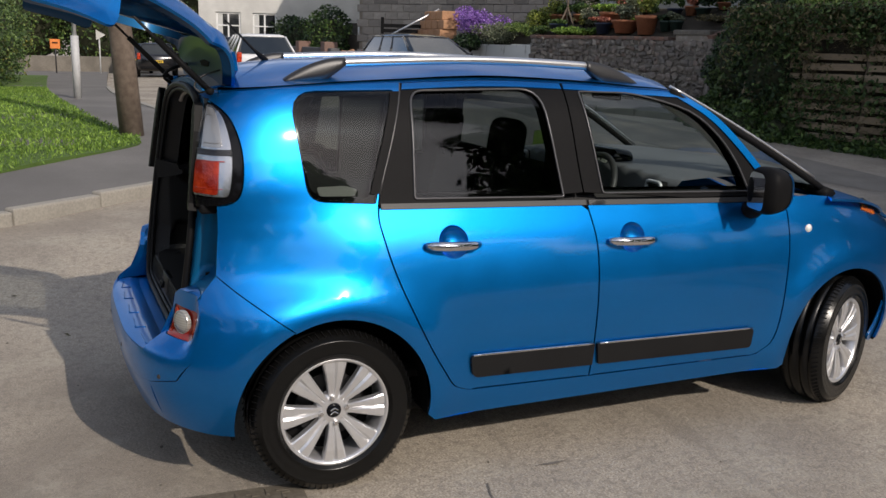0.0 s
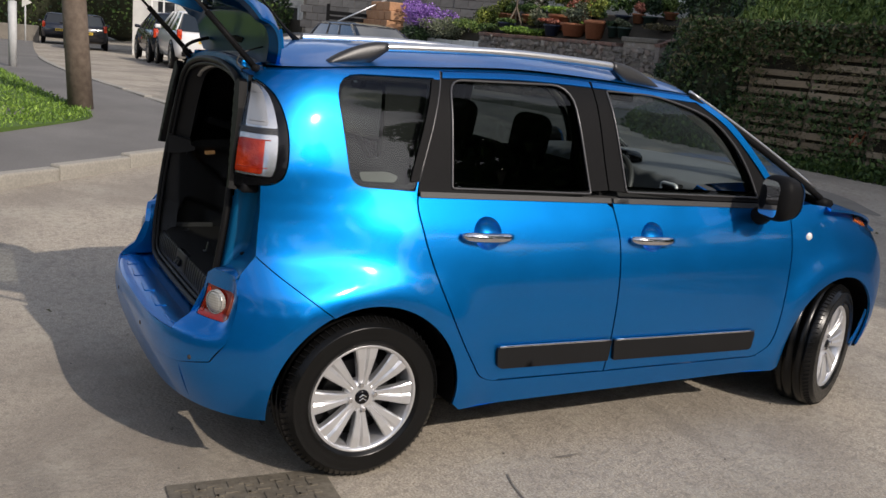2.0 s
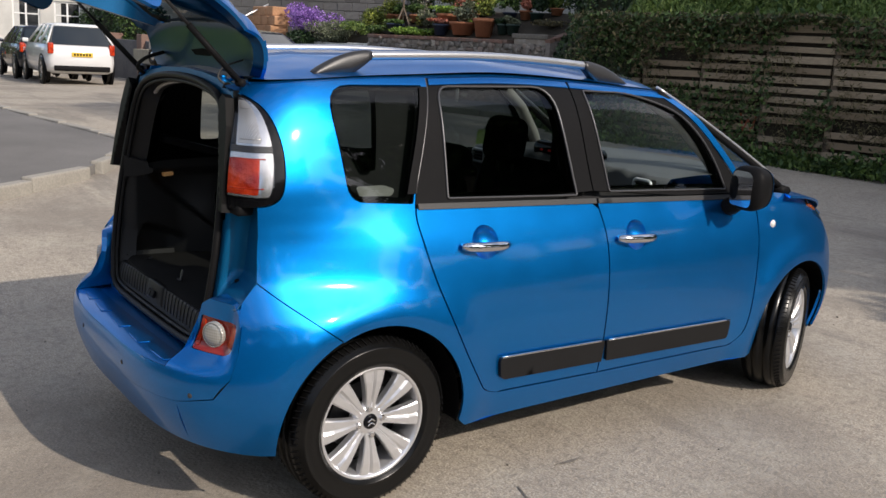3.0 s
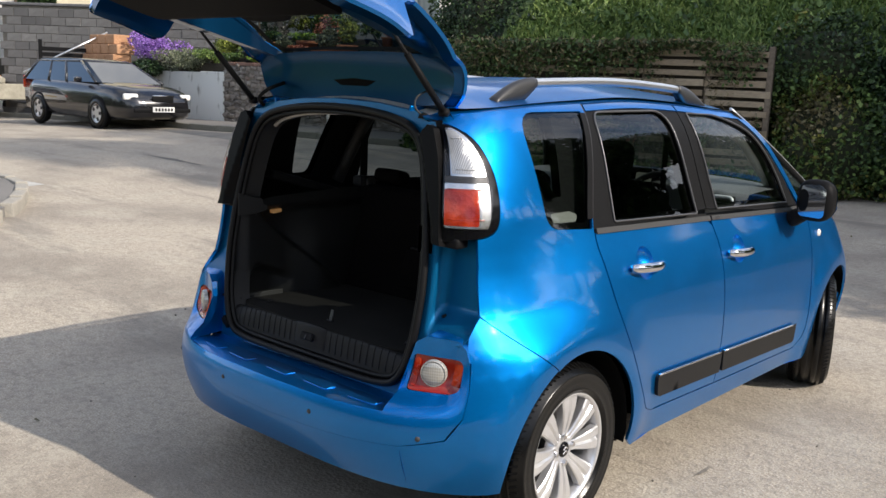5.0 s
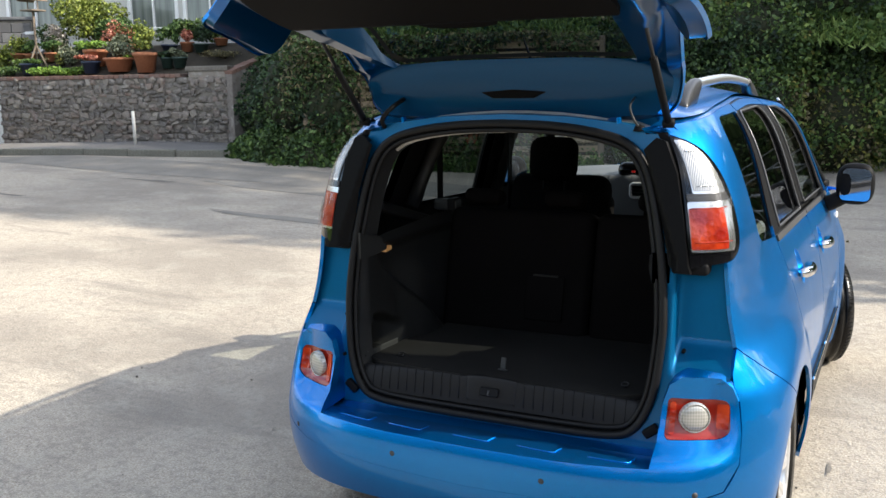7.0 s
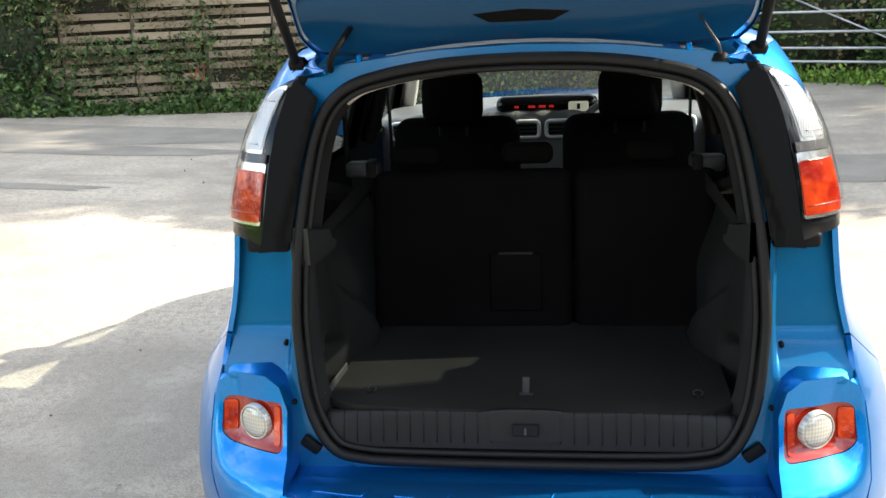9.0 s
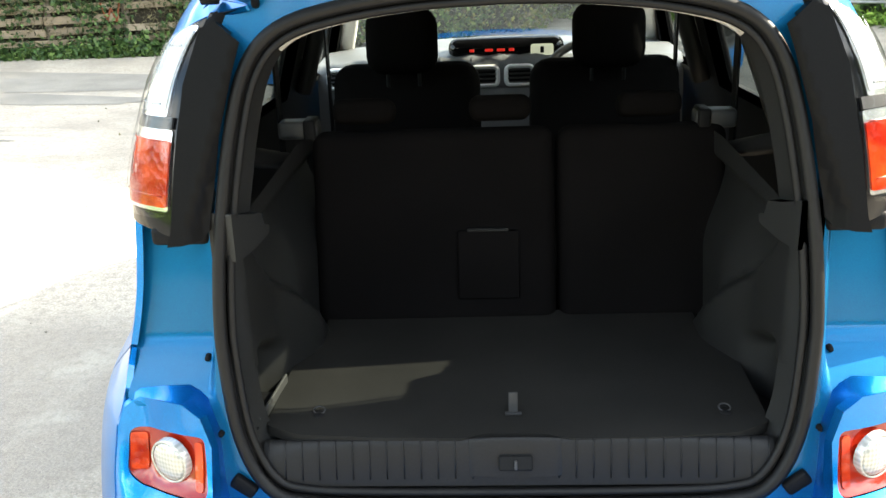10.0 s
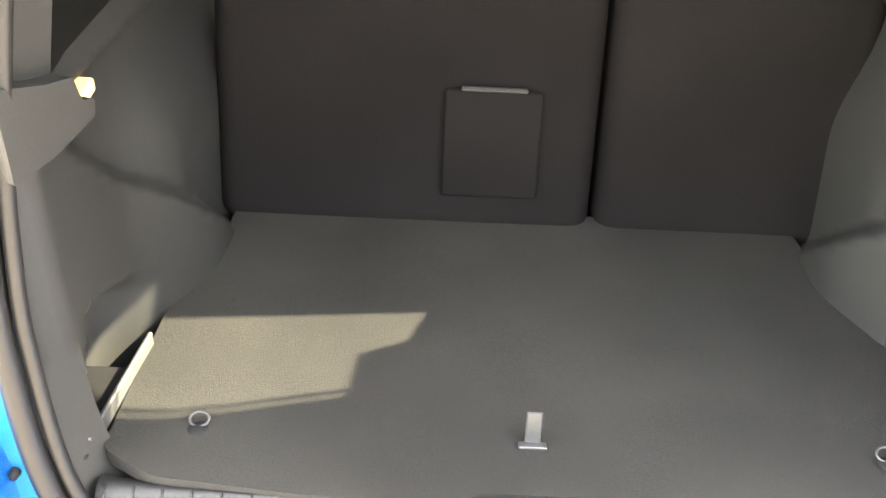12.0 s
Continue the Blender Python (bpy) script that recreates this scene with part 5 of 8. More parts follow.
for sg in (1, -1):
    trim_side = new("boot_side_trim")
    trim_side.parent = car
    trim_side["label"] = "charcoal moulded boot side trim"

    def wall(y, z, sg=sg):
        arch_b = 0.062 * smooth01((y + 0.24) / 0.20) * smooth01((1.06 - z) / 0.22)
        # pocket low beside the floor, under a curved brow
        brow = 0.825 - 0.35 * max(0.0, y + 0.34) - 2.5 * max(0.0, -0.37 - y)
        pocket = 0.05 * smooth01((brow - z) / 0.04) * smooth01((y + 0.445) / 0.05) * smooth01((-0.17 - y) / 0.10)
        # scooped panel above, with a slanting ridge
        ridge = 1.0 - 0.85 * (y + 0.34)
        scoop = 0.036 * smooth01((z - ridge) / 0.045) * smooth01((y + 0.36) / 0.06) * smooth01((1.06 - z) / 0.04)
        flare = 0.022 * smooth01((-0.395 - y) / 0.06)
        return (sg * (0.490 - arch_b + pocket + scoop + flare), y, z)

    loop = dense([(-0.46, 0.60), (-0.40, 0.60), (-0.10, 0.60), (0.34, 0.60), (0.38, 1.10), (0.10, 1.11), (-0.30, 1.09), (-0.45, 1.06), (-0.46, 0.60)])[:-1]
    panel("wall_moulding", loop if sg < 0 else loop[::-1], wall, SIDETRIM, trim_side, "", res=0.013, depth=0.0)
    rest = [(-0.455, 1.025), (-0.40, 1.030), (-0.345, 1.045), (-0.342, 1.062), (-0.358, 1.066), (-0.365, 1.092), (-0.40, 1.098), (-0.455, 1.115)]
    rest = [tuple(q) for q in rounded(rest, 0.004, 0.008)]
    panel("shelf_rest", rest if sg < 0 else rest[::-1], lambda y, z, sg=sg: (sg * (0.488 - 0.036 * (y + 0.455) / 0.11), y, z), SIDETRIM, trim_side, "grey parcel shelf rest", depth=0.05 if sg < 0 else -0.05, res=0.02)
    ledge = box((0.08, 0.42, 0.035), (sg * 0.54, -0.07, 1.128), 0.01, 2, (-15, 0, 0))
    part("shelf_ledge", ledge, BLACK, trim_side, "dark ledge under the quarter window", True)
    if sg < 0:
        part("boot_lamp", box((0.026, 0.045, 0.016), (-0.503, -0.262, 1.03), 0.004, 2, (6, 0, 0)), Mat("boot lamp glow", (0.7, 0.45, 0.2), 0.4, 0, Emission_Color=(1.0, 0.42, 0.10, 1), Emission_Strength=0.05).m, trim_side, "lit boot lamp")
    part("corner_step", box((0.03, 0.07, 0.012), (sg * 0.462, 0.01, 0.692), 0.003, 2), TRIM, trim_side, "")
    if sg < 0:
        part("side_pocket", box((0.006, 0.19, 0.024), (sg * 0.480, -0.34, 0.692), 0.002, 1, (0, 0, sg * 4)), GREYTRIM, trim_side, "pale edge of the side pocket")
        # Black slab laid where the gap behind the flap is only in shade.
        part("pocket_gap", box((0.055, 0.15, 0.006), (sg * 0.512, -0.375, 0.688), 0.002, 1), BLACK, trim_side, "black slab standing for the shaded pocket opening")

# rear seat: two backs with low head restraints
seat = new("rear_seat")
seat.parent = car
seat["label"] = "dark rear bench folded upright in two unequal parts"


def cushion(cx, w, h, d, at, tilt, parent, name, material, label="", r=0.04):
    bm = box((w, d, h), (0, 0, 0), r, 4)
    ob = part(name, bm, material, parent, label, True)
    ob.matrix_basis = pose(*at, tilt, 0, 0)
    return ob


cushion(0, 0.585, 0.478, 0.13, (-0.175, 0.197, 0.884), -13, seat, "seat_back", SEATCLOTH, "wide seat back with a flap", 0.035)
cushion(0, 0.40, 0.478, 0.13, (0.325, 0.197, 0.884), -13, seat, "seat_back", SEATCLOTH, "narrow seat back", 0.035)
flap = cushion(0, 0.147, 0.165, 0.012, (-0.045, 0.106, 0.812), -13, seat, "ski_flap", SEATCLOTH, "framed flap", 0.005)
part("flap_catch", box((0.10, 0.010, 0.008), (-0.045, 0.122, 0.894), 0.003, 1), SIDETRIM, seat, "grey flap catch")
for x in (-0.34, -0.01, 0.345):
    cushion(0, 0.15, 0.06, 0.10, (x, 0.245, 1.165), -13, seat, "low_head_restraint", SEATCLOTH, "low head restraint", 0.025)
for sg in (1, -1):
    part("seat_catch", box((0.10, 0.06, 0.045), (sg * 0.50, 0.23, 1.13), 0.012, 3), GREYTRIM, seat, "grey seat catch", True)
    part("belt_strap", box((0.03, 0.07, 0.05), (sg * 0.47, 0.225, 1.132), 0.006, 2), BLACK, seat, "", True)
part("bench_cushion", box((1.1, 0.5, 0.14), (0, 0.55, 0.62), 0.05, 3), SEATCLOTH, seat, "bench cushion", True)

# front seats
for sx in (-0.305, 0.335):
    fs = new("front_seat")
    fs.parent = car
    fs["label"] = "dark cloth front seat with a tall head restraint"
    cushion(0, 0.48, 0.62, 0.14, (sx, 0.98, 0.88), -14, fs, "backrest", SEATCLOTH, "", 0.065)
    for s in (-0.19, 0.19):
        cushion(0, 0.10, 0.50, 0.17, (sx + s, 1.0, 0.86), -14, fs, "side_bolster", SEATCLOTH, "", 0.045)
    cushion(0, 0.225, 0.20, 0.11, (sx, 0.93, 1.262), -8, fs, "head_restraint", SEATCLOTH, "", 0.054)
    for s in (-0.05, 0.05):
        part("restraint_post", tube([(sx + s, 0.94, 1.12), (sx + s, 0.935, 1.2)], 0.006, 8), DARKMETAL, fs, "", True)
    part("squab", box((0.5, 0.52, 0.16), (sx, 1.25, 0.60), 0.06, 3), SEATCLOTH, fs, "", True)

# dashboard
dash = new("dashboard")
dash.parent = car
dash["label"] = "grey dashboard with twin square vents and a central display"
DASHTOP = speckled("grey dashboard", (0.13, 0.134, 0.14), (0.17, 0.173, 0.178), 300, 0.5, 0.1, 0.001, 3)


def dash_s(x, t):
    c = 0.06 * (1 - (x / 0.72) ** 2)
    y = 1.58 - c + (1.23 + 7.2 * c) * max(t - 0.35, 0) - 0.06 * max(0.35 - t, 0)
    z = 0.75 + 0.36 * min(max(t, 0.0) / 0.35, 1.0) ** 0.75 + 0.035 * math.sin(max(t - 0.35, 0) / 0.65 * math.pi) - 0.07 * max(t - 0.35, 0) + 0.03 * (1 - (x / 0.72) ** 2)
    return (x, y, z)


edge = [(x, 0.0) for x in np.linspace(-0.7, 0.7, 30)] + [(0.7, t) for t in np.linspace(0.1, 1, 14)] + [(x, 1.0) for x in np.linspace(0.65, -0.7, 30)] + [(-0.7, t) for t in np.linspace(0.95, 0.1, 14)]
panel("dash_top", edge, dash_s, DASHTOP, dash, "", res=0.06, depth=0.0)
pod = bmesh.new()
box((0.44, 0.14, 0.085), (0.03, 1.62, 1.155), 0.04, 4, (-8, 0, 0), pod)
part("display_hood", pod, PIANO, dash, "black display hood", True)
part("display_panel", box((0.085, 0.006, 0.042), (0.165, 1.548, 1.153), 0.008, 2, (-8, 0, 0)), Mat("lit display", (0.5, 0.5, 0.42), 0.4, 0, Emission_Color=(0.75, 0.78, 0.6, 1), Emission_Strength=0.08).m, dash, "pale lit display")
part("display_figure", box((0.014, 0.004, 0.024), (0.165, 1.5425, 1.153), 0.002, 1, (-8, 0, 0)), BLACK, dash, "dark figure on the display")
for i, (x, w) in enumerate(((-0.10, 0.018), (-0.035, 0.03), (0.01, 0.03), (0.05, 0.02))):
    part("red_readout", box((w, 0.004, 0.010), (x, 1.546, 1.156), 0.001, 1, (-8, 0, 0)), Mat("red readout", (0.2, 0.01, 0.01), 0.4, 0, Emission_Color=(1.0, 0.03, 0.02, 1), Emission_Strength=0.08).m, dash, "red lit bars")
for x in (-0.053, 0.078, -0.60, 0.60):
    ring = rounded([(-0.05, -0.034), (0.05, -0.034), (0.05, 0.034), (-0.05, 0.034)], 0.02, 0.02)
    y = 1.515 if abs(x) < 0.3 else 1.545
    pts = [Vector((x + p[0], y - 0.008, 1.065 + p[1])) for p in ring]
    part("vent_frame", tube(pts, 0.0085, 8, closed=True), BRIGHT, dash, "bright vent frame", True)
    part("vent_box", box((0.105, 0.05, 0.075), (x, y + 0.02, 1.065), 0.01, 2), BLACK, dash, "", True)
    for k in range(4):
        part("vent_slat", box((0.095, 0.02, 0.004), (x, y - 0.004, 1.041 + 0.016 * k), 0.001, 1, (20, 0, 0)), GREYTRIM, dash, "")
wheel_ob = new("steering_wheel")
wheel_ob.parent = car
wheel_ob["label"] = "black three-spoke steering wheel with bright inserts"
rimpts = [(0.185 * math.cos(a), 0.185 * math.sin(a), 0) for a in np.linspace(0, 2 * math.pi, 40, endpoint=False)]
part("wheel_rim", tube(rimpts, 0.015, 10, closed=True), GREYTRIM, wheel_ob, "", True)
for a in (0, 180, 270):
    c, s = math.cos(radians(a)), math.sin(radians(a))
    part("wheel_spoke", tube([(0.05 * c, 0.05 * s, -0.03), (0.12 * c, 0.12 * s, -0.02), (0.178 * c, 0.178 * s, 0)], [0.028, 0.02, 0.014], 8, squash=0.5), SATIN if a != 270 else TRIM, wheel_ob, "", True)
part("airbag_cover", lathe([(0.0, 0.01), (0.05, 0.006), (0.075, -0.02), (0.07, -0.05)], 28, "Z"), TRIM, wheel_ob, "", True)
part("wheel_boss_badge", box((0.03, 0.022, 0.004), (0, 0, 0.012), 0.001, 1), CHROME, wheel_ob, "chrome badge shape")
wheel_ob.matrix_basis = pose(0.335, 1.36, 1.02, 65, 0, 0)
part("steering_column", tube([(0.335, 1.39, 0.97), (0.335, 1.56, 0.93)], 0.05, 12), BLACK, car, "black steering column", True)
part("cabin_floor", box((1.4, 2.2, 0.03), (0, 1.1, 0.38), 0.01), CARPET, car, "dark cabin floor")
mirror_in = bmesh.new()
box((0.22, 0.03, 0.06), (0.0, 1.66, 1.45), 0.014, 3, (8, 0, 4), mirror_in)
part("rear_view_mirror", mirror_in, BLACK, car, "black rear-view mirror", True)
part("mirror_stem", tube([(0, 1.67, 1.46), (0, 1.74, 1.50)], 0.012, 8), BLACK, car, "", True)
for sg in (1, -1):
    st = rounded([(-0.03, 1.115), (0.10, 1.112), (0.115, 1.135), (0.07, 1.15), (-0.04, 1.148)], 0.012, 0.02)
    panel("window_sticker", [(u_at(p[0], p[1]) if p[0] < 0 else p[0], p[1]) for p in st], inset(wrap, 0.010), PALETRIM, car, "pale sticker inside the quarter window", mirror=sg < 0, depth=0, res=0.03)


# ---- ground ----
def _gx(x):
    return float(np.interp(-x, [2, 8, 12, 17, 25, 35, 60, 400], [0, 0.26, 0.35, 0.30, 0.1, -0.15, -0.5, -0.5]))


def _gy(y):
    return float(np.interp(y, [2, 6, 10, 14], [0, 0.06, 0.18, 0.22]))


def ground_z(x, y):
    return _gx(x) + _gy(y)


yard = Mat("worn concrete", (0.3, 0.28, 0.25), 0.9)
grit = yard.noise(110, 5)
stones = yard.node("ShaderNodeTexVoronoi", Vector=yard.coord(), Scale=55.0).outputs["Distance"]
stain = yard.noise(0.55, 6)
patch = yard.noise(2.6, 5)
col = yard.ramp(grit, [(0.3, (0.23, 0.195, 0.15)), (0.5, (0.42, 0.365, 0.29)), (0.7, (0.58, 0.52, 0.42))])
col = yard.mix(yard.ramp(stain, [(0.44, (0, 0, 0)), (0.6, (0.7, 0.7, 0.7))]), col, (0.22, 0.19, 0.155))
col = yard.mix(yard.ramp(patch, [(0.5, (0, 0, 0)), (0.7, (0.45, 0.45, 0.45))]), col, (0.46, 0.42, 0.34))
col = yard.mix(yard.ramp(stones, [(0.04, (0.55, 0.55, 0.55)), (0.25, (0, 0, 0))]), col, (0.10, 0.095, 0.085))
streak = yard.noise(1.1, 6, (0.35, 1.6, 1), 0.65)
col = yard.mix(yard.ramp(streak, [(0.55, (0, 0, 0)), (0.66, (0.55, 0.55, 0.55))]), col, (0.16, 0.145, 0.125))
mottle = yard.noise(22, 6, (1, 1, 1), 0.7)
col = yard.mix(yard.ramp(mottle, [(0.38, (0.55, 0.55, 0.55)), (0.52, (0, 0, 0))]), col, (0.21, 0.185, 0.15))
speck = yard.noise(320, 2)
col = yard.mix(yard.ramp(speck, [(0.62, (0, 0, 0)), (0.7, (0.6, 0.6, 0.6))]), col, (0.66, 0.61, 0.52))
yard.set("Base Color", col)
yard.bump(yard.mix(0.5, grit, stones), 0.75, 0.007)
YARD = yard.m
ROAD = speckled("grey asphalt footway", (0.15, 0.142, 0.13), (0.23, 0.217, 0.20), 90, 0.92, 0.4, 0.005, 0.8)
axis = sorted(set(np.round(np.concatenate([np.arange(-30, 16, 0.4), [-600, -400, -250, -150, -100, -70, -50, -40, -34, 20, 26, 34, 50, 80, 140, 250, 400, 600]]), 3)))
ayis = sorted(set(np.round(np.concatenate([np.arange(-8, 16, 0.4), [-600, -400, -250, -150, -100, -60, -35, -20, -12, 20, 26, 34, 50, 80, 140, 250, 400, 600]]), 3)))
gv = [(x, y, ground_z(x, y)) for x in axis for y in ayis]
ny = len(ayis)
gf = [(i * ny + j, (i + 1) * ny + j, (i + 1) * ny + j + 1, i * ny + j + 1) for i in range(len(axis) - 1) for j in range(ny - 1)]
gm = bpy.data.meshes.new("ground")
gm.from_pydata(gv, [], gf)
tagged(link("ground", gm, YARD), "worn pale concrete and asphalt yard", "ground", kind="structure")


def on_ground(d=0.0):
    return lambda x, y: (x, y, ground_z(x, y) + d)


# ---- foliage ----
def leafy(name, dark, mid, light, rough=0.55):
    m = Mat(name, mid, rough, 0, Specular_IOR_Level=0.35)
    isl = m.island()
    c = m.ramp(isl, [(0.0, dark), (0.5, mid), (0.85, light), (1.0, tuple(min(1, 1.5 * v) for v in light))])
    m.set("Base Color", c)
    m.set("Subsurface Weight", 0.0)
    return m.m


IVY = leafy("ivy leaves", (0.020, 0.040, 0.012), (0.050, 0.090, 0.026), (0.095, 0.145, 0.042))
DARKIVY = leafy("dark evergreen leaves", (0.008, 0.018, 0.008), (0.016, 0.036, 0.014), (0.035, 0.07, 0.022))
HEDGE = leafy("hedge leaves", (0.018, 0.04, 0.009), (0.04, 0.085, 0.018), (0.09, 0.14, 0.032))
GRASS = leafy("lawn grass", (0.065, 0.125, 0.016), (0.13, 0.235, 0.032), (0.21, 0.32, 0.05))
BANKGRASS = leafy("rough bank grass", (0.055, 0.10, 0.02), (0.11, 0.18, 0.038), (0.19, 0.25, 0.07))
DRY = leafy("dry ivy stems", (0.05, 0.045, 0.02), (0.11, 0.095, 0.045), (0.19, 0.16, 0.08))
YELLOW = leafy("yellowing leaves", (0.05, 0.065, 0.012), (0.11, 0.12, 0.025), (0.19, 0.18, 0.04))
GREYLEAF = leafy("grey-green leaves", (0.06, 0.075, 0.04), (0.12, 0.14, 0.08), (0.20, 0.215, 0.14))
PURPLE = leafy("purple flowers", (0.10, 0.04, 0.20), (0.22, 0.10, 0.40), (0.38, 0.22, 0.60))
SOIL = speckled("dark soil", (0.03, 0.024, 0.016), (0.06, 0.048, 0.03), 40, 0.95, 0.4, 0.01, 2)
rnd = np.random.default_rng(7)


def leaves(name, spots, size, material, parent=None, spread=0.0, long=1.5, up=0.0, label=""):
    """Many single leaves, each a folded blade, about the spots."""
    spots = np.asarray(spots, float)
    n = len(spots)
    if spread:
        spots = spots + rnd.normal(0, spread, spots.shape)
    d = rnd.normal(0, 1, (n, 3))
    d[:, 2] += up
    d /= np.linalg.norm(d, axis=1)[:, None]
    e = rnd.normal(0, 1, (n, 3))
    s = np.cross(d, e)
    s /= np.linalg.norm(s, axis=1)[:, None] + 1e-9
    k = np.cross(d, s)
    sz = size * rnd.uniform(0.6, 1.4, (n, 1))
    a = spots - d * sz * long / 2
    b = spots + d * sz * long / 2
    c1 = spots + s * sz * 0.5 + k * sz * 0.15
    c2 = spots - s * sz * 0.5 + k * sz * 0.15
    v = np.stack([a, c1, b, c2], 1).reshape(-1, 3)
    i = np.arange(n) * 4
    f = np.concatenate([np.stack([i, i + 1, i + 2], 1), np.stack([i, i + 2, i + 3], 1)])
    mesh = bpy.data.meshes.new(name)
    mesh.from_pydata(v.tolist(), [], f.tolist())
    return link(name, mesh, material, parent, label, smooth=False)


def lump_spots(n, centres, radii, shell=0.35, floor=None):
    """Spots in the outer parts of a set of rounded lumps."""
    out = []
    centres, radii = np.asarray(centres, float), np.asarray(radii, float)
    w = (radii.prod(1) ** (2 / 3))
    pick = rnd.choice(len(centres), n, p=w / w.sum())
    d = rnd.normal(0, 1, (n, 3))
    d /= np.linalg.norm(d, axis=1)[:, None]
    r = 1 - shell * rnd.random((n, 1)) ** 1.5
    p = centres[pick] + d * r * radii[pick]
    if floor is not None:
        p = p[p[:, 2] > floor]
    return p


def shrub(name, label, at, r, n, material, size=0.05, category="shrub", group="", h=None):
    ob = thing(name, label, category, group, at)
    h = h or r
    cs = [(rnd.normal(0, r * 0.35), rnd.normal(0, r * 0.35), h * rnd.uniform(0.5, 1.1)) for _ in range(7)]
    rs = [(r * rnd.uniform(0.4, 0.65),) * 2 + (h * rnd.uniform(0.35, 0.6),) for _ in cs]
    leaves("foliage", lump_spots(n, cs, rs, 0.6, 0.0), size, material, ob)
    stem = bmesh.new()
    for c in cs[:4]:
        tube([(0, 0, 0), (c[0] * 0.5, c[1] * 0.5, c[2] * 0.5), c], [0.02, 0.014, 0.006], 6, stem)
    part("stem", stem, SOIL, ob, "brown stems", True)
    return ob


def tree(label, at, height, crown_r, n, material, trunk_r=0.16, size=0.13, group="trees behind the yard"):
    ob = thing("tree", label, "tree", group, at)
    wood = bmesh.new()
    tube([(0, 0, -0.2), (0.05, 0.03, height * 0.25), (-0.05, 0.08, height * 0.5), (0.02, 0, height * 0.85)], [trunk_r * 1.2, trunk_r, trunk_r * 0.7, trunk_r * 0.15], 10, wood)
    cs, rs = [], []
    for i in range(16):
        a = i * 2.4
        z0 = height * (0.32 + 0.035 * i)
        reach = crown_r * (1.0 - 0.45 * (i / 16)) * rnd.uniform(0.55, 1.0)
        tip = (reach * math.cos(a), reach * math.sin(a), z0 + height * rnd.uniform(0.06, 0.2))
        tube([(0, 0, z0), (tip[0] * 0.5, tip[1] * 0.5, (z0 + tip[2]) / 2 + 0.1), tip], [trunk_r * 0.4, trunk_r * 0.22, 0.02], 6, wood)
        cs.append(tip)
        rs.append((crown_r * rnd.uniform(0.26, 0.42),) * 2 + (crown_r * rnd.uniform(0.2, 0.34),))
    part("trunk", wood, BARK, ob, "brown trunk and limbs", True)
    leaves("crown", lump_spots(n, cs, rs, 0.75), size, material, ob)
    return ob


BARK = speckled("bark", (0.05, 0.038, 0.026), (0.12, 0.09, 0.065), 25, 0.9, 0.6, 0.02, 3)
WEATHERED = speckled("weathered timber", (0.13, 0.10, 0.07), (0.24, 0.19, 0.14), 18, 0.85, 0.4, 0.006, 1.3)

# ---- footway, kerb and verge beyond the yard ----
KERB = [(-3.3, -3.2), (-3.75, -2.2), (-4.28, -1.3), (-4.93, -0.45), (-5.58, 0.32), (-6.25, 1.03), (-6.95, 1.48), (-7.5, 1.72), (-7.95, 1.78), (-8.4, 1.72), (-9.0, 1.62), (-11.0, 1.25), (-13.0, 0.95), (-18, 0.75), (-28, 1.3), (-45, 2.6)]
kerb_line = smoothed(KERB, 8)
foot_loop = kerb_line + [(-45, -3), (-20, -6), (-8, -7), (-3.0, -6)]
panel_foot = sheet([(x, y) for x, y in foot_loop[::-1]], on_ground(0.10), res=0.8, depth=0.1)
panel_foot.name = "pavement"
tagged(link("pavement", panel_foot, ROAD, smooth=True), "grey asphalt footway behind a concrete kerb", "pavement", kind="structure")
VERGE = smoothed([(-3.6, -4.6), (-4.6, -3.0), (-5.5, -1.9), (-6.1, -1.33), (-7.0, -0.5), (-7.6, 0.05), (-7.95, 0.23), (-8.6, 0.22), (-9.9, 0.0), (-13, -0.35), (-20, -0.6), (-37, -0.3)], 6)
verge_loop = VERGE + [(-40, -8), (-15, -12), (-4, -10)]
vm = sheet(verge_loop[::-1], lambda x, y: (x, y, ground_z(x, y) + 0.115 + 0.03 * math.sin(x * 2.1) * math.sin(y * 1.7)), res=0.5, depth=0.1)
vm.name = "verge"
tagged(link("verge", vm, speckled("verge turf", (0.065, 0.12, 0.02), (0.115, 0.19, 0.032), 60, 0.95, 0.6, 0.02, 1.2), smooth=True), "mown green grass verge", "verge", kind="structure")
pts = []
vl = [Vector(p) for p in verge_loop]
while len(pts) < 60000:
    x, y = -4 - 17 * rnd.random() ** 1.5, -7 + 7.4 * rnd.random()
    if inside((x, y), [vl]):
        pts.append((x, y, ground_z(x, y) + 0.135))
tagged(leaves("verge_grass", pts, 0.016, GRASS, None, 0.01, 4.5, 1.6), "short green grass blades", "grass", kind="stuff")
kerb_mat = speckled("concrete kerb", (0.30, 0.28, 0.24), (0.42, 0.39, 0.33), 50, 0.9, 0.3, 0.005, 1.5)
kerb_thing = tagged(new("kerb"), "pale concrete kerb stones", "kerb", kind="structure")
base = box((0.9, 0.13, 0.22), (0, 0, 0.0), 0.018, 2)
kerb_mesh = bpy.data.meshes.new("kerb_stone")
base.to_mesh(kerb_mesh)
base.free()
kerb_mesh.materials.append(kerb_mat)
acc, target = 0.0, 0.0
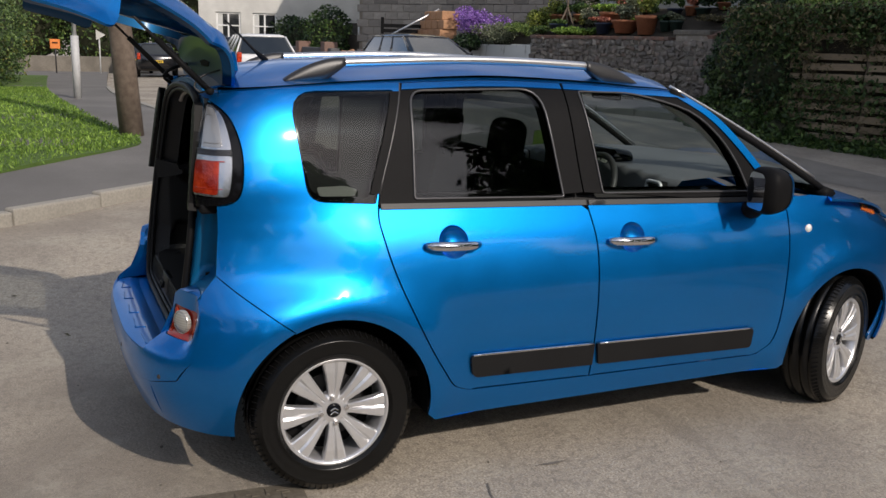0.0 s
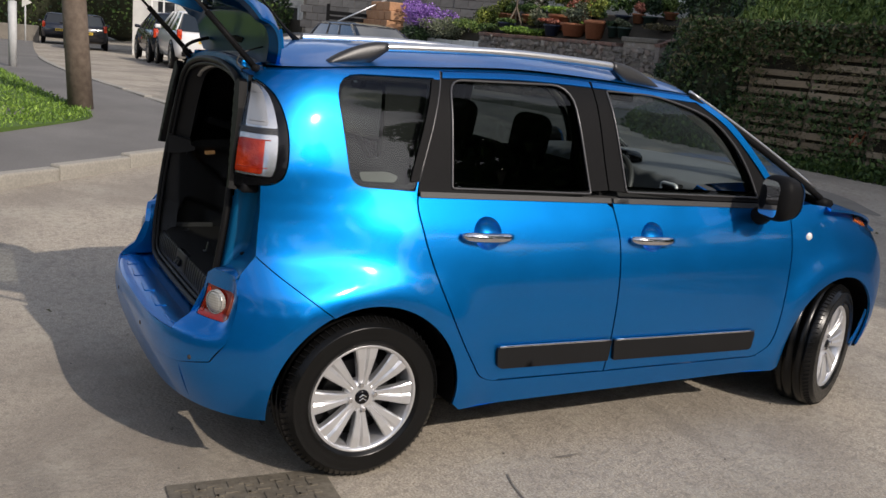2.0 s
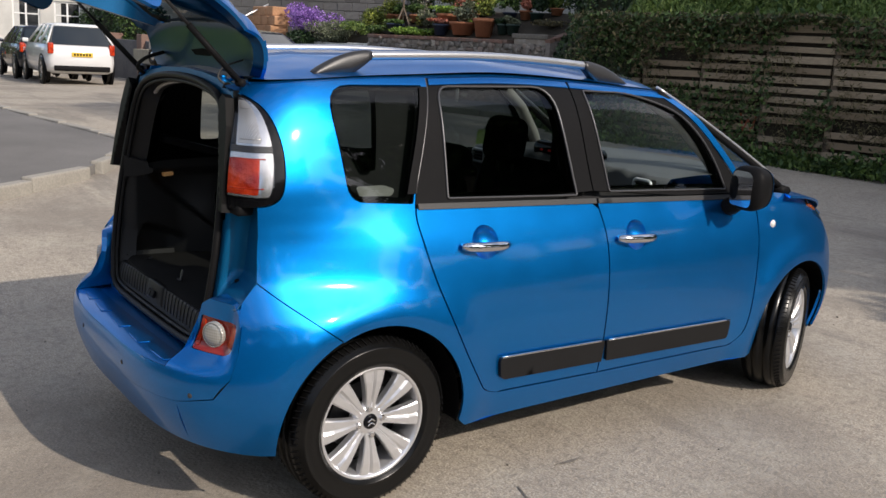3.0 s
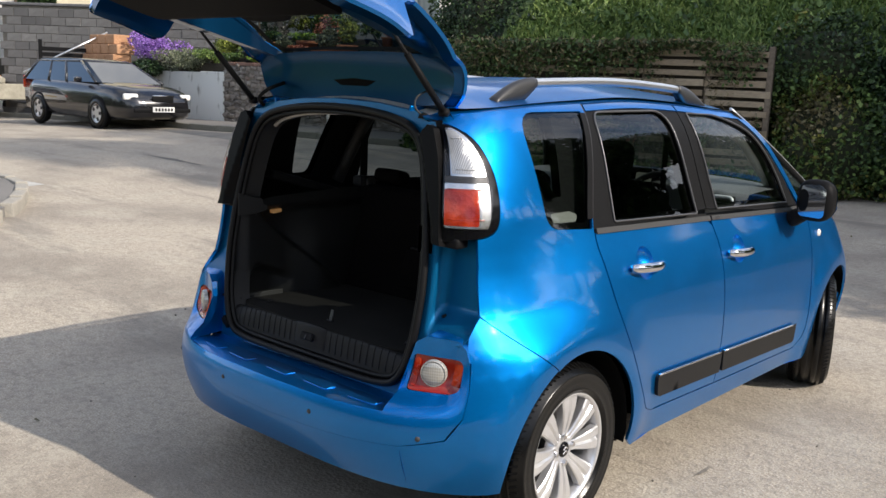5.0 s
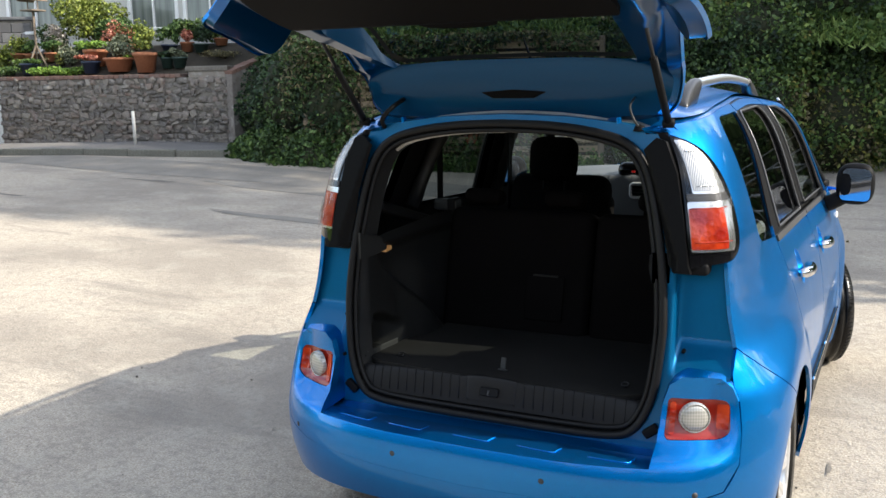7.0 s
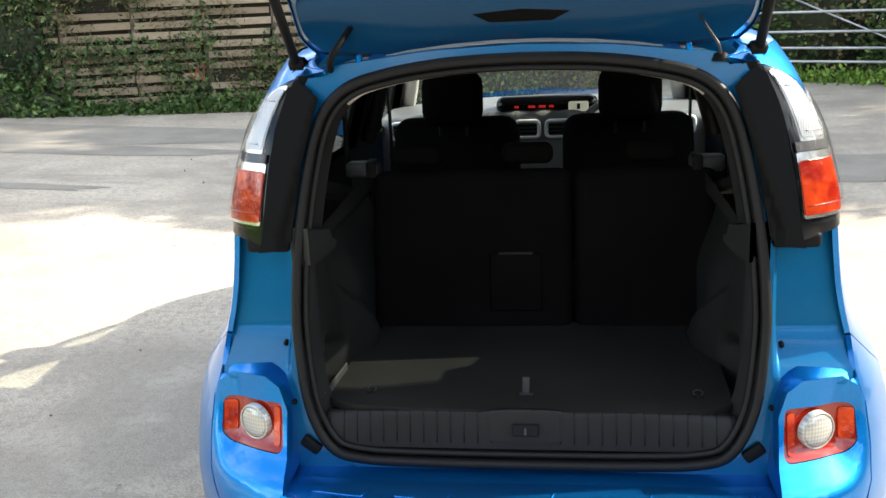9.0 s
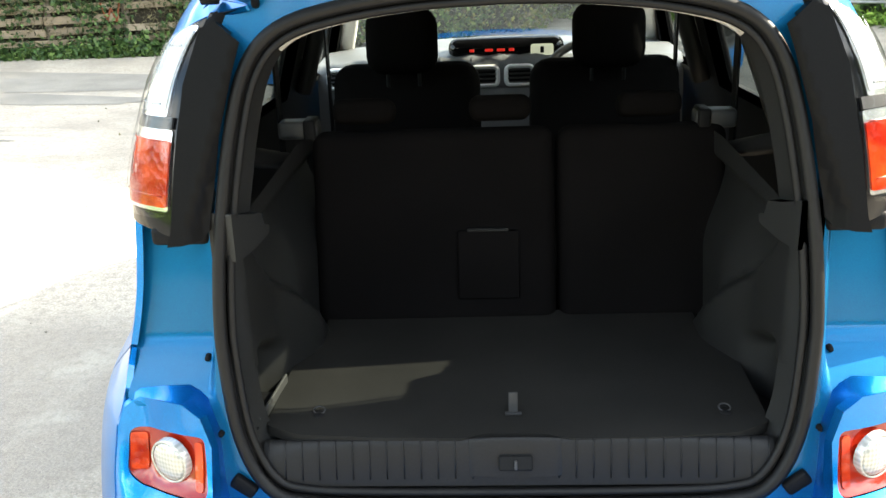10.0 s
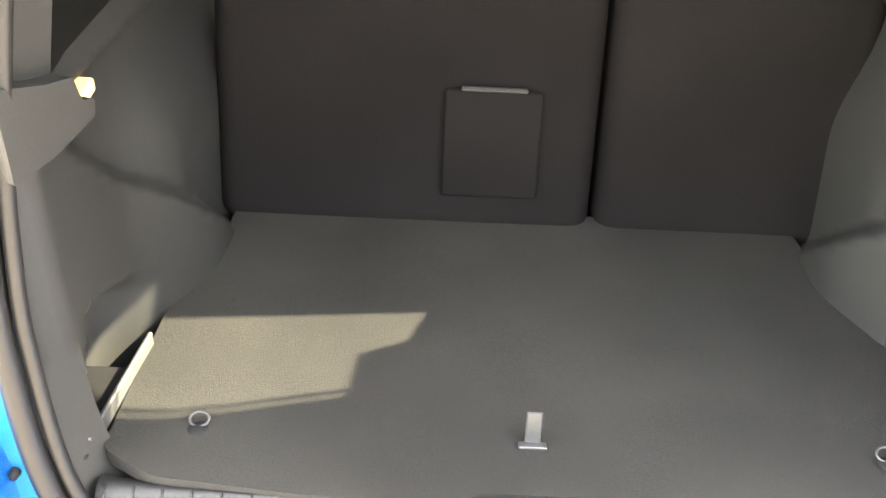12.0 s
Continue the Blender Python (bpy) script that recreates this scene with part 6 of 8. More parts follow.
for a, b in zip(kerb_line, kerb_line[1:]):
    a, b = Vector(a), Vector(b)
    L = (b - a).length
    if a.x < -22:
        break
    while target <= acc + L:
        p = a.lerp(b, (target - acc) / L)
        d = b - a
        o = new("kerb_stone", kerb_mesh)
        o.parent = kerb_thing
        tight = -8.6 < p.x < -6.4
        step = 0.46 if tight else 0.905
        o.matrix_basis = pose(p.x, p.y, ground_z(p.x, p.y) + 0.015, 0, 0, math.degrees(math.atan2(d.y, d.x))) @ Matrix.Diagonal((0.5 if tight else 1.0, 1, 1, 1))
        target += step
    acc += L

# kerb, footway and walls on the far side of the road
FARK = smoothed([(-26, 8.2), (-18, 8.45), (-14, 8.55), (-11.2, 9.0), (-9.6, 9.45), (-8.4, 9.75)], 6)
far_loop = FARK + [(-8.2, 10.5), (-9.5, 12.5), (-26, 12.5)]
fm = sheet(far_loop, on_ground(0.10), res=0.8, depth=0.1)
fm.name = "pavement"
tagged(link("pavement", fm, ROAD, smooth=True), "narrow far footway under the garden walls", "pavement", kind="structure")
fk = tagged(new("kerb"), "worn far kerb stones", "kerb", kind="structure")
far_kerb_mesh = kerb_mesh.copy()
far_kerb_mesh.materials.clear()
far_kerb_mesh.materials.append(speckled("mossy kerb", (0.13, 0.125, 0.10), (0.22, 0.21, 0.17), 30, 0.92, 0.3, 0.005, 1.5))
acc, target = 0.0, 0.0
for a, b in zip(FARK, FARK[1:]):
    a, b = Vector(a), Vector(b)
    L = (b - a).length
    while target <= acc + L:
        p, d = a.lerp(b, (target - acc) / L), b - a
        o = new("kerb_stone", far_kerb_mesh)
        o.parent = fk
        o.matrix_basis = pose(p.x, p.y, ground_z(p.x, p.y) + 0.01, 0, 0, math.degrees(math.atan2(d.y, d.x)))
        target += 0.905
    acc += L

WA, WB = Vector((-15.5, 9.9)), Vector((-10.5, 11.0))
wdir = (WB - WA).normalized()
wang = math.degrees(math.atan2(wdir.y, wdir.x))
wlen = (WB - WA).length


def stone_material(name, by_island):
    m = Mat(name, (0.2, 0.18, 0.16), 0.9)
    r = m.island() if by_island else m.random()
    n1, n2 = m.noise(14, 6), m.noise(5, 5)
    c = m.ramp(r, [(0, (0.095, 0.082, 0.074)), (0.3, (0.16, 0.135, 0.118)), (0.55, (0.215, 0.178, 0.15)), (0.75, (0.28, 0.24, 0.195)), (0.9, (0.19, 0.125, 0.10)), (1, (0.40, 0.36, 0.30))])
    c = m.mix(m.ramp(n1, [(0.35, (0, 0, 0)), (0.7, (0.7, 0.7, 0.7))]), c, (0.27, 0.245, 0.21))
    c = m.mix(m.ramp(n2, [(0.56, (0, 0, 0)), (0.66, (0.55, 0.55, 0.55))]), c, (0.42, 0.40, 0.36))
    m.set("Base Color", c)
    m.bump(n1, 0.7, 0.02)
    return m.m


STONE, STONE_ISLE = stone_material("rubble stone", False), stone_material("small rubble stone", True)
MORTAR = speckled("old mortar", (0.15, 0.135, 0.112), (0.24, 0.215, 0.178), 30, 0.95, 0.5, 0.01, 2)
BRICK = Mat("red brick", (0.25, 0.1, 0.06), 0.88)
BRICK.set("Base Color", BRICK.mix(BRICK.ramp(BRICK.noise(20, 5), [(0.3, (0, 0, 0)), (0.7, (0.5, 0.5, 0.5))]), BRICK.ramp(BRICK.random(), [(0, (0.16, 0.075, 0.055)), (0.6, (0.24, 0.12, 0.085)), (1, (0.17, 0.12, 0.10))]), (0.2, 0.16, 0.13)))
BRICK = BRICK.m
wz0, wz1 = 0.45, 1.86
gwall = thing("garden_wall", "grey rubble stone garden wall with a brick coping", "wall", at=(WA.x, WA.y, 0), rz=wang, kind="structure")
part("wall_core", box((wlen, 0.34, wz1 - wz0), (wlen / 2, 0.183, (wz0 + wz1) / 2), 0.01), MORTAR, gwall, "recessed mortar")


def stone_mesh(seed):
    rng = np.random.default_rng(seed)
    bm = box((1, 1, 1), (0, 0, 0), 0.16, 2)
    for v in bm.verts:
        v.co += Vector(rng.normal(0, 0.075, 3))
    me = bpy.data.meshes.new("stone")
    bm.to_mesh(me)
    bm.free()
    me.materials.append(STONE)
    me.shade_smooth()
    return me


stone_kinds = [stone_mesh(i) for i in range(9)]
z = wz0 + 0.03
count = 0
rest_stones = bmesh.new()
while z < wz1 - 0.05:
    h = rnd.uniform(0.06, 0.125)
    x = rnd.uniform(-0.02, 0.05)
    while x < wlen - 0.05:
        w = min(rnd.uniform(0.08, 0.24), wlen - x)
        m = pose(x + w / 2, 0.062 + rnd.normal(0, 0.012), z + h / 2 + rnd.normal(0, 0.016), rnd.normal(0, 5), rnd.normal(0, 12), rnd.normal(0, 6)) @ Matrix.Diagonal((w * rnd.uniform(0.8, 1.02), 0.15, h * rnd.uniform(0.75, 1.15), 1))
        kind_mesh = stone_kinds[rnd.integers(9)]
        if count < 300:
            o = new("stone", kind_mesh)
            o.parent = gwall
            o.matrix_basis = m
        else:
            k0 = len(rest_stones.verts)
            rest_stones.from_mesh(kind_mesh)
            rest_stones.verts.ensure_lookup_table()
            for v in rest_stones.verts[k0:]:
                v.co = m @ v.co
        count += 1
        x += w
    z += h
upper = part("upper_stones", rest_stones, STONE_ISLE, gwall, "small rubble stones", True)
upper["kind"] = "stuff"
brick_bm = box((0.215, 0.36, 0.07), (0, 0, 0), 0.008, 2)
brick_mesh = bpy.data.meshes.new("brick")
brick_bm.to_mesh(brick_mesh)
brick_bm.free()
brick_mesh.materials.append(BRICK)
for i in range(int((wlen - 0.9) / 0.112)):
    o = new("brick", brick_mesh)
    o.parent = gwall
    o.matrix_basis = pose(0.06 + i * 0.112, 0.18, wz1 + 0.035 + rnd.normal(0, 0.003), 0, 0, 0) @ Matrix.Diagonal((0.5, 1.12, 1.0, 1))
part("pier_cap", box((0.9, 0.42, 0.10), (wlen - 0.42, 0.2, wz1 + 0.16), 0.02, 2), MORTAR, gwall, "flat stone cap")
part("pier", box((0.8, 0.36, 0.16), (wlen - 0.42, 0.2, wz1 + 0.05), 0.02, 2), STONE, gwall, "stone pier top")
# its return towards the garden
ret = thing("return_wall", "stone return wall with a sloping brick top", "wall", at=(WB.x, WB.y, 0), rz=wang + 62, kind="structure")
core = box((3.0, 0.34, 1.55), (1.5, 0.0, 1.25), 0.02)
for v in core.verts:
    if v.co.z > 1.3:
        v.co.z += -0.12 + 0.34 * v.co.x
part("wall_core", core, STONE, ret, "rough stone")
for i in range(25):
    o = new("brick", brick_mesh)
    o.parent = ret
    o.matrix_basis = pose(0.05 + i * 0.118, 0, 1.95 + 0.040 * i + rnd.normal(0, 0.003), 0, -18.8, 0) @ Matrix.Diagonal((0.5, 1.0, 1.0, 1))
# white rendered wall
ww = thing("white_wall", "flaking white rendered garden wall", "wall", at=(WA.x, WA.y, 0), rz=184, kind="structure")
FLAKE = Mat("flaking white paint", (0.7, 0.7, 0.66), 0.85)
FLAKE.set("Base Color", FLAKE.mix(FLAKE.ramp(FLAKE.noise(3.5, 8, (1, 1, 0.4)), [(0.56, (0, 0, 0)), (0.64, (1, 1, 1))]), (0.68, 0.68, 0.64), (0.34, 0.33, 0.29)))
FLAKE.bump(FLAKE.noise(18, 5), 0.3, 0.01)
part("wall_face", box((0.85, 0.22, 1.35), (0.42, -0.1, 1.03), 0.015, 2), FLAKE.m, ww, "white rendered pier")
part("wall_face", box((5.5, 0.2, 1.33), (3.61, -0.12, 1.02), 0.015, 2), FLAKE.m, ww, "white rendered stretch")
wp = thing("marker_post", "short white marker post by the wall", "post", at=(-11.8, 9.85, ground_z(-11.8, 9.85) + 0.1))
part("post_shaft", tube([(0, 0, 0), (-0.01, 0, 0.62)], 0.03, 10), WHITE, wp, "", True)

# raised garden behind the walls
def bed_z(s, back):
    """Height of the planted bed that climbs away from the wall."""
    return 1.89 + 0.5 * min(1.4, max(0.0, back - 0.3)) * smooth01((s + 1.2) / 1.2)


def garden(x, y):
    d = Vector((x, y)) - WA
    return (x, y, bed_z(d.dot(wdir), d.dot(Vector((-wdir.y, wdir.x)))))


terr = sheet([(-10.6, 11.2), (-9.3, 13.9), (-12, 20), (-30, 20), (-30, 9.6), (-15.6, 10.1)][::1], garden, res=0.5, depth=1.2)
terr.name = "garden_terrace"
tagged(link("garden_terrace", terr, SOIL), "raised garden soil behind the walls", "garden", kind="structure")

TERRA = speckled("terracotta", (0.32, 0.12, 0.055), (0.44, 0.18, 0.09), 25, 0.8, 0.15, 0.003, 3)
BLUEPOT = speckled("dark glazed pot", (0.02, 0.03, 0.06), (0.03, 0.045, 0.08), 20, 0.35, 0.05, 0.002)
GREENPOT = speckled("dark green plastic plant pot", (0.015, 0.035, 0.03), (0.025, 0.05, 0.04), 20, 0.5, 0.05, 0.002)
SAND = speckled("orange sandstone block", (0.42, 0.22, 0.11), (0.55, 0.31, 0.17), 20, 0.85, 0.3, 0.006, 2)


def pot(at, r, h, mat, label, plant=None, plant_h=0.4, n=500):
    ob = thing("plant_pot", label, "plant pot", "pots on the garden wall", at)
    k = r
    part("pot_body", lathe([(0.0, 0), (k * 0.72, 0), (k * 0.95, h * 0.82), (k * 1.06, h * 0.82), (k * 1.08, h), (k * 0.95, h), (k * 0.9, h * 0.88), (0.0, h * 0.88)], 20, "Z"), mat, ob, "", True)
    if plant:
        cs = [(rnd.normal(0, k * 0.4), rnd.normal(0, k * 0.4), h + plant_h * rnd.uniform(0.35, 0.9)) for _ in range(6)]
        rs = [(k * rnd.uniform(0.5, 0.9),) * 2 + (plant_h * rnd.uniform(0.25, 0.45),) for _ in cs]
        leaves("foliage", lump_spots(n, cs, rs, 0.7, h * 0.9), 0.045, plant, ob)
    return ob


def along_wall(s, back):
    """A spot s metres along the stone wall and back metres behind its face, on the garden."""
    p = WA + wdir * s + Vector((-wdir.y, wdir.x)) * back
    return (p.x, p.y, bed_z(s, back) + 0.01)


LIME = leafy("yellow-green leaves", (0.06, 0.085, 0.012), (0.13, 0.165, 0.025), (0.22, 0.25, 0.045))
CORAL = leafy("coral flower heads", (0.20, 0.05, 0.03), (0.36, 0.12, 0.075), (0.50, 0.22, 0.15))
PALEPETAL = leafy("faded pale flowers", (0.30, 0.25, 0.20), (0.46, 0.40, 0.34), (0.60, 0.54, 0.47))
for s, b, r, h, m, lab, pl, ph in (
    (3.14, 0.45, 0.235, 0.39, TERRA, "large tapered terracotta pot with a lime-green shrub", LIME, 0.52),
    (2.50, 0.50, 0.29, 0.28, TERRA, "broad low terracotta bowl of grey-green plants", GREYLEAF, 0.26),
    (1.81, 0.75, 0.24, 0.34, TERRA, "terracotta pot filled with low green plants", GRASS, 0.16),
    (1.89, 0.45, 0.18, 0.25, BLUEPOT, "dark blue glazed pot with red flowers", CORAL, 0.10),
    (0.45, 0.45, 0.20, 0.23, BLUEPOT, "wide dark blue glazed pot on the wall", HEDGE, 0.08),
    (3.53, 0.60, 0.13, 0.22, GREENPOT, "dark green plastic plant pot", DARKIVY, 0.10),
    (3.81, 0.60, 0.145, 0.22, GREENPOT, "dark green plastic pot beside its twin", GREYLEAF, 0.14),
    (3.60, 1.30, 0.14, 0.20, TERRA, "small terracotta pot with coral flowers", CORAL, 0.22),
    (-0.21, 1.00, 0.18, 0.22, TERRA, "terracotta pot near the white wall", LIME, 0.30),
    (0.58, 1.00, 0.15, 0.19, TERRA, "small terracotta pot below pale flowers", HEDGE, 0.22),
    (0.12, 0.95, 0.15, 0.20, TERRA, "faded terracotta pot beside the bird table", HEDGE, 0.25),
    (2.82, 0.85, 0.19, 0.22, TERRA, "terracotta pot behind the tapered pot", HEDGE, 0.28),
    (3.25, 1.20, 0.16, 0.20, BLUEPOT, "dark glazed pot with a bushy plant", HEDGE, 0.32),
    (3.95, 1.25, 0.16, 0.18, GREENPOT, "dark plastic pot with a dark green plant", DARKIVY, 0.34),
    (4.25, 1.55, 0.15, 0.15, TERRA, "squat terracotta pot at the end of the bed", BANKGRASS, 0.28),
    (2.25, 0.95, 0.16, 0.22, TERRA, "terracotta pot among grey-green leaves", GREYLEAF, 0.32),
):
    pot(along_wall(s, b), r, h, m, lab, pl, ph)
for s, b, r, h, m, lab, sz, n, dz in (
    (-1.58, 0.30, 0.74, 0.42, GREYLEAF, "grey-green rounded shrub hanging over the white wall", 0.034, 4200, -0.26),
    (-2.80, 0.70, 0.62, 0.50, PURPLE, "purple flowering aster clump over the wall", 0.034, 4200, 0.0),
    (-2.55, 0.20, 0.55, 0.34, DARKIVY, "dark leafy plants trailing below the aster", 0.045, 2200, -0.42),
    (-0.75, 0.45, 0.50, 0.26, BANKGRASS, "yellowing low plants above the white wall", 0.035, 1600, -0.06),
    (-0.55, 0.95, 0.45, 0.42, LIME, "yellow-green leafy shrub behind the wall", 0.040, 1800, 0.0),
    (0.39, 1.30, 0.30, 0.46, PALEPETAL, "faded hydrangea with pale flower heads", 0.040, 900, 0.0),
    (0.30, 1.45, 0.42, 0.42, HEDGE, "leafy hydrangea stems behind the bird table", 0.045, 1200, 0.0),
    (1.12, 1.80, 0.78, 0.78, LIME, "tall loose yellow-green shrub behind the pots", 0.050, 4200, 0.0),
    (1.75, 1.60, 0.45, 0.40, HEDGE, "bushy green garden shrub", 0.045, 1500, 0.0),
    (2.07, 1.20, 0.30, 0.48, CORAL, "coral flowering plant behind the pots", 0.036, 900, 0.05),
    (2.25, 1.40, 0.40, 0.36, HEDGE, "green leafy plant below coral flowers", 0.045, 1300, 0.0),
    (1.16, 0.80, 0.28, 0.28, GREYLEAF, "pale tufted grass clump among the pots", 0.030, 1200, 0.0),
    (0.85, 0.38, 0.36, 0.12, GRASS, "low green plant along the wall top", 0.035, 1000, 0.0),
    (1.40, 0.38, 0.34, 0.12, GRASS, "low trailing green plant on the wall", 0.035, 1000, 0.0),
    (-0.05, 0.38, 0.34, 0.14, HEDGE, "low dark green plant beside the glazed pot", 0.035, 900, 0.0),
    (3.35, 1.70, 0.38, 0.34, HEDGE, "rounded green shrub below the windows", 0.045, 1500, 0.0),
    (4.05, 1.75, 0.40, 0.34, BANKGRASS, "pale green shrub below the windows", 0.045, 1500, 0.0),
    (4.60, 1.00, 0.45, 0.10, DRY, "dry brown bedding at the end of the bed", 0.030, 900, 0.0),
):
    p = along_wall(s, b)
    shrub("shrub", lab, (p[0], p[1], p[2] + dz), r, n, m, sz, "shrub", "garden shrubs", h)
for k in range(10):
    s, b = -0.3 + 0.34 * k + rnd.normal(0, 0.08), rnd.uniform(0.7, 1.5)
    m, lab = ((HEDGE, "loose green garden plant behind the wall"), (BANKGRASS, "pale green tufted garden plant"), (DRY, "faded brown seed heads in the garden"), (YELLOW, "yellowing garden plant behind the wall"), (GRASS, "fresh green leafy garden plant"))[k % 5]
    shrub("shrub", lab, along_wall(s, b), rnd.uniform(0.14, 0.22), 420, m, 0.035, "shrub", "small garden plants", rnd.uniform(0.12, 0.24))
bt = thing("bird_table", "wooden bird table on splayed legs", "bird table", at=along_wall(0.36, 0.8))
part("post_shaft", tube([(0, 0, 0.15), (0, 0, 1.15)], 0.025, 8), WEATHERED, bt, "", True)
for k in range(3):
    a = 2.1 * k + 0.4
    part("leg", tube([(0, 0, 0.45), (0.2 * math.cos(a), 0.2 * math.sin(a), 0.0)], 0.02, 6), WEATHERED, bt, "")
part("tray", box((0.36, 0.36, 0.03), (0, 0, 1.15), 0.005, 1), WEATHERED, bt, "")
for sx in (-0.15, 0.15):
    part("roof_post", box((0.02, 0.02, 0.2), (sx, 0, 1.27), 0.003, 1), WEATHERED, bt, "")
for sgn in (1, -1):
    part("roof_board", box((0.26, 0.42, 0.015), (sgn * 0.11, 0, 1.41), 0.003, 1, (0, sgn * 32, 0)), WEATHERED, bt, "")
st = thing("stepped_blocks", "stacked orange sandstone blocks in steps", "stone blocks", at=(-20.9, 9.35, 1.80))
for i in range(3):
    for j in range(5 - i):
        o = part("block", box((0.40, 0.5, 0.24), (0.42 * j + 0.17 * (i % 2) + 0.3 * i, 0.08 * i, 0.12 + 0.245 * i), 0.025, 2), SAND, st, "")
back = thing("terrace_wall", "dark grey block wall at the back of the garden", "wall", at=(-24.0, 8.6, 0.3), rz=31.6, kind="structure")
GREYBLOCK = speckled("grey blockwork", (0.11, 0.11, 0.115), (0.18, 0.175, 0.17), 12, 0.9, 0.5, 0.01, 1.2)
part("wall_core", box((7.6, 0.26, 3.0), (3.8, 0.03, 1.5), 0.02), MORTAR, back, "grey mortar")
block_bm = box((0.44, 0.05, 0.215), (0, 0, 0), 0.008, 1)
block_mesh = bpy.data.meshes.new("block")
block_bm.to_mesh(block_mesh)
block_bm.free()
BLOCKWORK = Mat("weathered grey blockwork", (0.15, 0.145, 0.14), 0.92)
BLOCKWORK.set("Base Color", BLOCKWORK.mix(BLOCKWORK.ramp(BLOCKWORK.noise(7, 6), [(0.35, (0, 0, 0)), (0.7, (0.7, 0.7, 0.7))]), BLOCKWORK.ramp(BLOCKWORK.random(), [(0, (0.085, 0.083, 0.083)), (0.5, (0.15, 0.145, 0.14)), (0.9, (0.20, 0.195, 0.185)), (1, (0.26, 0.25, 0.24))]), (0.11, 0.105, 0.10)))
BLOCKWORK.bump(BLOCKWORK.noise(40, 5), 0.5, 0.008)
block_mesh.materials.append(BLOCKWORK.m)
for r in range(13):
    for c in range(17):
        o = new("block", block_mesh)
        o.parent = back
        o.matrix_basis = pose(0.16 + 0.45 * c + (0.22 if r % 2 else 0.0), -0.112 + rnd.normal(0, 0.004), 0.12 + 0.225 * r)
part("coping", box((7.7, 0.36, 0.08), (3.8, 0.02, 3.04), 0.02, 2), GREYBLOCK, back, "flat coping")
rail_t = thing("garden_gate", "dark slatted garden gate with a pale handrail", "gate", at=(-21.0, 8.2, 0.9), rz=65)
for k in range(9):
    part("slat", box((1.5, 0.03, 0.10), (0.75, 0, 0.1 + 0.14 * k), 0.005, 1), BLACK, rail_t, "")
for x in (0.0, 1.5):
    part("gate_post", box((0.09, 0.09, 1.5), (x, 0, 0.7), 0.01, 1), BLACK, rail_t, "")
part("handrail", tube([(-0.4, -0.3, 0.6), (1.6, -0.3, 1.7)], 0.025, 8), SATIN, rail_t, "pale handrail", True)

# ---- houses ----
SLATE = speckled("slate roof", (0.06, 0.062, 0.07), (0.10, 0.10, 0.11), 15, 0.8, 0.4, 0.01, 1)
PVC = Mat("white window frame", (0.78, 0.78, 0.76), 0.4).m
PANE = Mat("dark window pane", (0.02, 0.022, 0.025), 0.05, 0, Coat_Weight=1.0).m
CURTAIN = speckled("pale net curtain", (0.45, 0.45, 0.43), (0.6, 0.6, 0.57), 40, 0.9, 0.1, 0.003)
DOORM = speckled("orange-brown door", (0.28, 0.12, 0.04), (0.36, 0.17, 0.06), 15, 0.5, 0.1, 0.003)


def house(label, at, rz, w, h, depth, wall_mat, openings):
    ob = thing("house", label, "house", "houses across the road", at, rz)
    holes = [[(x, z), (x + ww_, z), (x + ww_, z + hh), (x, z + hh)] for x, z, ww_, hh, kind in openings]
    panel("front_wall", rounded([(0, 0), (w, 0), (w, h), (0, h)], 0.0, 0.6), lambda u, v: (u, 0.0, v), wall_mat, ob, "", holes=[rounded(q, 0, 0.6) for q in holes], depth=0.22, res=0.8)
    part("side_wall", box((0.25, depth, h), (0.125, depth / 2 + 0.01, h / 2), 0), wall_mat, ob, "")
    part("side_wall", box((0.25, depth, h), (w - 0.125, depth / 2 + 0.01, h / 2), 0), wall_mat, ob, "")
    part("back_wall", box((w, 0.25, h), (w / 2, depth, h / 2), 0), wall_mat, ob, "")
    rf = bmesh.new()
    v = [rf.verts.new(p) for p in ((-0.3, -0.4, h - 0.1), (w + 0.3, -0.4, h - 0.1), (w + 0.3, depth / 2, h + depth * 0.35), (-0.3, depth / 2, h + depth * 0.35), (w + 0.3, depth + 0.4, h - 0.1), (-0.3, depth + 0.4, h - 0.1))]
    rf.faces.new((v[0], v[1], v[2], v[3]))
    rf.faces.new((v[3], v[2], v[4], v[5]))
    bmesh.ops.solidify(rf, geom=rf.faces[:], thickness=0.12)
    part("roof", rf, SLATE, ob, "slate roof")
    for x, z, ww_, hh, kind in openings:
        if kind == "door":
            part("door", box((ww_, 0.06, hh), (x + ww_ / 2, 0.14, z + hh / 2), 0.01, 1), DOORM, ob, "orange-brown door")
            continue
        win = part("window", box((ww_ + 0.1, 0.12, 0.07), (x + ww_ / 2, 0.0, z - 0.035), 0.01, 1), PVC, ob, "white-framed window")
        for fx, fz, fw, fh in ((x, z, 0.07, hh), (x + ww_ - 0.07, z, 0.07, hh), (x, z, ww_, 0.07), (x, z + hh - 0.07, ww_, 0.07), (x + ww_ / 2 - 0.035, z, 0.07, hh), (x, z + hh * 0.62, ww_, 0.05)):
            part("frame_bar", box((fw, 0.07, fh), (fx + fw / 2, 0.10, fz + fh / 2), 0.008, 1), PVC, win, "")
        part("pane", box((ww_ - 0.1, 0.02, hh - 0.1), (x + ww_ / 2, 0.115, z + hh / 2), 0), PANE, win, "dark glass")
        part("curtain", box((ww_ * 0.22, 0.03, hh - 0.12), (x + ww_ * 0.16, 0.098, z + hh / 2), 0.01, 1), CURTAIN, win, "pale curtain")
    return ob


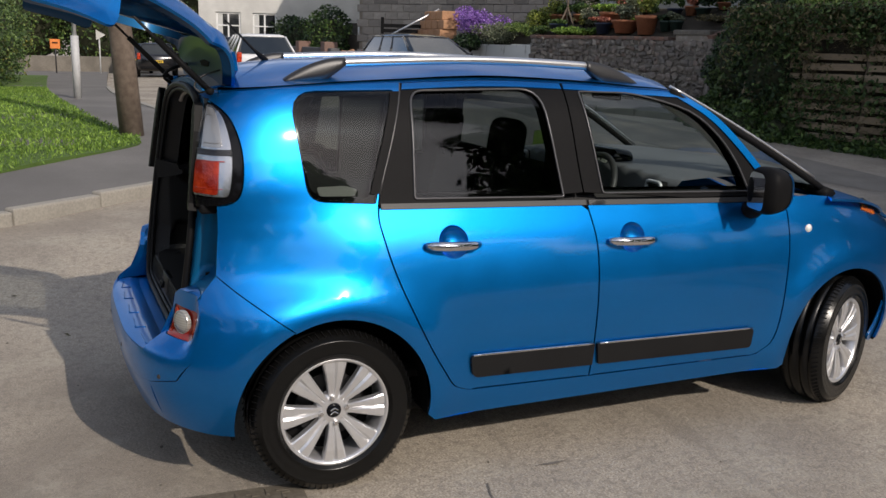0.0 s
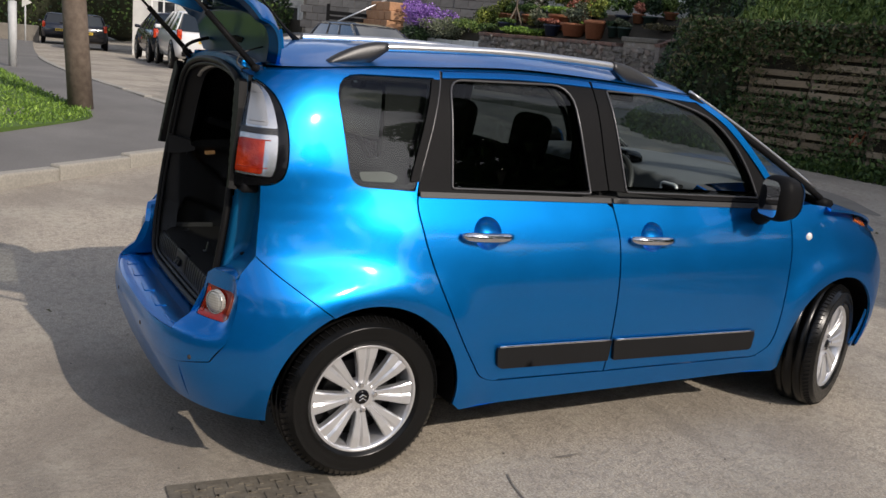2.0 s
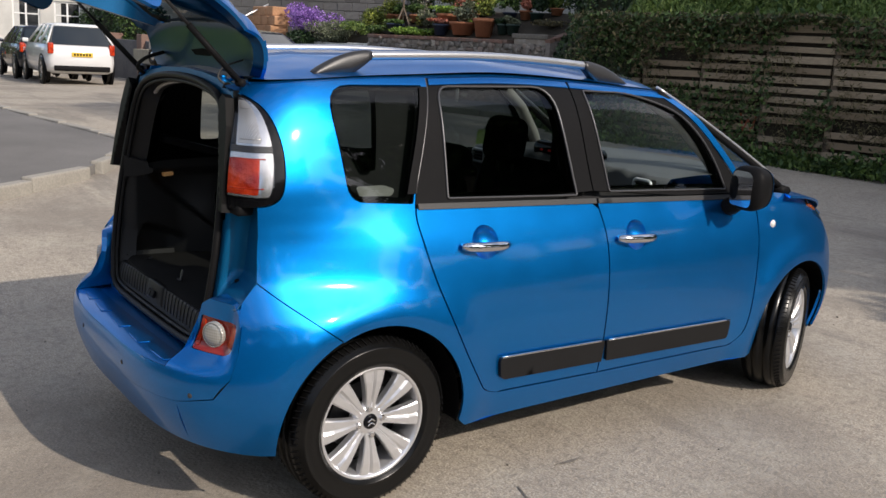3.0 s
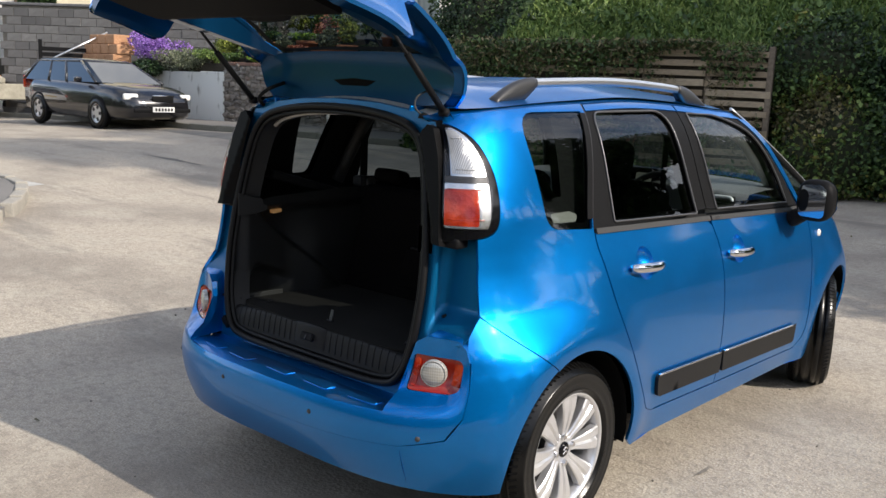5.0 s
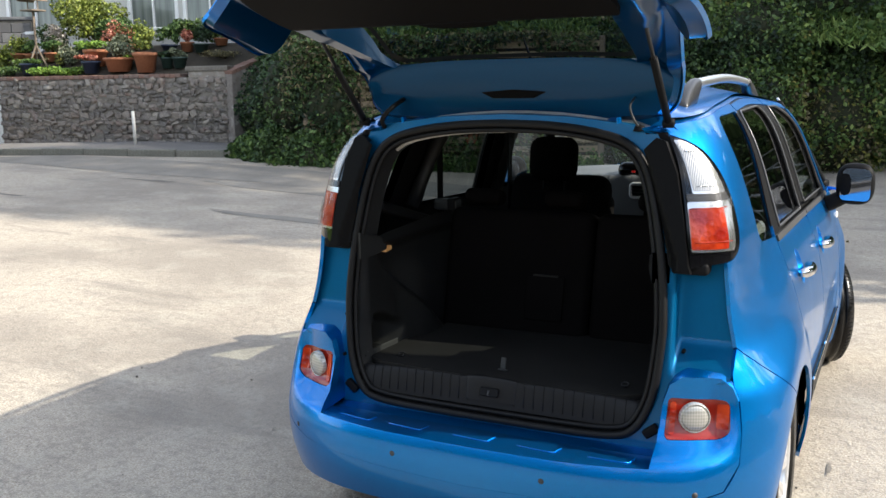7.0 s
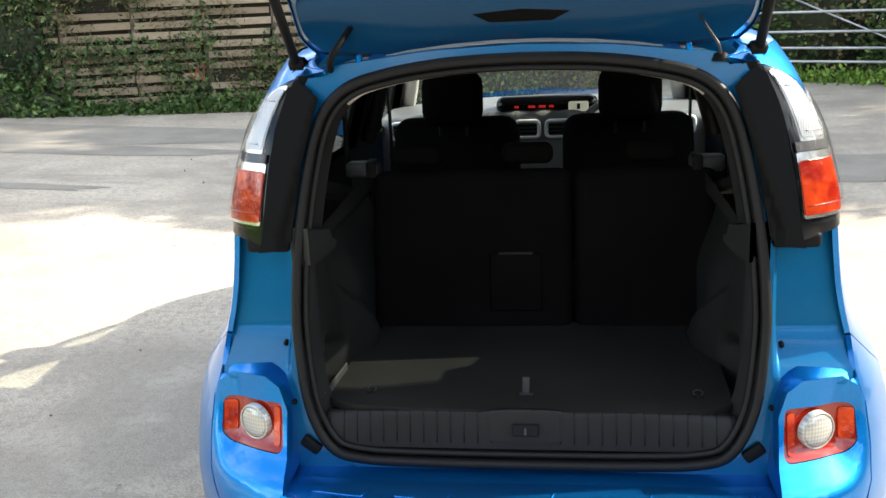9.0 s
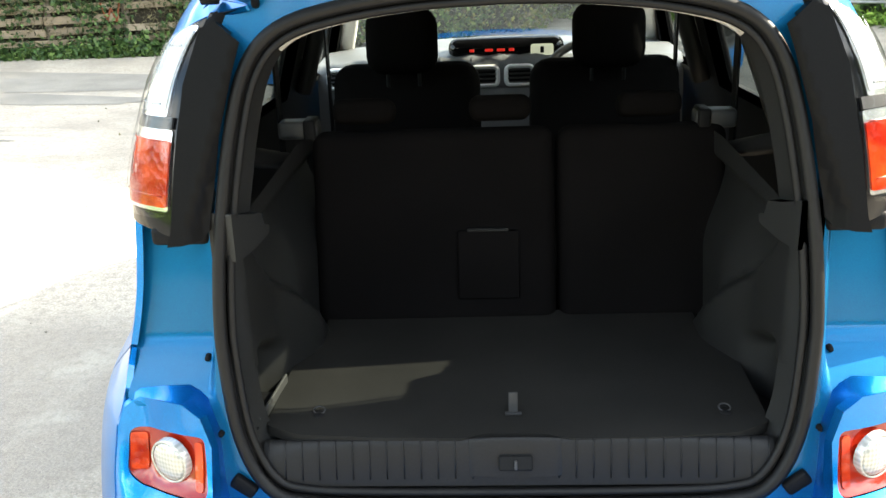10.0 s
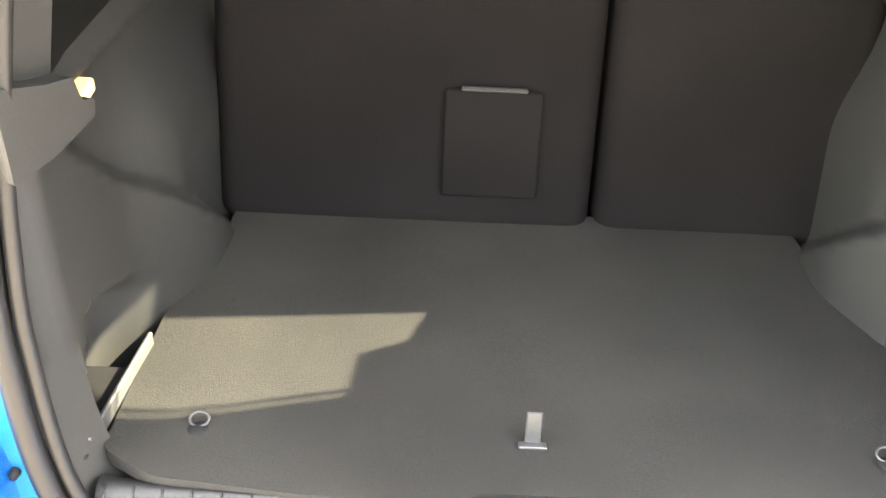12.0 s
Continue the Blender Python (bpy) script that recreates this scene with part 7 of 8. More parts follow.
house("white rendered house with a tall white window", (-36.0, 5.6, -0.3), 80, 8.0, 6.4, 6.0, WHITE, [(3.6, 0.5, 0.9, 2.0, "door"), (5.4, 1.2, 1.35, 1.6, "window"), (0.7, 1.5, 1.0, 1.5, "window"), (2.2, 1.5, 1.0, 1.5, "window"), (0.7, 4.0, 1.0, 1.4, "window"), (2.3, 4.0, 1.0, 1.4, "window"), (5.4, 4.0, 1.2, 1.4, "window")])
house("cream rendered house above a garden", (-24.2, 10.2, 1.6), 62, 6.2, 5.6, 6.0, CREAM, [(0.9, 1.75, 0.8, 1.2, "window"), (3.2, 1.75, 0.8, 1.2, "window"), (4.9, 1.6, 0.8, 1.3, "window"), (1.0, 4.0, 0.9, 1.2, "window"), (3.5, 4.0, 0.9, 1.2, "window")])
cp = along_wall(-3.6, 3.0)
cons = thing("conservatory", "white house front with broad curtained windows", "conservatory", "", (cp[0], cp[1], 1.75), wang)
PALEGLASS = Mat("glass over pale curtains", (0.2, 0.23, 0.21), 0.2, 0, Coat_Weight=0.6)
PALEGLASS.set("Base Color", PALEGLASS.ramp(PALEGLASS.noise(9, 3, (1, 1, 0.05)), [(0.35, (0.10, 0.115, 0.105)), (0.6, (0.19, 0.21, 0.195)), (0.8, (0.25, 0.27, 0.255))]))
PALEGLASS = PALEGLASS.m
part("low_wall", box((7.6, 0.16, 1.2), (3.8, 0.02, 0.61), 0.01, 1), WHITE, cons, "")
part("window_sill", box((7.6, 0.22, 0.07), (3.8, -0.02, 1.25), 0.01, 1), PVC, cons, "white sill")
for x0, x1 in ((1.6, 3.1), (4.85, 6.05), (6.25, 7.5)):
    part("pane", box((x1 - x0, 0.02, 1.5), ((x0 + x1) / 2, 0.03, 2.04), 0), PALEGLASS, cons, "glass over pale curtains")
    for x in (x0, x1):
        part("glazing_bar", box((0.09, 0.09, 1.5), (x, 0, 2.04), 0.008, 1), PVC, cons, "")
    part("glazing_bar", box((0.04, 0.07, 1.5), (x0 + 0.5 * (x1 - x0), 0, 2.04), 0.008, 1), PVC, cons, "")
for x0, x1 in ((0.0, 1.55), (3.15, 4.8), (6.10, 6.20)):
    part("pier", box((x1 - x0, 0.14, 1.5), ((x0 + x1) / 2, 0.03, 2.04), 0.01, 1), WHITE, cons, "white rendered pier")
part("top_rail", box((7.6, 0.14, 0.2), (3.8, 0.02, 2.9), 0.01, 1), WHITE, cons, "")
part("lean_to_roof", box((7.7, 1.6, 0.06), (3.8, 0.75, 3.2), 0.01, 1, (14, 0, 0)), SLATE, cons, "sloping slate roof")
house("pale house behind the conservatory", (-17.2, 14.0, 1.2), 48, 8.0, 5.4, 6.0, WHITE, [(1.0, 1.0, 1.2, 1.3, "window"), (5.4, 1.0, 1.2, 1.3, "window"), (2.0, 3.6, 1.1, 1.2, "window")])

# ---- timber retaining fence with ivy, bank and hedge ----
FA, FB = Vector((-7.6, 9.35)), Vector((-3.0, 10.72))
fdir = (FB - FA).normalized()
fang = math.degrees(math.atan2(fdir.y, fdir.x))
flen = (FB - FA).length
fz = 0.24
fence = thing("timber_retaining_fence", "weathered slatted timber retaining fence overgrown with ivy", "fence", at=(FA.x, FA.y, 0), rz=fang)
PLANK = Mat("weathered slat", (0.2, 0.16, 0.11), 0.85)
PLANK.set("Base Color", PLANK.mix(PLANK.ramp(PLANK.noise(9, 6, (1, 6, 8)), [(0.3, (0, 0, 0)), (0.7, (0.7, 0.7, 0.7))]), PLANK.ramp(PLANK.random(), [(0, (0.26, 0.19, 0.115)), (0.5, (0.39, 0.295, 0.19)), (1, (0.46, 0.365, 0.245))]), (0.19, 0.155, 0.115)))
PLANK.bump(PLANK.noise(14, 5, (1, 8, 8)), 0.4, 0.006)
PLANK = PLANK.m
pb = box((1.0, 0.035, 0.095), (0, 0, 0), 0.006, 1)
plank_mesh = bpy.data.meshes.new("slat")
pb.to_mesh(plank_mesh)
pb.free()
plank_mesh.materials.append(PLANK)
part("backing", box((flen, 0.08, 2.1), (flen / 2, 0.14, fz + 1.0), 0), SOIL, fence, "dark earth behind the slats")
cols = 5
cw = flen / cols
for c in range(cols):
    for r in range(14):
        if rnd.random() < 0.05:
            continue
        o = new("slat", plank_mesh)
        o.parent = fence
        o.matrix_basis = pose(c * cw + cw / 2 + rnd.normal(0, 0.02), (0.0 if (r + c) % 2 else 0.03) + rnd.normal(0, 0.006), fz + 0.10 + r * 0.145, rnd.normal(0, 3), rnd.normal(0, 0.6), rnd.normal(0, 0.5)) @ Matrix.Diagonal((cw * 0.97, 1, rnd.uniform(0.85, 1.1), 1))
    part("fence_post", box((0.09, 0.07, 2.05), (c * cw + 0.03, 0.075, fz + 1.02), 0.01, 1), WEATHERED, fence, "")
part("fence_post", box((0.09, 0.12, 2.1), (flen - 0.04, 0.05, fz + 1.05), 0.01, 1), WEATHERED, fence, "")
PAINTMARK = Mat("faded red paint", (0.25, 0.07, 0.03), 0.8).m
wm = bmesh.new()
for a, b in (((-0.12, 0.14), (-0.06, -0.12)), ((-0.06, -0.12), (0.0, 0.06)), ((0.0, 0.06), (0.06, -0.12)), ((0.06, -0.12), (0.12, 0.14))):
    tube([(a[0], 0, a[1]), (b[0], 0, b[1])], 0.014, 6, wm)
part("painted_mark", wm, PAINTMARK, fence, "faded red painted mark").matrix_basis = pose((Vector((-4.99, 10.2)) - FA).dot(fdir), -0.03, 0.84)


def fence_spot(s, z, out):
    p = FA + fdir * s + Vector((fdir.y, -fdir.x)) * out
    return (p.x, p.y, z)


def ivy_patch(n, s0, s1, z0, z1, thick, dense_at):
    out = []
    while len(out) < n:
        s, z = rnd.uniform(s0, s1), rnd.uniform(z0, z1)
        k = noise.noise(Vector((s * 1.3, z * 1.5, dense_at)))
        if k + 0.15 > rnd.random() * 0.5:
            out.append(fence_spot(s, z, rnd.random() ** 2 * thick + 0.02))
    return out


over = []
while len(over) < 6500:
    s, drop = rnd.uniform(-0.3, 4.6), abs(rnd.normal(0, 1))
    reach = (0.95 - 0.30 * s) * (0.65 + 0.9 * noise.noise(Vector((s * 1.7, 0, 2)))) + 0.10
    if reach > 0:
        over.append(fence_spot(s, 2.38 - drop * reach * 0.75, rnd.random() * 0.28 + 0.02))
over = [q for q in over if q[2] > 0.3]
tagged(leaves("trailing_ivy", over[:4000], 0.045, IVY), "ivy trailing over the top of the fence", "ivy", kind="stuff")
tagged(leaves("dry_growth", over[4000:], 0.03, DRY, None, 0.03, 3.0), "brown dry growth hanging over the fence", "dry growth", kind="stuff")
iv = tagged(leaves("ivy", ivy_patch(3200, 0.0, 4.7, 0.3, 2.35, 0.2, 1.0), 0.045, IVY), "ivy climbing over the timber fence", "ivy", kind="stuff")
tagged(leaves("ivy_stems", ivy_patch(5000, 0.0, 4.7, 0.3, 2.4, 0.08, 4.0), 0.014, DRY, None, 0, 6.0), "dry ivy stems on the fence", "ivy stems", kind="stuff")
edge_spots = [fence_spot(rnd.uniform(-0.5, 4.8), fz + 0.02 + abs(rnd.normal(0, 0.12)), rnd.uniform(0.0, 0.45)) for _ in range(6000)]
tagged(leaves("weeds", edge_spots, 0.045, HEDGE, None, 0.02, 1.8, 0.6), "weeds along the foot of the fence", "weeds", kind="stuff")


def hedge(label, lumps, n, mats, size=0.07):
    ob = thing("hedge", label, "hedge", "overgrown hedges")
    cs = [l[:3] for l in lumps]
    rs = [l[3:] for l in lumps]
    # Solid dark lumps whose colour carries the shade deep in the foliage.
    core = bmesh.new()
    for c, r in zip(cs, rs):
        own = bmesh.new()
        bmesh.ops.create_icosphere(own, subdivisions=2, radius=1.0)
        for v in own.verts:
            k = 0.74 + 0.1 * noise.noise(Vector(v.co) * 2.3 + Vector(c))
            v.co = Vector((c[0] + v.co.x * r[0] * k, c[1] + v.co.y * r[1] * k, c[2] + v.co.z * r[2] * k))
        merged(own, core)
    part("inner_core", core, DARKCORE, ob, "solid dark core for the shade between leaves", True)["kind"] = "stuff"
    # uneven outline, and each kind of leaf gathered in drifts
    spots = lump_spots(n, cs, rs, 0.34, 0.2)
    spots = spots + 0.16 * np.array([noise.noise_vector(Vector(p) * 1.9) for p in spots])
    drift = np.array([noise.noise(Vector(p) * 1.1) for p in spots]) + rnd.normal(0, 0.17, len(spots))
    spots = spots[np.argsort(drift)]
    cut = np.cumsum([0.0] + [share for _, share in mats])
    for (m, share), a, b in zip(mats, cut, cut[1:]):
        leaves("leaf_layer", spots[int(a * len(spots)):int(b * len(spots))], size, m, ob)["kind"] = "stuff"
    return ob


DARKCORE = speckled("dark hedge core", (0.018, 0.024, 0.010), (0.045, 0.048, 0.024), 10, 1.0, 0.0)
hedge("ivy-covered hedge beside the fence", [(-2.3, 11.3, 0.9, 0.9, 0.8, 1.1), (-1.1, 11.9, 1.0, 1.0, 0.9, 1.3), (0.0, 12.9, 1.0, 1.1, 0.9, 1.25), (-2.6, 11.6, 2.0, 1.0, 0.9, 0.9), (-1.2, 12.4, 2.2, 1.2, 1.0, 1.0), (0.4, 13.8, 2.0, 1.2, 1.0, 1.2), (-0.3, 13.2, 2.9, 1.4, 1.0, 0.9), (1.5, 14.8, 1.2, 1.2, 0.9, 1.3)], 70000, [(DARKIVY, 0.12), (IVY, 0.27), (HEDGE, 0.24), (BANKGRASS, 0.17), (YELLOW, 0.12), (DRY, 0.08)], 0.05)
hedge("dark ivy bush at the end of the stone wall", [(-8.6, 10.4, 0.8, 0.7, 0.5, 0.6), (-9.3, 11.2, 1.2, 0.9, 0.8, 1.2), (-8.3, 11.2, 1.5, 0.9, 0.8, 1.2), (-8.9, 11.6, 2.6, 1.2, 1.0, 1.2), (-7.9, 10.6, 0.9, 0.8, 0.6, 0.8), (-8.2, 9.85, 1.5, 0.75, 0.5, 0.85), (-7.3, 9.5, 1.5, 0.6, 0.32, 0.75), (-7.7, 11.0, 2.2, 0.9, 0.8, 1.0), (-9.6, 12.4, 3.2, 1.4, 1.2, 1.4)], 46000, [(DARKIVY, 0.62), (IVY, 0.38)], 0.05)
hedge("low bright ivy spreading at the end of the fence", [(-8.9, 9.75, 0.5, 0.55, 0.35, 0.35), (-8.2, 9.35, 0.55, 0.6, 0.3, 0.45), (-7.45, 9.25, 0.5, 0.5, 0.25, 0.42), (-6.9, 9.4, 0.45, 0.4, 0.22, 0.35)], 9000, [(IVY, 0.5), (HEDGE, 0.5)], 0.055)


def bank(x, y):
    p = Vector((x, y))
    d = max(0.0, (p - FA).dot(Vector((-fdir.y, fdir.x))) - 0.2)
    return (x, y, 2.0 + 0.85 * min(d, 3.2) + 0.25 * max(0.0, min(d, 9) - 3.2) + 0.12 * math.sin(x * 1.3) * math.sin(y * 0.9))


bk = sheet([(-7.4, 9.7), (-3.0, 11.0), (0.0, 13.6), (8, 16), (22, 16), (22, 40), (-14, 40), (-9.6, 14)], bank, res=0.8, depth=1.9)
bk.name = "bank"
tagged(link("bank", bk, speckled("bank turf", (0.04, 0.075, 0.018), (0.09, 0.13, 0.04), 12, 0.95, 0.6, 0.03, 0.8)), "steep rough grass bank above the fence", "bank", kind="structure")
pts = []
while len(pts) < 52000:
    x, y = rnd.uniform(-7.5, 2), 9.8 + 6.5 * rnd.random() ** 1.3
    p = Vector((x, y))
    d = (p - FA).dot(Vector((-fdir.y, fdir.x)))
    if d > 0.15 and y > 9.9 + (x + 7) * 0.3:
        z = bank(x, y)[2]
        pts.append((x, y, z + 0.1 * rnd.random()))
tagged(leaves("bank_grass", pts, 0.035, BANKGRASS, None, 0.0, 5.0, 1.3), "rough grass and brambles on the bank", "grass", kind="stuff")
br = []
while len(br) < 5000:
    x, y = rnd.uniform(-7.5, 3), rnd.uniform(10.5, 19)
    if noise.noise(Vector((x * 0.6, y * 0.6, 3))) > 0.0 and (Vector((x, y)) - FA).dot(Vector((-fdir.y, fdir.x))) > 0.3:
        br.append((x, y, bank(x, y)[2] + 0.5 * rnd.random()))
tagged(leaves("brambles", br, 0.08, HEDGE), "bramble scrub on the bank", "brambles", kind="stuff")
part_timber = thing("loose_timber", "grey timber beam lying on the bank", "timber", at=(-1.2, 13.2, 3.55), rz=30)
part("beam", box((1.4, 0.12, 0.14), (0, 0, 0), 0.01, 1), WEATHERED, part_timber, "")

# metal field gate
GALV = speckled("galvanised steel", (0.42, 0.43, 0.43), (0.55, 0.56, 0.56), 30, 0.45, 0.05, 0.002, 2, 0.7)
GL, GR = Vector((1.15, 14.1)), Vector((5.4, 11.2))
gd = GR - GL
fg = thing("field_gate", "galvanised steel field gate in front of a bank", "gate", at=(GL.x, GL.y, ground_z(GL.x, GL.y)), rz=math.degrees(math.atan2(gd.y, gd.x)))
for z in (0.32, 0.52, 0.76, 1.05, 1.42):
    part("rail", tube([(0, 0, z), (gd.length, 0, z)], 0.02, 8), GALV, fg, "", True)
for x in (0.0, gd.length * 0.5, gd.length):
    part("upright", tube([(x, 0, 0.25), (x, 0, 1.46)], 0.024, 8), GALV, fg, "", True)
part("brace", tube([(0, 0.02, 0.32), (gd.length * 0.5, 0.02, 1.42)], 0.014, 8), GALV, fg, "", True)
part("brace", tube([(gd.length, 0.02, 0.32), (gd.length * 0.5, 0.02, 1.42)], 0.014, 8), GALV, fg, "", True)
hedge("brambly hedge behind the field gate", [(2.6, 15.2, 1.0, 1.4, 1.0, 1.3), (4.3, 14.0, 1.0, 1.4, 1.0, 1.3), (6.2, 12.8, 1.1, 1.5, 1.0, 1.5), (3.4, 15.6, 2.2, 1.8, 1.2, 1.3), (5.8, 14.2, 2.3, 1.8, 1.2, 1.3), (8.0, 11.8, 1.4, 1.5, 1.2, 1.8)], 30000, [(IVY, 0.4), (HEDGE, 0.35), (DRY, 0.25)], 0.07)
ge = [(p.x, p.y, ground_z(p.x, p.y) + abs(rnd.normal(0, 0.09))) for p in (GL.lerp(GR, rnd.uniform(-0.4, 1.1)) + Vector((rnd.normal(0, 0.18), rnd.normal(0, 0.18))) + Vector((0.25, 0.3)) for _ in range(5000))]
tagged(leaves("weeds", ge, 0.045, GRASS, None, 0.02, 2.2, 0.8), "weeds under the field gate", "weeds", kind="stuff")

# ---- trees round the yard that shade the road ----
for lab, at, h, r, n, m in (
    ("tall leafy roadside tree", (9.5, 10.2), 10.0, 3.4, 17000, HEDGE),
    ("broad leafy roadside tree", (13.5, 12.5), 12.5, 4.2, 17000, HEDGE),
    ("leafy tree beside the yard", (16.5, 3.0), 7.5, 2.8, 8000, IVY),
    ("leafy tree across the yard", (17.0, -4.0), 8.0, 3.2, 8000, IVY),
    ("broad tree beside the lane", (9.5, 18.5), 8.5, 4.0, 17000, HEDGE),
    ("tall dense tree beyond the yard", (17.0, 13.9), 20.0, 5.0, 24000, HEDGE),
    ("tall dense tree behind the roadside", (15.5, 18.5), 15.0, 4.8, 34000, HEDGE),
):
    tree(lab, (*at, ground_z(*at)), h, r, n, m, 0.16, 0.16)
hedge("tall boundary hedge across the yard", [(14 + 1.5 * math.sin(k * 1.7), -14 + 3.2 * k, 1.2, 1.6, 2.2, 1.9 + 0.5 * math.sin(k * 2.3)) for k in range(11)], 16000, [(IVY, 0.6), (HEDGE, 0.4)], 0.16)


# ---- parked cars and street furniture ----
BLACKPAINT = Mat("black car paint", (0.008, 0.008, 0.010), 0.25, 0.2, Coat_Weight=1.0).m
WHITEPAINT = Mat("white car paint", (0.75, 0.75, 0.74), 0.3, 0, Coat_Weight=1.0).m
NAVYPAINT = Mat("dark blue car paint", (0.012, 0.016, 0.03), 0.25, 0.3, Coat_Weight=1.0).m
DARKGLASS = Mat("dark car window", (0.015, 0.02, 0.022), 0.03, 0, Coat_Weight=1.0).m
PLATEW = Mat("white number plate", (0.7, 0.7, 0.68), 0.4).m
PLATEY = Mat("yellow number plate", (0.75, 0.5, 0.05), 0.4).m


def ring_loft(rings, bm=None):
    own = bmesh.new()
    vs = [[own.verts.new(p) for p in r] for r in rings]
    n = len(vs[0])
    for a, b in zip(vs, vs[1:]):
        for k in range(n):
            own.faces.new((a[k], a[(k + 1) % n], b[(k + 1) % n], b[k]))
    own.faces.new(vs[0][::-1])
    own.faces.new(vs[-1])
    bmesh.ops.recalc_face_normals(own, faces=own.faces)
    return merged(own, bm)


def parked_car(label, at, rz, paint_m, stations, green, wheels, wr, rear_seen, plate):
    """A parked car: x across, y from its tail (0) to its nose."""
    ob = thing("car", label, "car", "cars parked along the road", at, rz)

    def ring(y, w, zb, zt, crown):
        half_ring = [(0, zb), (w * 0.8, zb), (w * 0.96, zb + 0.06), (w, zb + (zt - zb) * 0.4), (w * 0.985, zb + (zt - zb) * 0.72), (w * 0.93, zt - 0.02), (w * 0.85, zt + crown * 0.4), (w * 0.45, zt + crown), (0, zt + crown * 1.15)]
        return [(x, y, z) for x, z in half_ring] + [(-x, y, z) for x, z in half_ring[::-1][1:-1]]

    part("body", ring_loft([ring(*st_) for st_ in stations]), paint_m, ob, "", True)
    (yb0, yb1, yt0, yt1, zb, zt, wb, wt) = green

    def gring(t):
        z = zb + (zt - zb) * t
        w = wb + (wt - wb) * t
        ya, yc = yb0 + (yt0 - yb0) * t, yb1 + (yt1 - yb1) * t
        return [(w * 0.9, ya, z), (w, ya + 0.12, z), (w, (ya + yc) / 2, z), (w, yc - 0.15, z), (w * 0.88, yc, z), (-w * 0.88, yc, z), (-w, yc - 0.15, z), (-w, (ya + yc) / 2, z), (-w, ya + 0.12, z), (-w * 0.9, ya, z)]

    part("window_glass", ring_loft([gring(t) for t in (0, 0.5, 0.93)]), DARKGLASS, ob, "dark windows", False)
    part("roof_panel", ring_loft([[(p[0] * 1.01, p[1], p[2]) for p in gring(0.9)], [(p[0] * 1.0, p[1], p[2]) for p in gring(1.0)], [(p[0] * 0.8, yt0 + 0.1 + (p[1] - yt0) * 0.88, zt + 0.035) for p in gring(1.0)]]), paint_m, ob, "", True)
    for sg in (1, -1):
        for yb, yt in ((yb0 + 0.03, yt0 + 0.06), (yb0 + (yb1 - yb0) * 0.36, yt0 + (yt1 - yt0) * 0.34), (yb0 + (yb1 - yb0) * 0.60, yt0 + (yt1 - yt0) * 0.66), (yb1 - 0.08, yt1 - 0.05)):
            part("pillar", tube([(sg * (wb + 0.004), yb, zb), (sg * (wt + 0.01), yt, zt - 0.03)], 0.028, 6), paint_m, ob, "", True)
        for yw in wheels:
            wmain = part("wheel", lathe([(wr * 0.66, 0.09), (wr * 0.72, 0.1), (wr * 0.95, 0.085), (wr, 0.05), (wr, -0.09)], 32, "X"), RUBBER, ob, "black tyre", True)
            w0 = stations[len(stations) // 2][1]
            wmain.matrix_basis = pose(sg * (w0 - 0.075), yw, wr, 0, 0, 0 if sg > 0 else 180)
            hubm = bmesh.new()
            lathe([(0.0, 0.075), (wr * 0.2, 0.08), (wr * 0.6, 0.07), (wr * 0.68, 0.088), (wr * 0.68, 0.02)], 28, "X", bm=hubm)
            part("wheel_rim", hubm, ALLOY, wmain, "silver wheel", True)
            for k in range(5):
                a = 2 * math.pi * k / 5
                part("rim_gap", box((0.012, wr * 0.22, wr * 0.26), (0.076, wr * 0.42 * math.cos(a), wr * 0.42 * math.sin(a)), 0.01, 1, (math.degrees(a) - 90, 0, 0)), DARKMETAL, wmain, "")
            arch_m = lathe([(wr * 1.02, 0.0), (wr * 1.16, 0.004), (wr * 1.18, -0.06), (0.0, -0.06)], 28, "X")
            part("wheel_arch", arch_m, BLACK, ob, "dark wheel arch", True).matrix_basis = pose(sg * (w0 - 0.002), yw, wr * 1.02, 0, 0, 0 if sg > 0 else 180)
        part("door_mirror", box((0.16, 0.09, 0.11), (sg * (stations[3][1] + 0.09), yb1 - 0.55, zb + 0.05), 0.03, 3), paint_m, ob, "", True)
        L = stations[-1][0]
        wN = stations[-2][1]
        part("headlamp", box((0.30, 0.12, 0.13), (sg * (wN - 0.13), stations[-2][0] + 0.02, stations[-2][3] - 0.07), 0.035, 3, (0, 0, sg * -18)), MILKY, ob, "clear headlamp", True)
        part("tail_lamp", box((0.14, 0.1, 0.28), (sg * (stations[1][1] - 0.07), 0.06, stations[1][3] - 0.10), 0.03, 3), REDLENS, ob, "red tail lamp", True)
    part("grille", box((0.5, 0.05, 0.12), (0, stations[-1][0] - 0.005, stations[-2][3] - 0.1), 0.015, 2), BLACK, ob, "black grille with a bright edge", True)
    part("grille_edge", tube([(-0.25, stations[-1][0] + 0.02, stations[-2][3] - 0.035), (0.25, stations[-1][0] + 0.02, stations[-2][3] - 0.035)], 0.012, 6), CHROME, ob, "", True)
    part("front_bumper_strip", box((1.35, 0.05, 0.09), (0, stations[-1][0] - 0.01, 0.42), 0.02, 2), BLACK, ob, "", True)
    py, pz, pm = (stations[-1][0] + 0.03, 0.44, PLATEW) if not rear_seen else (-0.02, plate, PLATEY)
    pl = part("number_plate", box((0.52, 0.015, 0.11), (0, py, pz), 0.004, 1), pm, ob, "number plate with blank bars")
    for k in range(6):
        part("plate_bar", box((0.045, 0.006, 0.06), (-0.19 + 0.075 * k, py + (0.009 if not rear_seen else -0.009), pz), 0, 0), BLACK, pl, "")
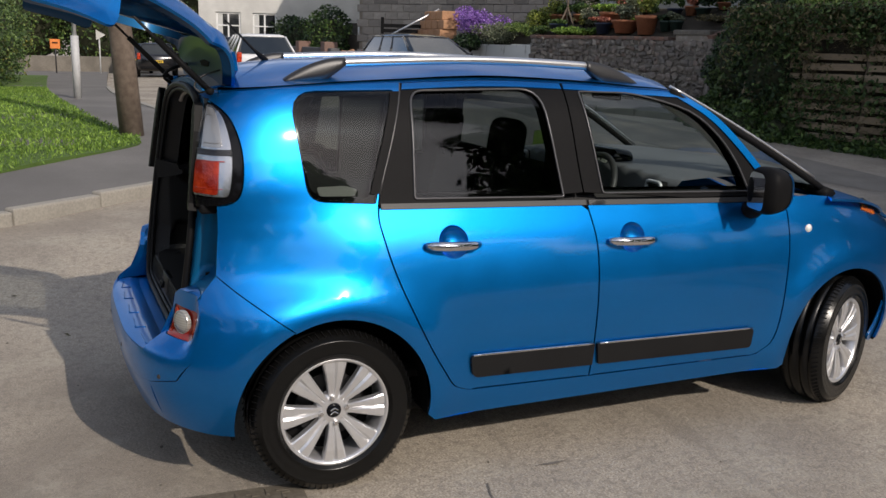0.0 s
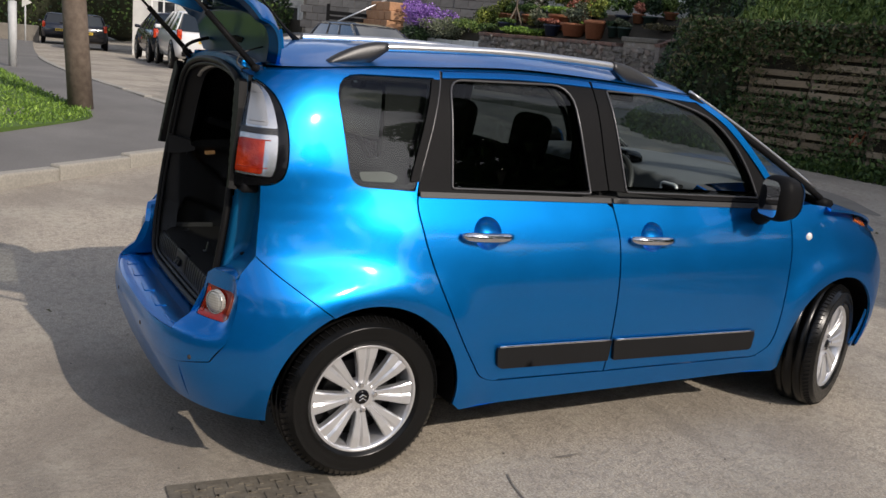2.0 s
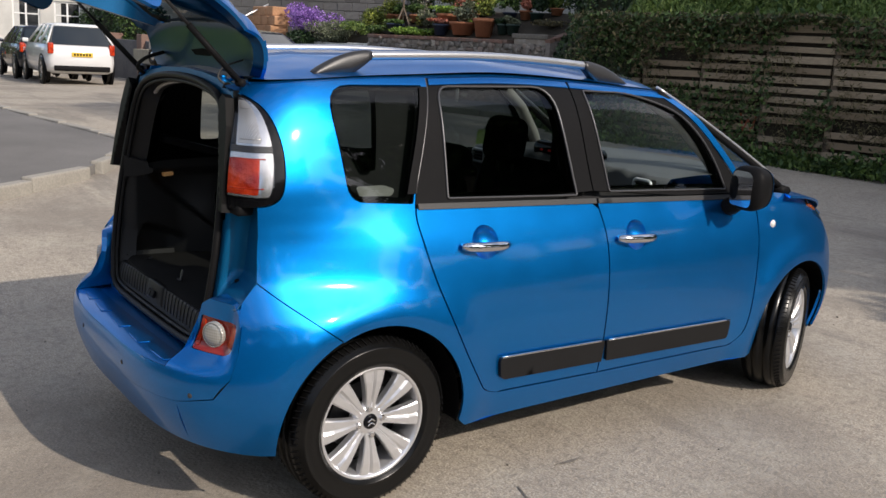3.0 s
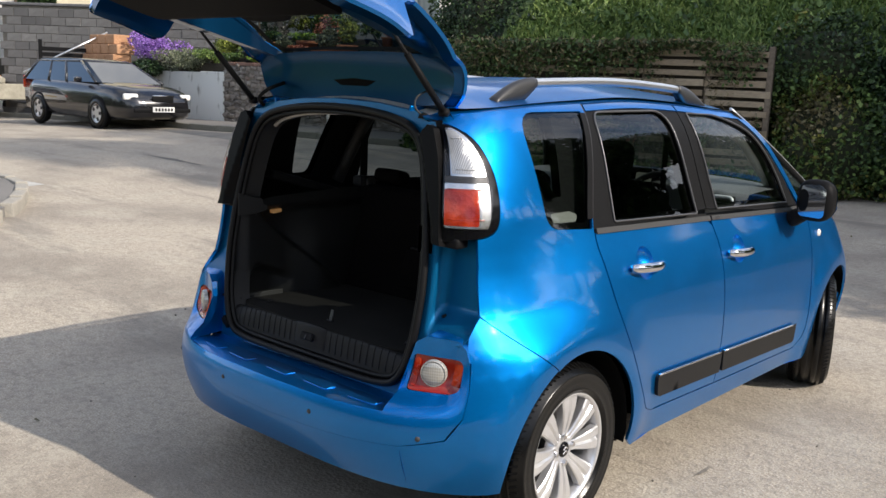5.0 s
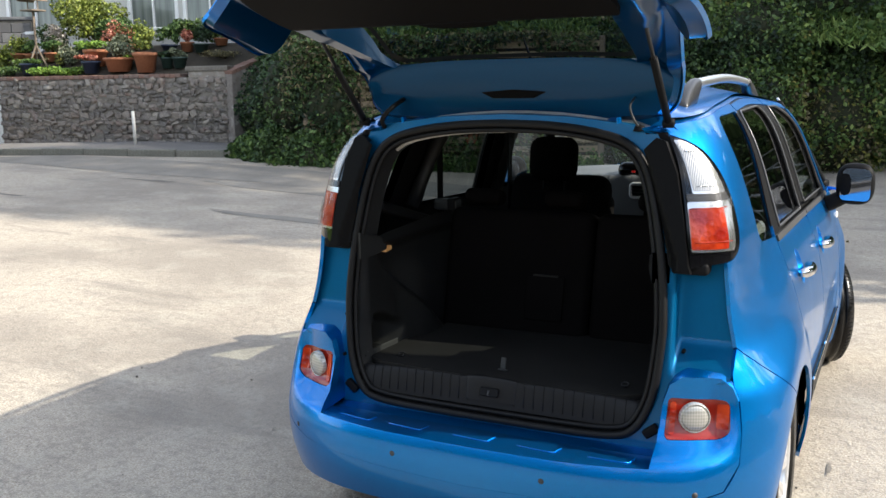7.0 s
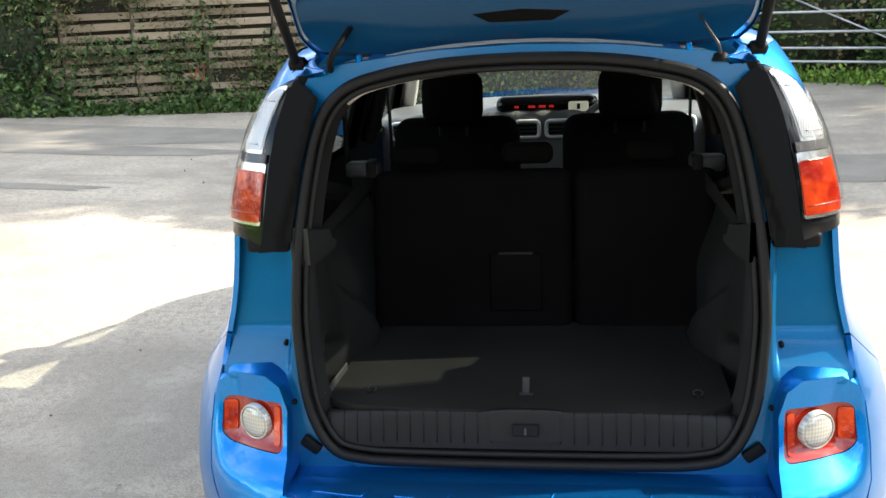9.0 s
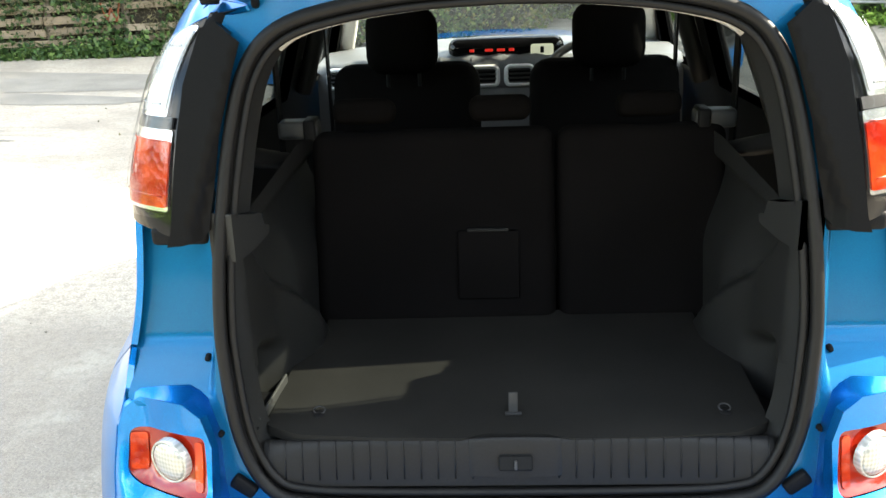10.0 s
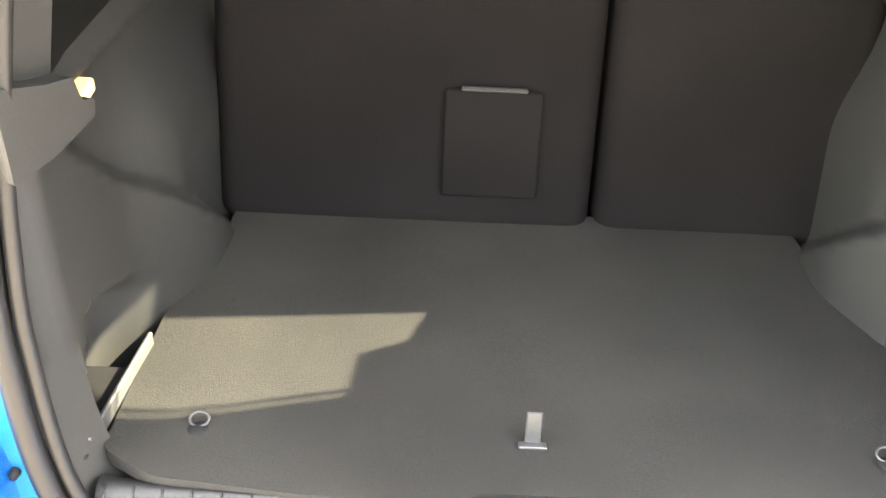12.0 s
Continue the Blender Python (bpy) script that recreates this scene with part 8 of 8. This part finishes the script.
    part("rear_bumper_strip", box((1.4, 0.06, 0.14), (0, 0.0, 0.42), 0.03, 2), BLACK if rear_seen else paint_m, ob, "", True)
    return ob


ESTATE = [(0.0, 0.68, 0.38, 0.93, 0.0), (0.1, 0.80, 0.26, 0.99, 0.0), (0.6, 0.855, 0.2, 0.98, 0.0), (2.2, 0.865, 0.18, 0.96, 0.01), (3.3, 0.86, 0.18, 0.92, 0.04), (3.9, 0.84, 0.2, 0.86, 0.05), (4.3, 0.78, 0.22, 0.76, 0.04), (4.5, 0.62, 0.3, 0.60, 0.02)]
parked_car("black estate car with roof bars parked by the kerb", (-19.35, 7.78, ground_z(-16.5, 7.7)), -88, BLACKPAINT, ESTATE, (0.06, 3.35, 0.35, 2.35, 0.95, 1.42, 0.80, 0.58), (0.85, 3.36), 0.31, False, 0)
SUV = [(0.0, 0.70, 0.42, 0.92, 0.0), (0.12, 0.83, 0.30, 1.02, 0.0), (0.6, 0.88, 0.26, 1.03, 0.0), (2.0, 0.88, 0.24, 1.02, 0.01), (3.0, 0.88, 0.24, 1.02, 0.03), (3.6, 0.84, 0.26, 0.98, 0.03), (4.0, 0.76, 0.3, 0.86, 0.02), (4.13, 0.6, 0.36, 0.7, 0.0)]
parked_car("white compact crossover car seen from behind", (-21.8, 5.1, ground_z(-22, 5.1)), 87, WHITEPAINT, SUV, (0.10, 3.0, 0.45, 2.1, 1.02, 1.53, 0.82, 0.60), (0.72, 3.25), 0.35, True, 0.78)
parked_car("dark blue car parked in front of a white one", (-26.2, 5.35, ground_z(-26.2, 5.35)), 88, NAVYPAINT, SUV, (0.10, 3.0, 0.45, 2.1, 1.02, 1.53, 0.82, 0.60), (0.72, 3.25), 0.35, True, 0.78)
parked_car("black hatchback parked far along the road", (-38.8, 4.2, ground_z(-38.8, 4.2)), 84, BLACKPAINT, SUV, (0.10, 3.0, 0.45, 2.1, 0.98, 1.46, 0.80, 0.60), (0.72, 3.0), 0.31, True, 0.7)
parked_car("dark car parked far along the road", (-45.5, 3.9, ground_z(-45.5, 3.9)), 84, NAVYPAINT, SUV, (0.10, 3.0, 0.45, 2.1, 0.98, 1.46, 0.80, 0.60), (0.72, 3.0), 0.31, True, 0.7)

trl = thing("garden_trailer", "small box trailer loaded with garden waste", "trailer", at=(-24.0, 8.1, ground_z(-24.0, 8.1)), rz=8)
PLY = speckled("faded plywood", (0.30, 0.28, 0.22), (0.42, 0.39, 0.31), 12, 0.85, 0.2, 0.004, 2)
for sy in (-0.55, 0.55):
    part("side_board", box((1.9, 0.03, 0.42), (0, sy, 0.72), 0.006, 1), PLY, trl, "")
for sx in (-0.95, 0.95):
    part("end_board", box((0.03, 1.1, 0.42), (sx, 0, 0.72), 0.006, 1), PLY, trl, "")
part("bed", box((1.9, 1.1, 0.04), (0, 0, 0.5), 0.005, 1), DARKMETAL, trl, "")
for sy in (-0.65, 0.65):
    part("trailer_wheel", lathe([(0.0, 0.05), (0.14, 0.06), (0.16, 0.07), (0.26, 0.06), (0.27, -0.06), (0.0, -0.06)], 28, "Y", (-0.1, sy, 0.27)), RUBBER, trl, "black trailer wheel", True)
part("spare_wheel", lathe([(0.0, -0.03), (0.13, -0.05), (0.15, -0.07), (0.25, -0.06), (0.26, 0.06), (0.0, 0.06)], 28, "Y", (0.55, -0.66, 0.78)), RUBBER, trl, "spare wheel on the side", True)
part("spare_rim", lathe([(0.0, -0.075), (0.10, -0.07), (0.12, -0.05)], 20, "Y", (0.55, -0.66, 0.78)), ALLOY, trl, "", True)
part("drawbar", tube([(0.95, 0, 0.48), (2.0, 0, 0.45)], 0.035, 8), DARKMETAL, trl, "", True)
for k in range(7):
    part("waste_lump", box((rnd.uniform(0.2, 0.5), rnd.uniform(0.2, 0.4), 0.2), (rnd.uniform(-0.7, 0.7), rnd.uniform(-0.3, 0.3), 0.95 + 0.08 * rnd.random()), 0.05, 2, (rnd.uniform(-20, 20), rnd.uniform(-20, 20), rnd.uniform(0, 90))), SAND if k % 2 else PLY, trl, "")

# telegraph pole, lamp post, road signs
pole = thing("telegraph_pole", "weathered wooden telegraph pole leaning slightly", "pole", at=(-8.75, 0.2, ground_z(-8.75, 0.2) + 0.1))
POLEWOOD = speckled("weathered pole", (0.13, 0.095, 0.07), (0.22, 0.17, 0.13), 14, 0.9, 0.5, 0.01, 2.5)
part("pole_shaft", tube([(0, 0.02, -0.1), (-0.03, -0.06, 1.2), (-0.1, -0.19, 3.2), (-0.2, -0.45, 7.5)], [0.155, 0.145, 0.135, 0.11], 18), POLEWOOD, pole, "", True)
lp = thing("lamp_post", "slim pale grey street lamp post", "lamp post", at=(-15.6, -0.13, ground_z(-15.6, -0.13) + 0.1))
PALEPOST = speckled("pale grey painted steel", (0.5, 0.5, 0.49), (0.62, 0.62, 0.6), 8, 0.55, 0.1, 0.003, 3)
part("base_column", tube([(0, 0, 0), (0, 0, 1.2)], 0.075, 14), PALEPOST, lp, "", True)
part("post_shaft", tube([(0, 0, 1.2), (0, -0.01, 6.0)], 0.042, 12), PALEPOST, lp, "", True)
part("lamp_arm", tube([(0, 0, 5.9), (0.3, 0.2, 6.2), (0.9, 0.6, 6.3)], 0.035, 8), PALEPOST, lp, "", True)
part("lantern", box((0.5, 0.22, 0.12), (1.1, 0.73, 6.3), 0.04, 2, (0, 0, 34)), PALEPOST, lp, "", True)
ORANGE = Mat("orange sign face", (0.75, 0.22, 0.04), 0.5).m
for x, y, zc in ((-42.0, 0.16, 1.4),):
    sgn = thing("road_sign", "small orange diversion sign on a post", "road sign", "orange signs", (x, y, ground_z(x, y)))
    part("sign_post", tube([(0, 0, 0), (0, 0, zc + 0.2)], 0.03, 8), DARKMETAL, sgn, "", True)
    part("sign_face", box((0.03, 0.42, 0.42), (0.03, 0, zc), 0.01, 1), ORANGE, sgn, "orange face")
    part("sign_bar", box((0.01, 0.24, 0.06), (0.055, 0, zc + 0.05), 0, 0), BLACK, sgn, "dark bar")
gw = thing("give_way_sign", "white triangular road sign on a grey post", "road sign", at=(-42, 2.06, ground_z(-42, 2.06)))
part("sign_post", tube([(0, 0, 0), (0, 0, 1.9)], 0.035, 8), PALEPOST, gw, "", True)
tri_bm = lathe([(0.0, 0.0), (0.27, 0.0), (0.27, 0.02), (0.0, 0.02)], 3, "X", (0.04, 0, 1.85))
part("sign_face", tri_bm, WHITE, gw, "white face")

# low walls, hedges and woods along the lane
bw = thing("lane_wall", "low pale stone wall along the lane", "wall", at=(-47, -2.2, ground_z(-47, -2)), rz=90, kind="structure")
part("wall_face", box((6.5, 0.35, 0.85), (2.0, 0, 0.4), 0.03, 2), MORTAR, bw, "")
gw2 = thing("front_garden_wall", "dark boundary wall and brick piers along the road", "wall", at=(-40, 8.6, ground_z(-40, 8.6)), rz=-2, kind="structure")
part("wall_face", box((16, 0.3, 1.5), (7, 0, 0.75), 0.02), GREYBLOCK, gw2, "")
for k in range(5):
    part("brick_pier", box((0.5, 0.45, 1.7), (3.6 * k, -0.05, 0.85), 0.02, 1), BRICK, gw2, "red brick pier")
hedge("tall bushes along the far verge", [(-16.5, -3.6, 1.0, 2.0, 1.5, 1.5), (-19, -3.2, 1.2, 2.2, 1.5, 1.7), (-22, -2.8, 1.3, 2.4, 1.6, 1.9), (-26, -2.6, 1.4, 2.6, 1.6, 2.2), (-14.2, -4.6, 1.0, 1.8, 1.5, 1.4), (-31, -2.6, 1.6, 3.0, 1.8, 2.5), (-18, -4.6, 2.4, 2.4, 1.6, 1.6)], 52000, [(IVY, 0.36), (HEDGE, 0.44), (BANKGRASS, 0.10), (YELLOW, 0.10)], 0.058)
hedge("dark shrubs in front gardens along the road", [(-33, 8.9, 1.4, 1.8, 0.9, 1.2), (-29.5, 9.2, 1.6, 1.5, 0.9, 1.3), (-36.5, 9.2, 1.6, 1.8, 1.0, 1.4)], 12000, [(DARKIVY, 0.5), (HEDGE, 0.5)], 0.08)
hedge("woods closing the end of the lane", [(-62 + 3 * math.sin(k * 2.1), -26 + 5.0 * k, 3.2, 4.5, 4.0, 4.5 + 1.2 * math.sin(k * 1.3)) for k in range(13)], 70000, [(HEDGE, 0.66), (BANKGRASS, 0.22), (DARKIVY, 0.12)], 0.15)
for lab, at, h, r, n, m in (("leafy tree at the end of the lane", (-50, -6), 9, 3.6, 7000, HEDGE), ("autumn-tinged tree along the lane", (-52, 10), 10, 3.8, 7000, YELLOW), ("green tree behind the houses", (-36, 14), 9, 3.4, 7000, HEDGE)):
    tree(lab, (*at, ground_z(*at)), h, r, n * 3, m, 0.2, 0.12, "trees along the lane")

# hedge and trees that close the near side of the yard
hedge("tall mixed hedge along the near side of the yard", [(13.5 + 1.2 * math.sin(k * 1.7), -13 + 2.6 * k, 1.5, 2.0, 1.8, 1.8 + 0.7 * math.sin(k * 2.3)) for k in range(12)], 26000, [(HEDGE, 0.6), (IVY, 0.4)], 0.11)
for at, h, r in (((17, -9), 6.5, 2.6), ((19, 0.5), 6.0, 2.4), ((18, 9), 6.5, 2.6)):
    tree("leafy tree behind the near hedge", (*at, 0), h, r, 9000, HEDGE, 0.18, 0.13, "trees beside the yard")
# Unseen hedge, added to darken what the blue car's tail reflects.
hedge("unseen hedge added at the near end to darken reflections", [(-9 + 3.0 * k, -10.5 + 0.6 * math.sin(k * 1.9), 1.5, 2.3, 1.5, 2.0 + 0.4 * math.sin(k * 1.3)) for k in range(8)], 26000, [(HEDGE, 0.6), (IVY, 0.4)], 0.12)

# ---- covers, patches and marks in the yard ----
TAR = speckled("dark tarmac patch", (0.20, 0.183, 0.155), (0.30, 0.273, 0.23), 80, 0.9, 0.4, 0.004, 2)
IRON = speckled("rusty cast iron", (0.15, 0.13, 0.10), (0.25, 0.22, 0.17), 50, 0.75, 0.3, 0.003, 6, 0.3)
mh = thing("manhole_cover", "cast iron cover with a raised maze pattern", "manhole cover", at=(1.035, -0.42, 0.0), rz=-4)
part("cover_frame", box((0.66, 0.58, 0.012), (0, 0, 0.003), 0.004, 1), IRON, mh, "")
maze = bmesh.new()
for i in range(11):
    for j in range(9):
        x, y = -0.28 + 0.056 * i, -0.24 + 0.056 * j
        k = rnd.integers(3)
        box((0.046, 0.012, 0.006), (x, y, 0.011), 0, 0, (0, 0, 0 if (i + j) % 2 else 90), maze)
        if k:
            box((0.012, 0.03, 0.006), (x + 0.017, y + 0.012, 0.011), 0, 0, None, maze)
ob = part("raised_pattern", maze, IRON, mh, "raised maze pattern")
ob["kind"] = "stuff"


def ground_patch(name, label, loop, mat, up=0.004, res=0.3):
    me = sheet(loop, on_ground(up), res=res, depth=0.0)
    me.name = name
    return tagged(link(name, me, mat), label, "road patch", kind="structure")


def blob(cx, cy, rx, ry, seed, n=90, rough=0.3):
    return [(cx + rx * (1 + rough * noise.noise(Vector((math.cos(a) * 1.5, math.sin(a) * 1.5, seed)))) * math.cos(a), cy + ry * (1 + rough * noise.noise(Vector((math.cos(a) * 1.5 + 9, math.sin(a) * 1.5, seed)))) * math.sin(a)) for a in np.linspace(0, 2 * math.pi, n, endpoint=False)]


ground_patch("tarmac_patch", "dark worn tarmac strip across the yard", blob(-8.5, 8.0, 6.0, 0.75, 1), TAR)
ground_patch("tarmac_patch", "dark tarmac strip near the fence", blob(-5.4, 7.0, 2.2, 0.28, 2), TAR)
ground_patch("tarmac_patch", "thin dark repair in the concrete", blob(-5.0, 5.2, 1.1, 0.12, 3, rough=0.8), TAR)
ground_patch("tarmac_patch", "dark oily patch in front of the car", blob(3.0, 6.0, 1.6, 0.6, 4, rough=0.5), TAR)
OIL = speckled("old oil stain", (0.14, 0.125, 0.105), (0.24, 0.215, 0.18), 60, 0.85, 0.4, 0.004, 5)
ground_patch("crack", "sunken dark joint in the yard surface", blob(-9.45, 4.85, 0.62, 0.07, 12, rough=0.9), OIL, 0.004, 0.1)
ground_patch("crack", "dark worn joint near the far kerb", blob(-8.4, 6.7, 0.55, 0.06, 13, rough=0.9), OIL, 0.004, 0.1)
ground_patch("oil_stain", "thin dark mark in the concrete beside the car", blob(0.92, 0.90, 0.008, 0.07, 9, rough=0.8), OIL, 0.004, 0.05)
ground_patch("crack", "thin crack in the concrete beside the car", [(0.985, 0.57), (1.06, 0.545), (1.30, 0.50), (1.30, 0.494), (1.06, 0.537), (0.985, 0.562)], OIL, 0.004, 0.2)
PALEMARK = speckled("worn white road paint", (0.42, 0.41, 0.38), (0.55, 0.54, 0.5), 30, 0.85, 0.2, 0.002, 4)
ground_patch("road_marking", "worn white road marking", [(-8.5, 1.9 + 0.0), (-7.9, 2.0), (-7.95, 2.2), (-8.55, 2.1)], PALEMARK, 0.004)
bits = bmesh.new()
for _ in range(60):
    x, y = rnd.uniform(-3, 2.6), rnd.uniform(-2.2, 4.5)
    s_ = rnd.uniform(0.003, 0.008)
    own = bmesh.new()
    bmesh.ops.create_icosphere(own, subdivisions=1, radius=s_)
    for v in own.verts:
        v.co = v.co * rnd.uniform(0.7, 1.2) + Vector((x, y, ground_z(x, y) + s_ * 0.4))
    merged(own, bits)
tagged(part("loose_grit", bits, MORTAR), "loose grit and small stones on the concrete", "grit", kind="stuff")
dead = [(rnd.uniform(-4, 3), rnd.uniform(-2.5, 8), 0) for _ in range(26)]
dead = [(x, y, ground_z(x, y) + 0.008) for x, y, _ in dead]
tagged(leaves("fallen_leaves", dead, 0.028, DRY), "a few fallen dry leaves", "fallen leaves", kind="stuff")
